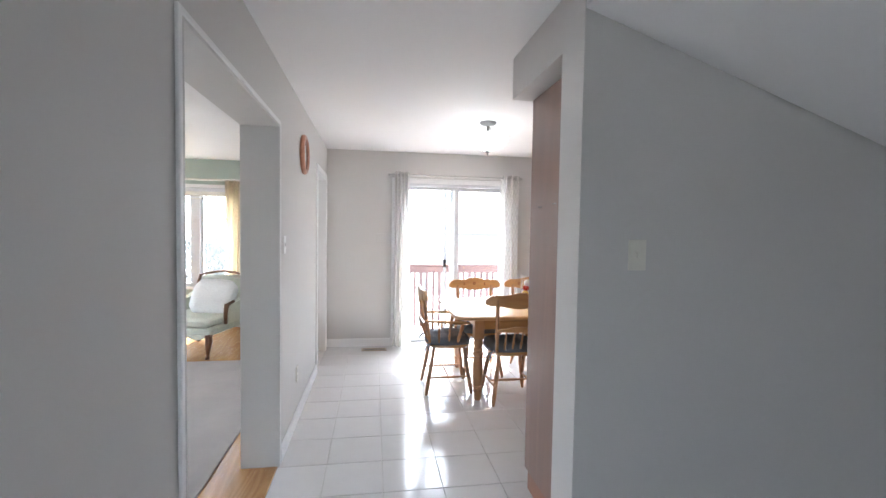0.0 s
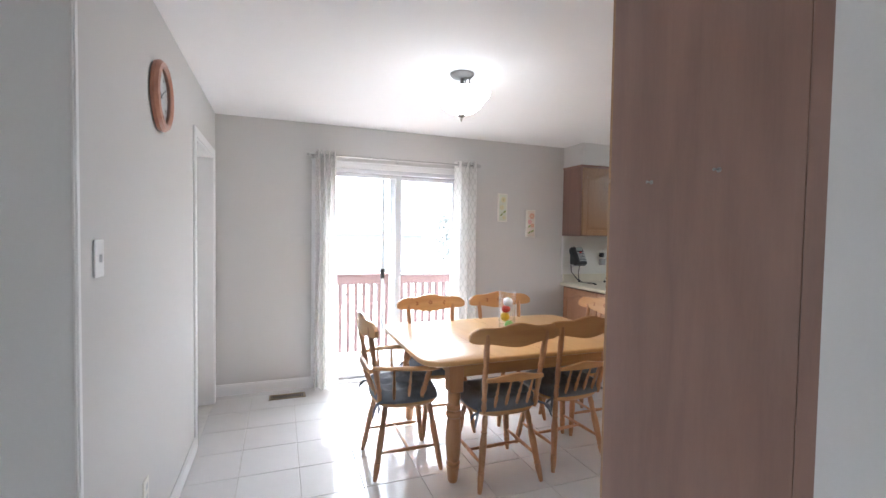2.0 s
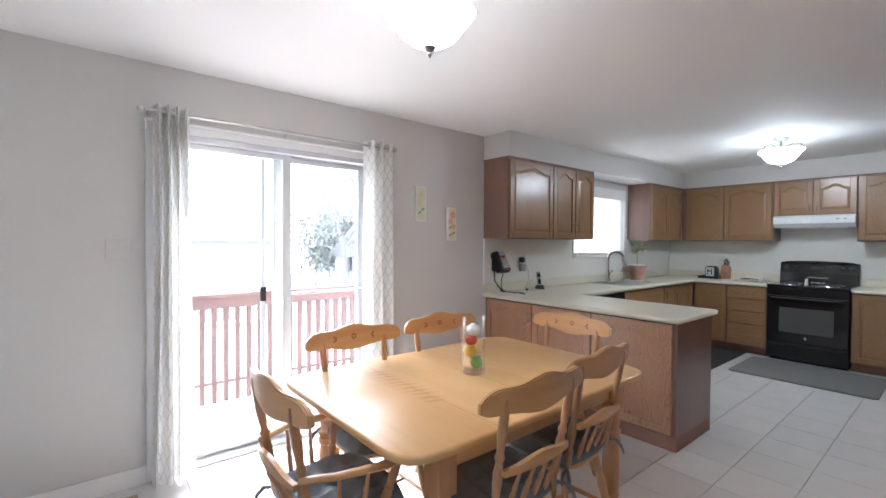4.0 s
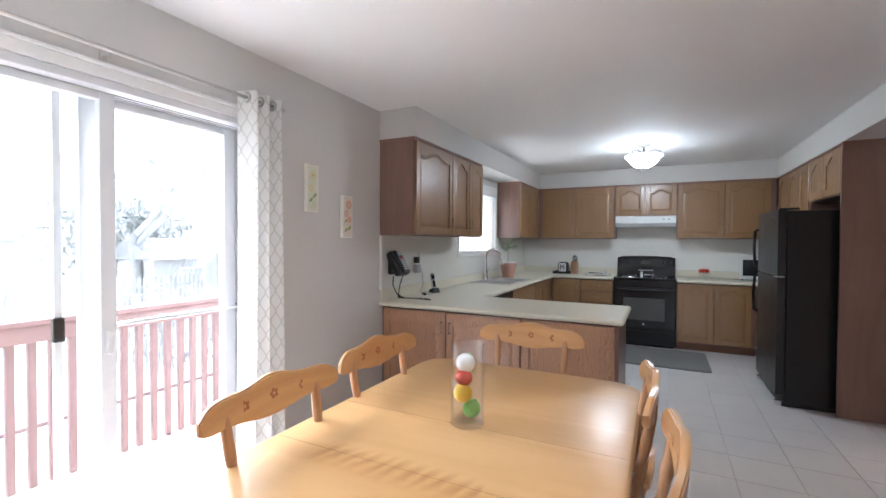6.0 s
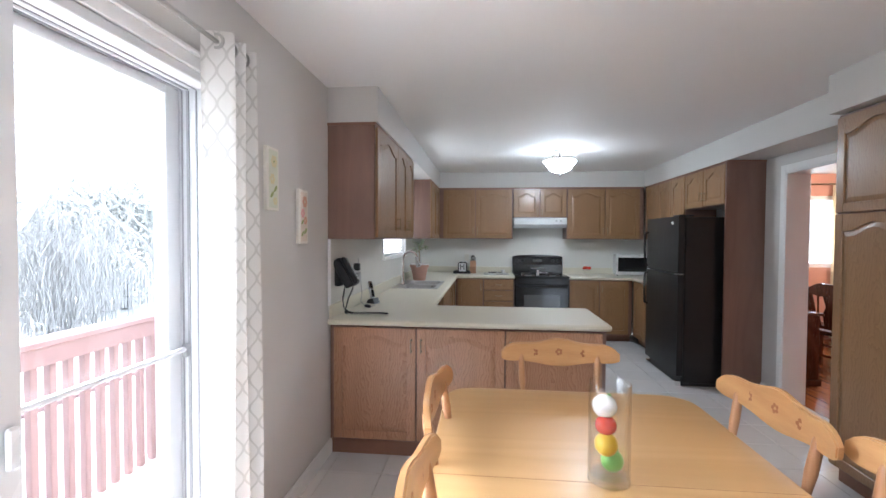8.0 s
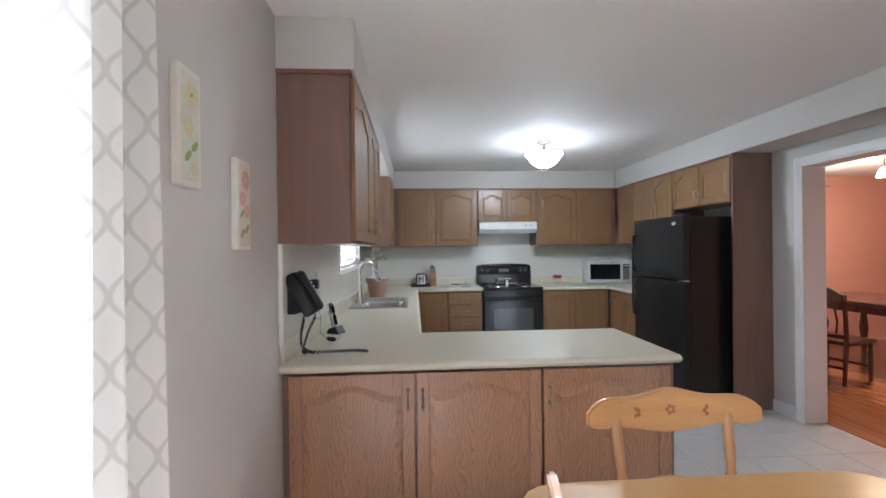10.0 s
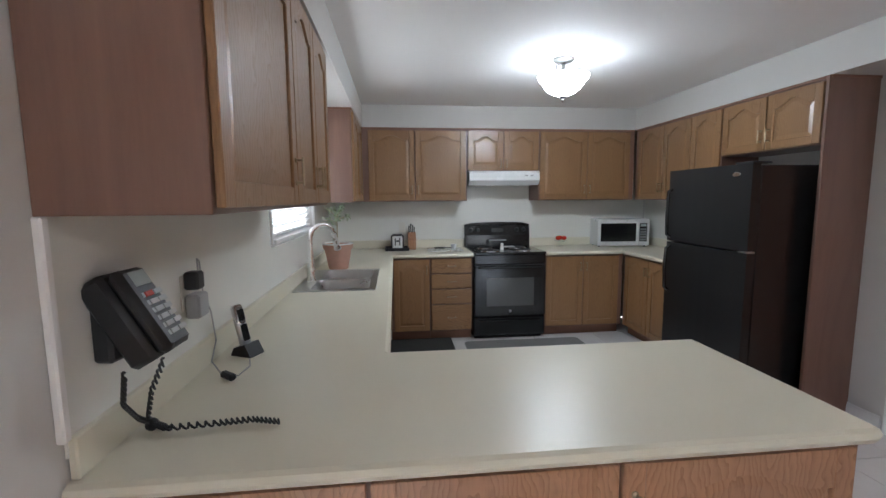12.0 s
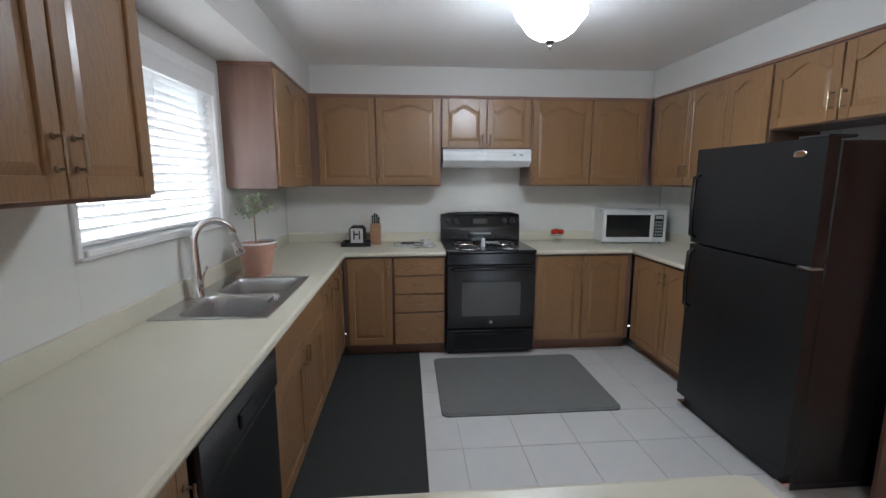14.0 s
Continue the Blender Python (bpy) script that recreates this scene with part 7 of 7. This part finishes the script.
part("shade", bm, BOWL, pn, "frosted glass shade", True)

# ---- outside: deck, railing, yard ----
deck = tagged(new("deck"), "wooden deck of weathered boards outside the patio door", "deck", kind="structure")
bmd = boxes((-0.5, 2.80, -0.068, 0.068, -0.03, 0.0), bevel=0.003)
me = None
for i in range(8):
    if me is None:
        ob = part("board", bmd, DECK, deck)
        me = ob.data
    else:
        ob = new("board", me)
        ob.parent = deck
    ob.location = (0, 5.19 + i * 0.142, -0.01)
part("joist", boxes((-0.5, 2.80, 5.12, 5.16, -0.2, -0.041), (-0.5, 2.80, 6.16, 6.20, -0.2, -0.041), (-0.5, -0.46, 5.16, 6.16, -0.2, -0.041), (2.76, 2.80, 5.16, 6.16, -0.2, -0.041)), REDDECK, deck)
rl = thing("deck_railing", pose(0, 6.06, -0.01), "red-brown stained wooden deck railing with square balusters", "railing")
part("top_rail", boxes((-0.5, 2.74, -0.065, 0.065, 0.925, 0.96), bevel=0.006), REDDECK, rl)
part("upper_board", boxes((-0.5, 2.68, -0.045, -0.020, 0.83, 0.9245), bevel=0.003), REDDECK, rl)
for x in (-0.45, 2.66):
    part("post", boxes((x - 0.045, x + 0.045, -0.018, 0.072, 0.0, 0.9245), bevel=0.004), REDDECK, rl)
bb = boxes((-0.019, 0.019, -0.019, 0.019, 0.002, 0.9245), bevel=0.003)
ob = part("baluster", bb, REDDECK, rl)
ob.location.x = -0.36
for i in range(1, 32):
    o2 = new("baluster", ob.data)
    o2.parent = rl
    o2.location.x = -0.36 + i * 0.095
rs = thing("deck_railing", pose(2.74, 6.02, -0.01, 0, 0, -90), "red-brown stained side railing of the deck", "railing")
part("top_rail", boxes((0.03, 0.88, -0.065, 0.065, 0.925, 0.959), bevel=0.006), REDDECK, rs)
for i in range(7):
    o2 = new("baluster", ob.data)
    o2.parent = rs
    o2.location = (0.1 + i * 0.11, 0, 0)

GZ = -1.25
structure("ground", boxes((-400, 400, 5.2, 700, GZ - 0.5, GZ), (7.2, 400, -300, 5.2, GZ - 0.5, GZ), (-400, -6.5, -300, 5.2, GZ - 0.5, GZ), (-6.5, 7.2, -300, -3.1, GZ - 0.5, GZ)), SNOW, "lawn behind the house, paled by painted haze", "ground")
structure("foundation", boxes((-6.4, 7.05, -3.0, 5.1, GZ, -0.125), (-6.3, -0.8, 5.1, 6.38, GZ, -0.125)), SIDING, "pale house foundation wall", "wall")

edging = thing("garden_edging", pose(0, 10.7, GZ), "long dark timber edging across the pale lawn", "edging")
part("timber", boxes((-6, 14, -0.035, 0.035, -0.02, 0.06), bevel=0.008), REDDECK, edging)

fence = thing("fence", pose(0, 17.0, GZ), "wooden picket fence across the yard, paled by painted haze", "fence")
pk = bmesh.new()
prism(pk, [(-0.045, 0.08), (0.045, 0.08), (0.045, 1.45), (0, 1.52), (-0.045, 1.45)], -0.012, 0.012)
ob = part("picket", pk, FENCE, fence)
ob.location.x = -6
for i in range(1, 170):
    o2 = new("picket", ob.data)
    o2.parent = fence
    o2.location.x = -6 + i * 0.155
part("rail", boxes((-6.1, 20.4, 0.013, 0.05, 0.35, 0.43), bevel=0.004), FENCE, fence)
part("rail", boxes((-6.1, 20.4, 0.013, 0.05, 1.15, 1.23), bevel=0.004), FENCE, fence)
for i in range(11):
    part("post", boxes((-6 + i * 2.6, -5.9 + i * 2.6, 0.052, 0.15, 0, 1.5), bevel=0.006), FENCE, fence)


def house(name, x, y, w, d, h, roof, label):
    hs = thing(name, pose(x, y, GZ), label, "house")
    part("wall", boxes((-w / 2, w / 2, -d / 2, d / 2, 0, h)), SIDING, hs)
    bm = bmesh.new()
    prism(bm, [(-d / 2 - 0.4, h), (d / 2 + 0.4, h), (0, h + roof)], -w / 2 - 0.3, w / 2 + 0.3, "x")
    part("roof", bm, ROOF, hs)
    for i in range(max(1, int(w / 3))):
        wx = -w / 2 + (i + 0.5) * w / max(1, int(w / 3))
        wi = part("window", boxes((wx - 0.55, wx + 0.55, -d / 2 - 0.05, -d / 2 - 0.002, h * 0.42, h * 0.82), bevel=0.01), VINYL, hs)
        part("pane", boxes((wx - 0.45, wx + 0.45, -d / 2 - 0.055, -d / 2 - 0.05, h * 0.45, h * 0.79)), GREY_PL, wi)
    part("door", boxes((-0.45 + w * 0.2, 0.45 + w * 0.2, -d / 2 - 0.04, -d / 2 - 0.003, 0, 2.0), bevel=0.01), WHITE, hs)


house("garage", 4.6, 33, 9, 6, 2.6, 1.0, "low pale neighbouring garage beyond the fence")
house("shed", 11.0, 21, 3.0, 2.4, 1.9, 0.8, "small garden shed with a white window")
house("house", 22, 36, 12, 8, 3.6, 2.4, "pale neighbouring house behind trees")


def branch(bm, p, d, length, r, depth, rng, leaves):
    q = p + d * length
    midp = p.lerp(q, 0.5) + Vector((rng.gauss(0, 1), rng.gauss(0, 1), rng.gauss(0, 0.5))) * length * 0.06
    tube(bm, [p, midp, q], [r, r * 0.82, r * 0.62], 6 if depth > 2 else 4)
    if depth == 0:
        leaves.append((p, q))
        return
    for k in range(rng.choice((2, 3, 3))):
        nd = (d + Vector((rng.gauss(0, 0.48), rng.gauss(0, 0.48), rng.gauss(0.1, 0.32)))).normalized()
        branch(bm, p.lerp(q, rng.uniform(0.6, 1.0)), nd, length * rng.uniform(0.6, 0.82), r * 0.58, depth - 1, rng, leaves)


def bare_tree(x, y, h, seed, label):
    rng = random.Random(seed)
    t = thing("tree", pose(x, y, GZ), label, "tree")
    tr = bmesh.new()
    tube(tr, [(0, 0, 0), (0.05, 0, h * 0.15), (-0.04, 0.05, h * 0.32)], [h * 0.03, h * 0.022, h * 0.018], 10)
    part("trunk", tr, BARK, t, smooth=True)
    bm, tips = bmesh.new(), []
    for k in range(4):
        d = Vector((rng.gauss(0, 0.5), rng.gauss(0, 0.5), 1)).normalized()
        branch(bm, Vector((-0.04, 0.05, h * (0.24 + 0.02 * k))), d, h * 0.27, h * 0.014, 5, rng, tips)
    part("crown", bm, TWIG, t, "bare grey branches and twigs")
    return t


bare_tree(7.4, 13.6, 8.5, 5, "bare winter tree with pale spreading limbs")
bare_tree(9.3, 20.6, 9.0, 8, "bare winter tree behind the fence")
bare_tree(13.5, 14.5, 6.0, 11, "bare twiggy winter tree near the deck")
bare_tree(-4.5, 16.0, 6.0, 14, "bare winter tree beyond the living room window")


def bush(x, y, w, h, n, seed, material, name, label, size):
    rng = random.Random(seed)
    t = thing(name, pose(x, y, GZ), label, name)
    tr = bmesh.new()
    for k in range(6):
        a = k * 1.05
        tube(tr, [(0.1 * math.cos(a), 0.1 * math.sin(a), 0), (w * 0.2 * math.cos(a), w * 0.2 * math.sin(a), h * 0.45), (w * 0.3 * math.cos(a + 0.3), w * 0.3 * math.sin(a + 0.3), h * 0.8)], [0.05, 0.035, 0.012], 6)
    part("trunk", tr, BARK, t, smooth=True)
    verts, faces = [], []
    lobes = [(rng.uniform(-0.32, 0.32) * w, rng.uniform(-0.32, 0.32) * w, rng.uniform(0.2, 0.8) * h, rng.uniform(0.16, 0.28)) for _ in range(16)]
    for i in range(n):
        lx_, ly_, lz_, lr = rng.choice(lobes)
        p = Vector((lx_, ly_, lz_)) + Vector((rng.gauss(0, 1) * w, rng.gauss(0, 1) * w, rng.gauss(0, 1) * h)) * lr * 0.5
        if p.z < 0.05:
            p.z = 0.05 + rng.random() * 0.2
        q = Euler((rng.uniform(0, 6.3), rng.uniform(0, 6.3), rng.uniform(0, 6.3))).to_matrix()
        s = size * rng.uniform(0.6, 1.3)
        b = len(verts)
        verts += [tuple(p + q @ Vector(c)) for c in ((-s, 0, 0), (0, 0.35 * s, 0.1 * s), (s, 0, 0), (0, -0.35 * s, 0.1 * s))]
        faces.append((b, b + 1, b + 2, b + 3))
    me2 = bpy.data.meshes.new("crown")
    me2.from_pydata(verts, [], faces)
    me2.materials.append(material)
    c = new("crown", me2)
    c.parent = t
    return t


bush(14.6, 18.5, 5.0, 4.6, 9000, 21, CEDAR, "shrub", "large dull green cedar clump behind the fence", 0.13)
bush(19.5, 19.0, 5.0, 5.0, 3500, 22, CEDAR, "shrub", "dull green cedar beside the fence", 0.16)
bush(10.5, 24.0, 6.0, 5.0, 3500, 23, CEDAR, "shrub", "dark evergreen clump beyond the fence", 0.2)
bush(-4.9, 12.5, 3.0, 2.8, 1800, 24, CEDAR, "shrub", "low evergreen shrub outside the living room", 0.1)


def weeping_shrub(x, y, w, h, n, seed, label):
    """Thin arching canes that hang over on all sides."""
    rng = random.Random(seed)
    t = thing("weeping_shrub", pose(x, y, GZ), label, "shrub")
    canes, twigs = bmesh.new(), bmesh.new()
    for k in range(n):
        a, reach, top = rng.uniform(0, 6.283), rng.uniform(0.35, 1.0) * w, rng.uniform(0.65, 1.0) * h
        bx, by, bend = rng.gauss(0, 0.3 * w), rng.gauss(0, 0.3 * w), rng.gauss(0, 1.2)
        pts = []
        for i in range(7):
            u = i / 6
            r = reach * u ** 1.3
            z = top * math.sin(min(u * 2.2, 1.571)) if u < 0.714 else top * (1 - 0.9 * ((u - 0.714) / 0.286) ** 1.4 * rng.uniform(0.4, 0.8))
            pts.append((bx + r * math.cos(a + bend * u) + rng.gauss(0, 0.11), by + r * math.sin(a + bend * u) + rng.gauss(0, 0.11), max(z + rng.gauss(0, 0.09) * (i > 0), 0.02)))
        tube(canes if k % 3 == 0 else twigs, pts, [0.016, 0.014, 0.012, 0.010, 0.009, 0.008, 0.005] if k % 3 == 0 else [0.009, 0.008, 0.008, 0.007, 0.007, 0.006, 0.004], 4)
    part("cane", canes, BARK, t, "thicker grey canes")
    part("twig", twigs, TWIG, t, "tangled thin grey twigs")
    return t


weeping_shrub(9.9, 14.8, 2.2, 3.7, 260, 31, "bare weeping shrub of tangled arching twigs")
weeping_shrub(5.4, 12.6, 1.7, 1.7, 140, 32, "low bare shrub of tangled twigs below the deck")
# ---- floor tiles, last ----
floor_ob = bpy.data.objects["floor"]
P, G = 0.339, 0.004
OX, OY = -0.168 - 2 * P, 2.13 - 15 * P
full = boxes((-P / 2 + G / 2, P / 2 - G / 2, -P / 2 + G / 2, P / 2 - G / 2, -0.006, 0.0), bevel=0.0015)
mesh_full = bpy.data.meshes.new("tile")
full.to_mesh(mesh_full)
full.free()
mesh_full.materials.append(TILE)


def under_cabinet(x0, x1, y0, y1):
    return (x0 > 2.95 and y0 > 4.42) or (x0 > 6.36 and y1 < 2.62) or (x0 > 6.36 and y0 > 3.5) or (x0 > 2.95 and x1 < 3.32 and y0 > 3.2 and y1 < 4.9) or (x0 > 4.45 and y1 < 1.6) or (x0 > 0.66 and x1 < 2.72 and y1 < 1.62)


for ix in range(0, 30):
    for iy in range(0, 24):
        x0, x1 = OX + ix * P, OX + (ix + 1) * P
        y0, y1 = OY + iy * P, OY + (iy + 1) * P
        xmin, xmax, ymin, ymax = -0.80, (EAST if y0 >= 1.25 - P * 0.5 else 0.543), HALL_S, NORTH
        if y0 < 1.25 <= y1 and x0 >= 0.54:
            ymin = 1.25
        if x0 >= 2.95 and x1 <= 4.08 and y1 > 1.2 and y0 < 1.25:
            ymin = 1.07
        a0, a1, b0, b1 = max(x0, xmin), min(x1, xmax), max(y0, ymin), min(y1, ymax)
        if a1 - a0 < 0.02 or b1 - b0 < 0.02 or under_cabinet(a0, a1, b0, b1):
            continue
        if a1 - a0 > P - 0.001 and b1 - b0 > P - 0.001:
            t = new("tile", mesh_full)
            t.parent = floor_ob
            t.location = ((a0 + a1) / 2, (b0 + b1) / 2, 0)
        else:
            part("tile", boxes((a0 + G / 2, a1 - G / 2, b0 + G / 2, b1 - G / 2, -0.006, 0.0), bevel=0.0015), TILE, floor_ob)
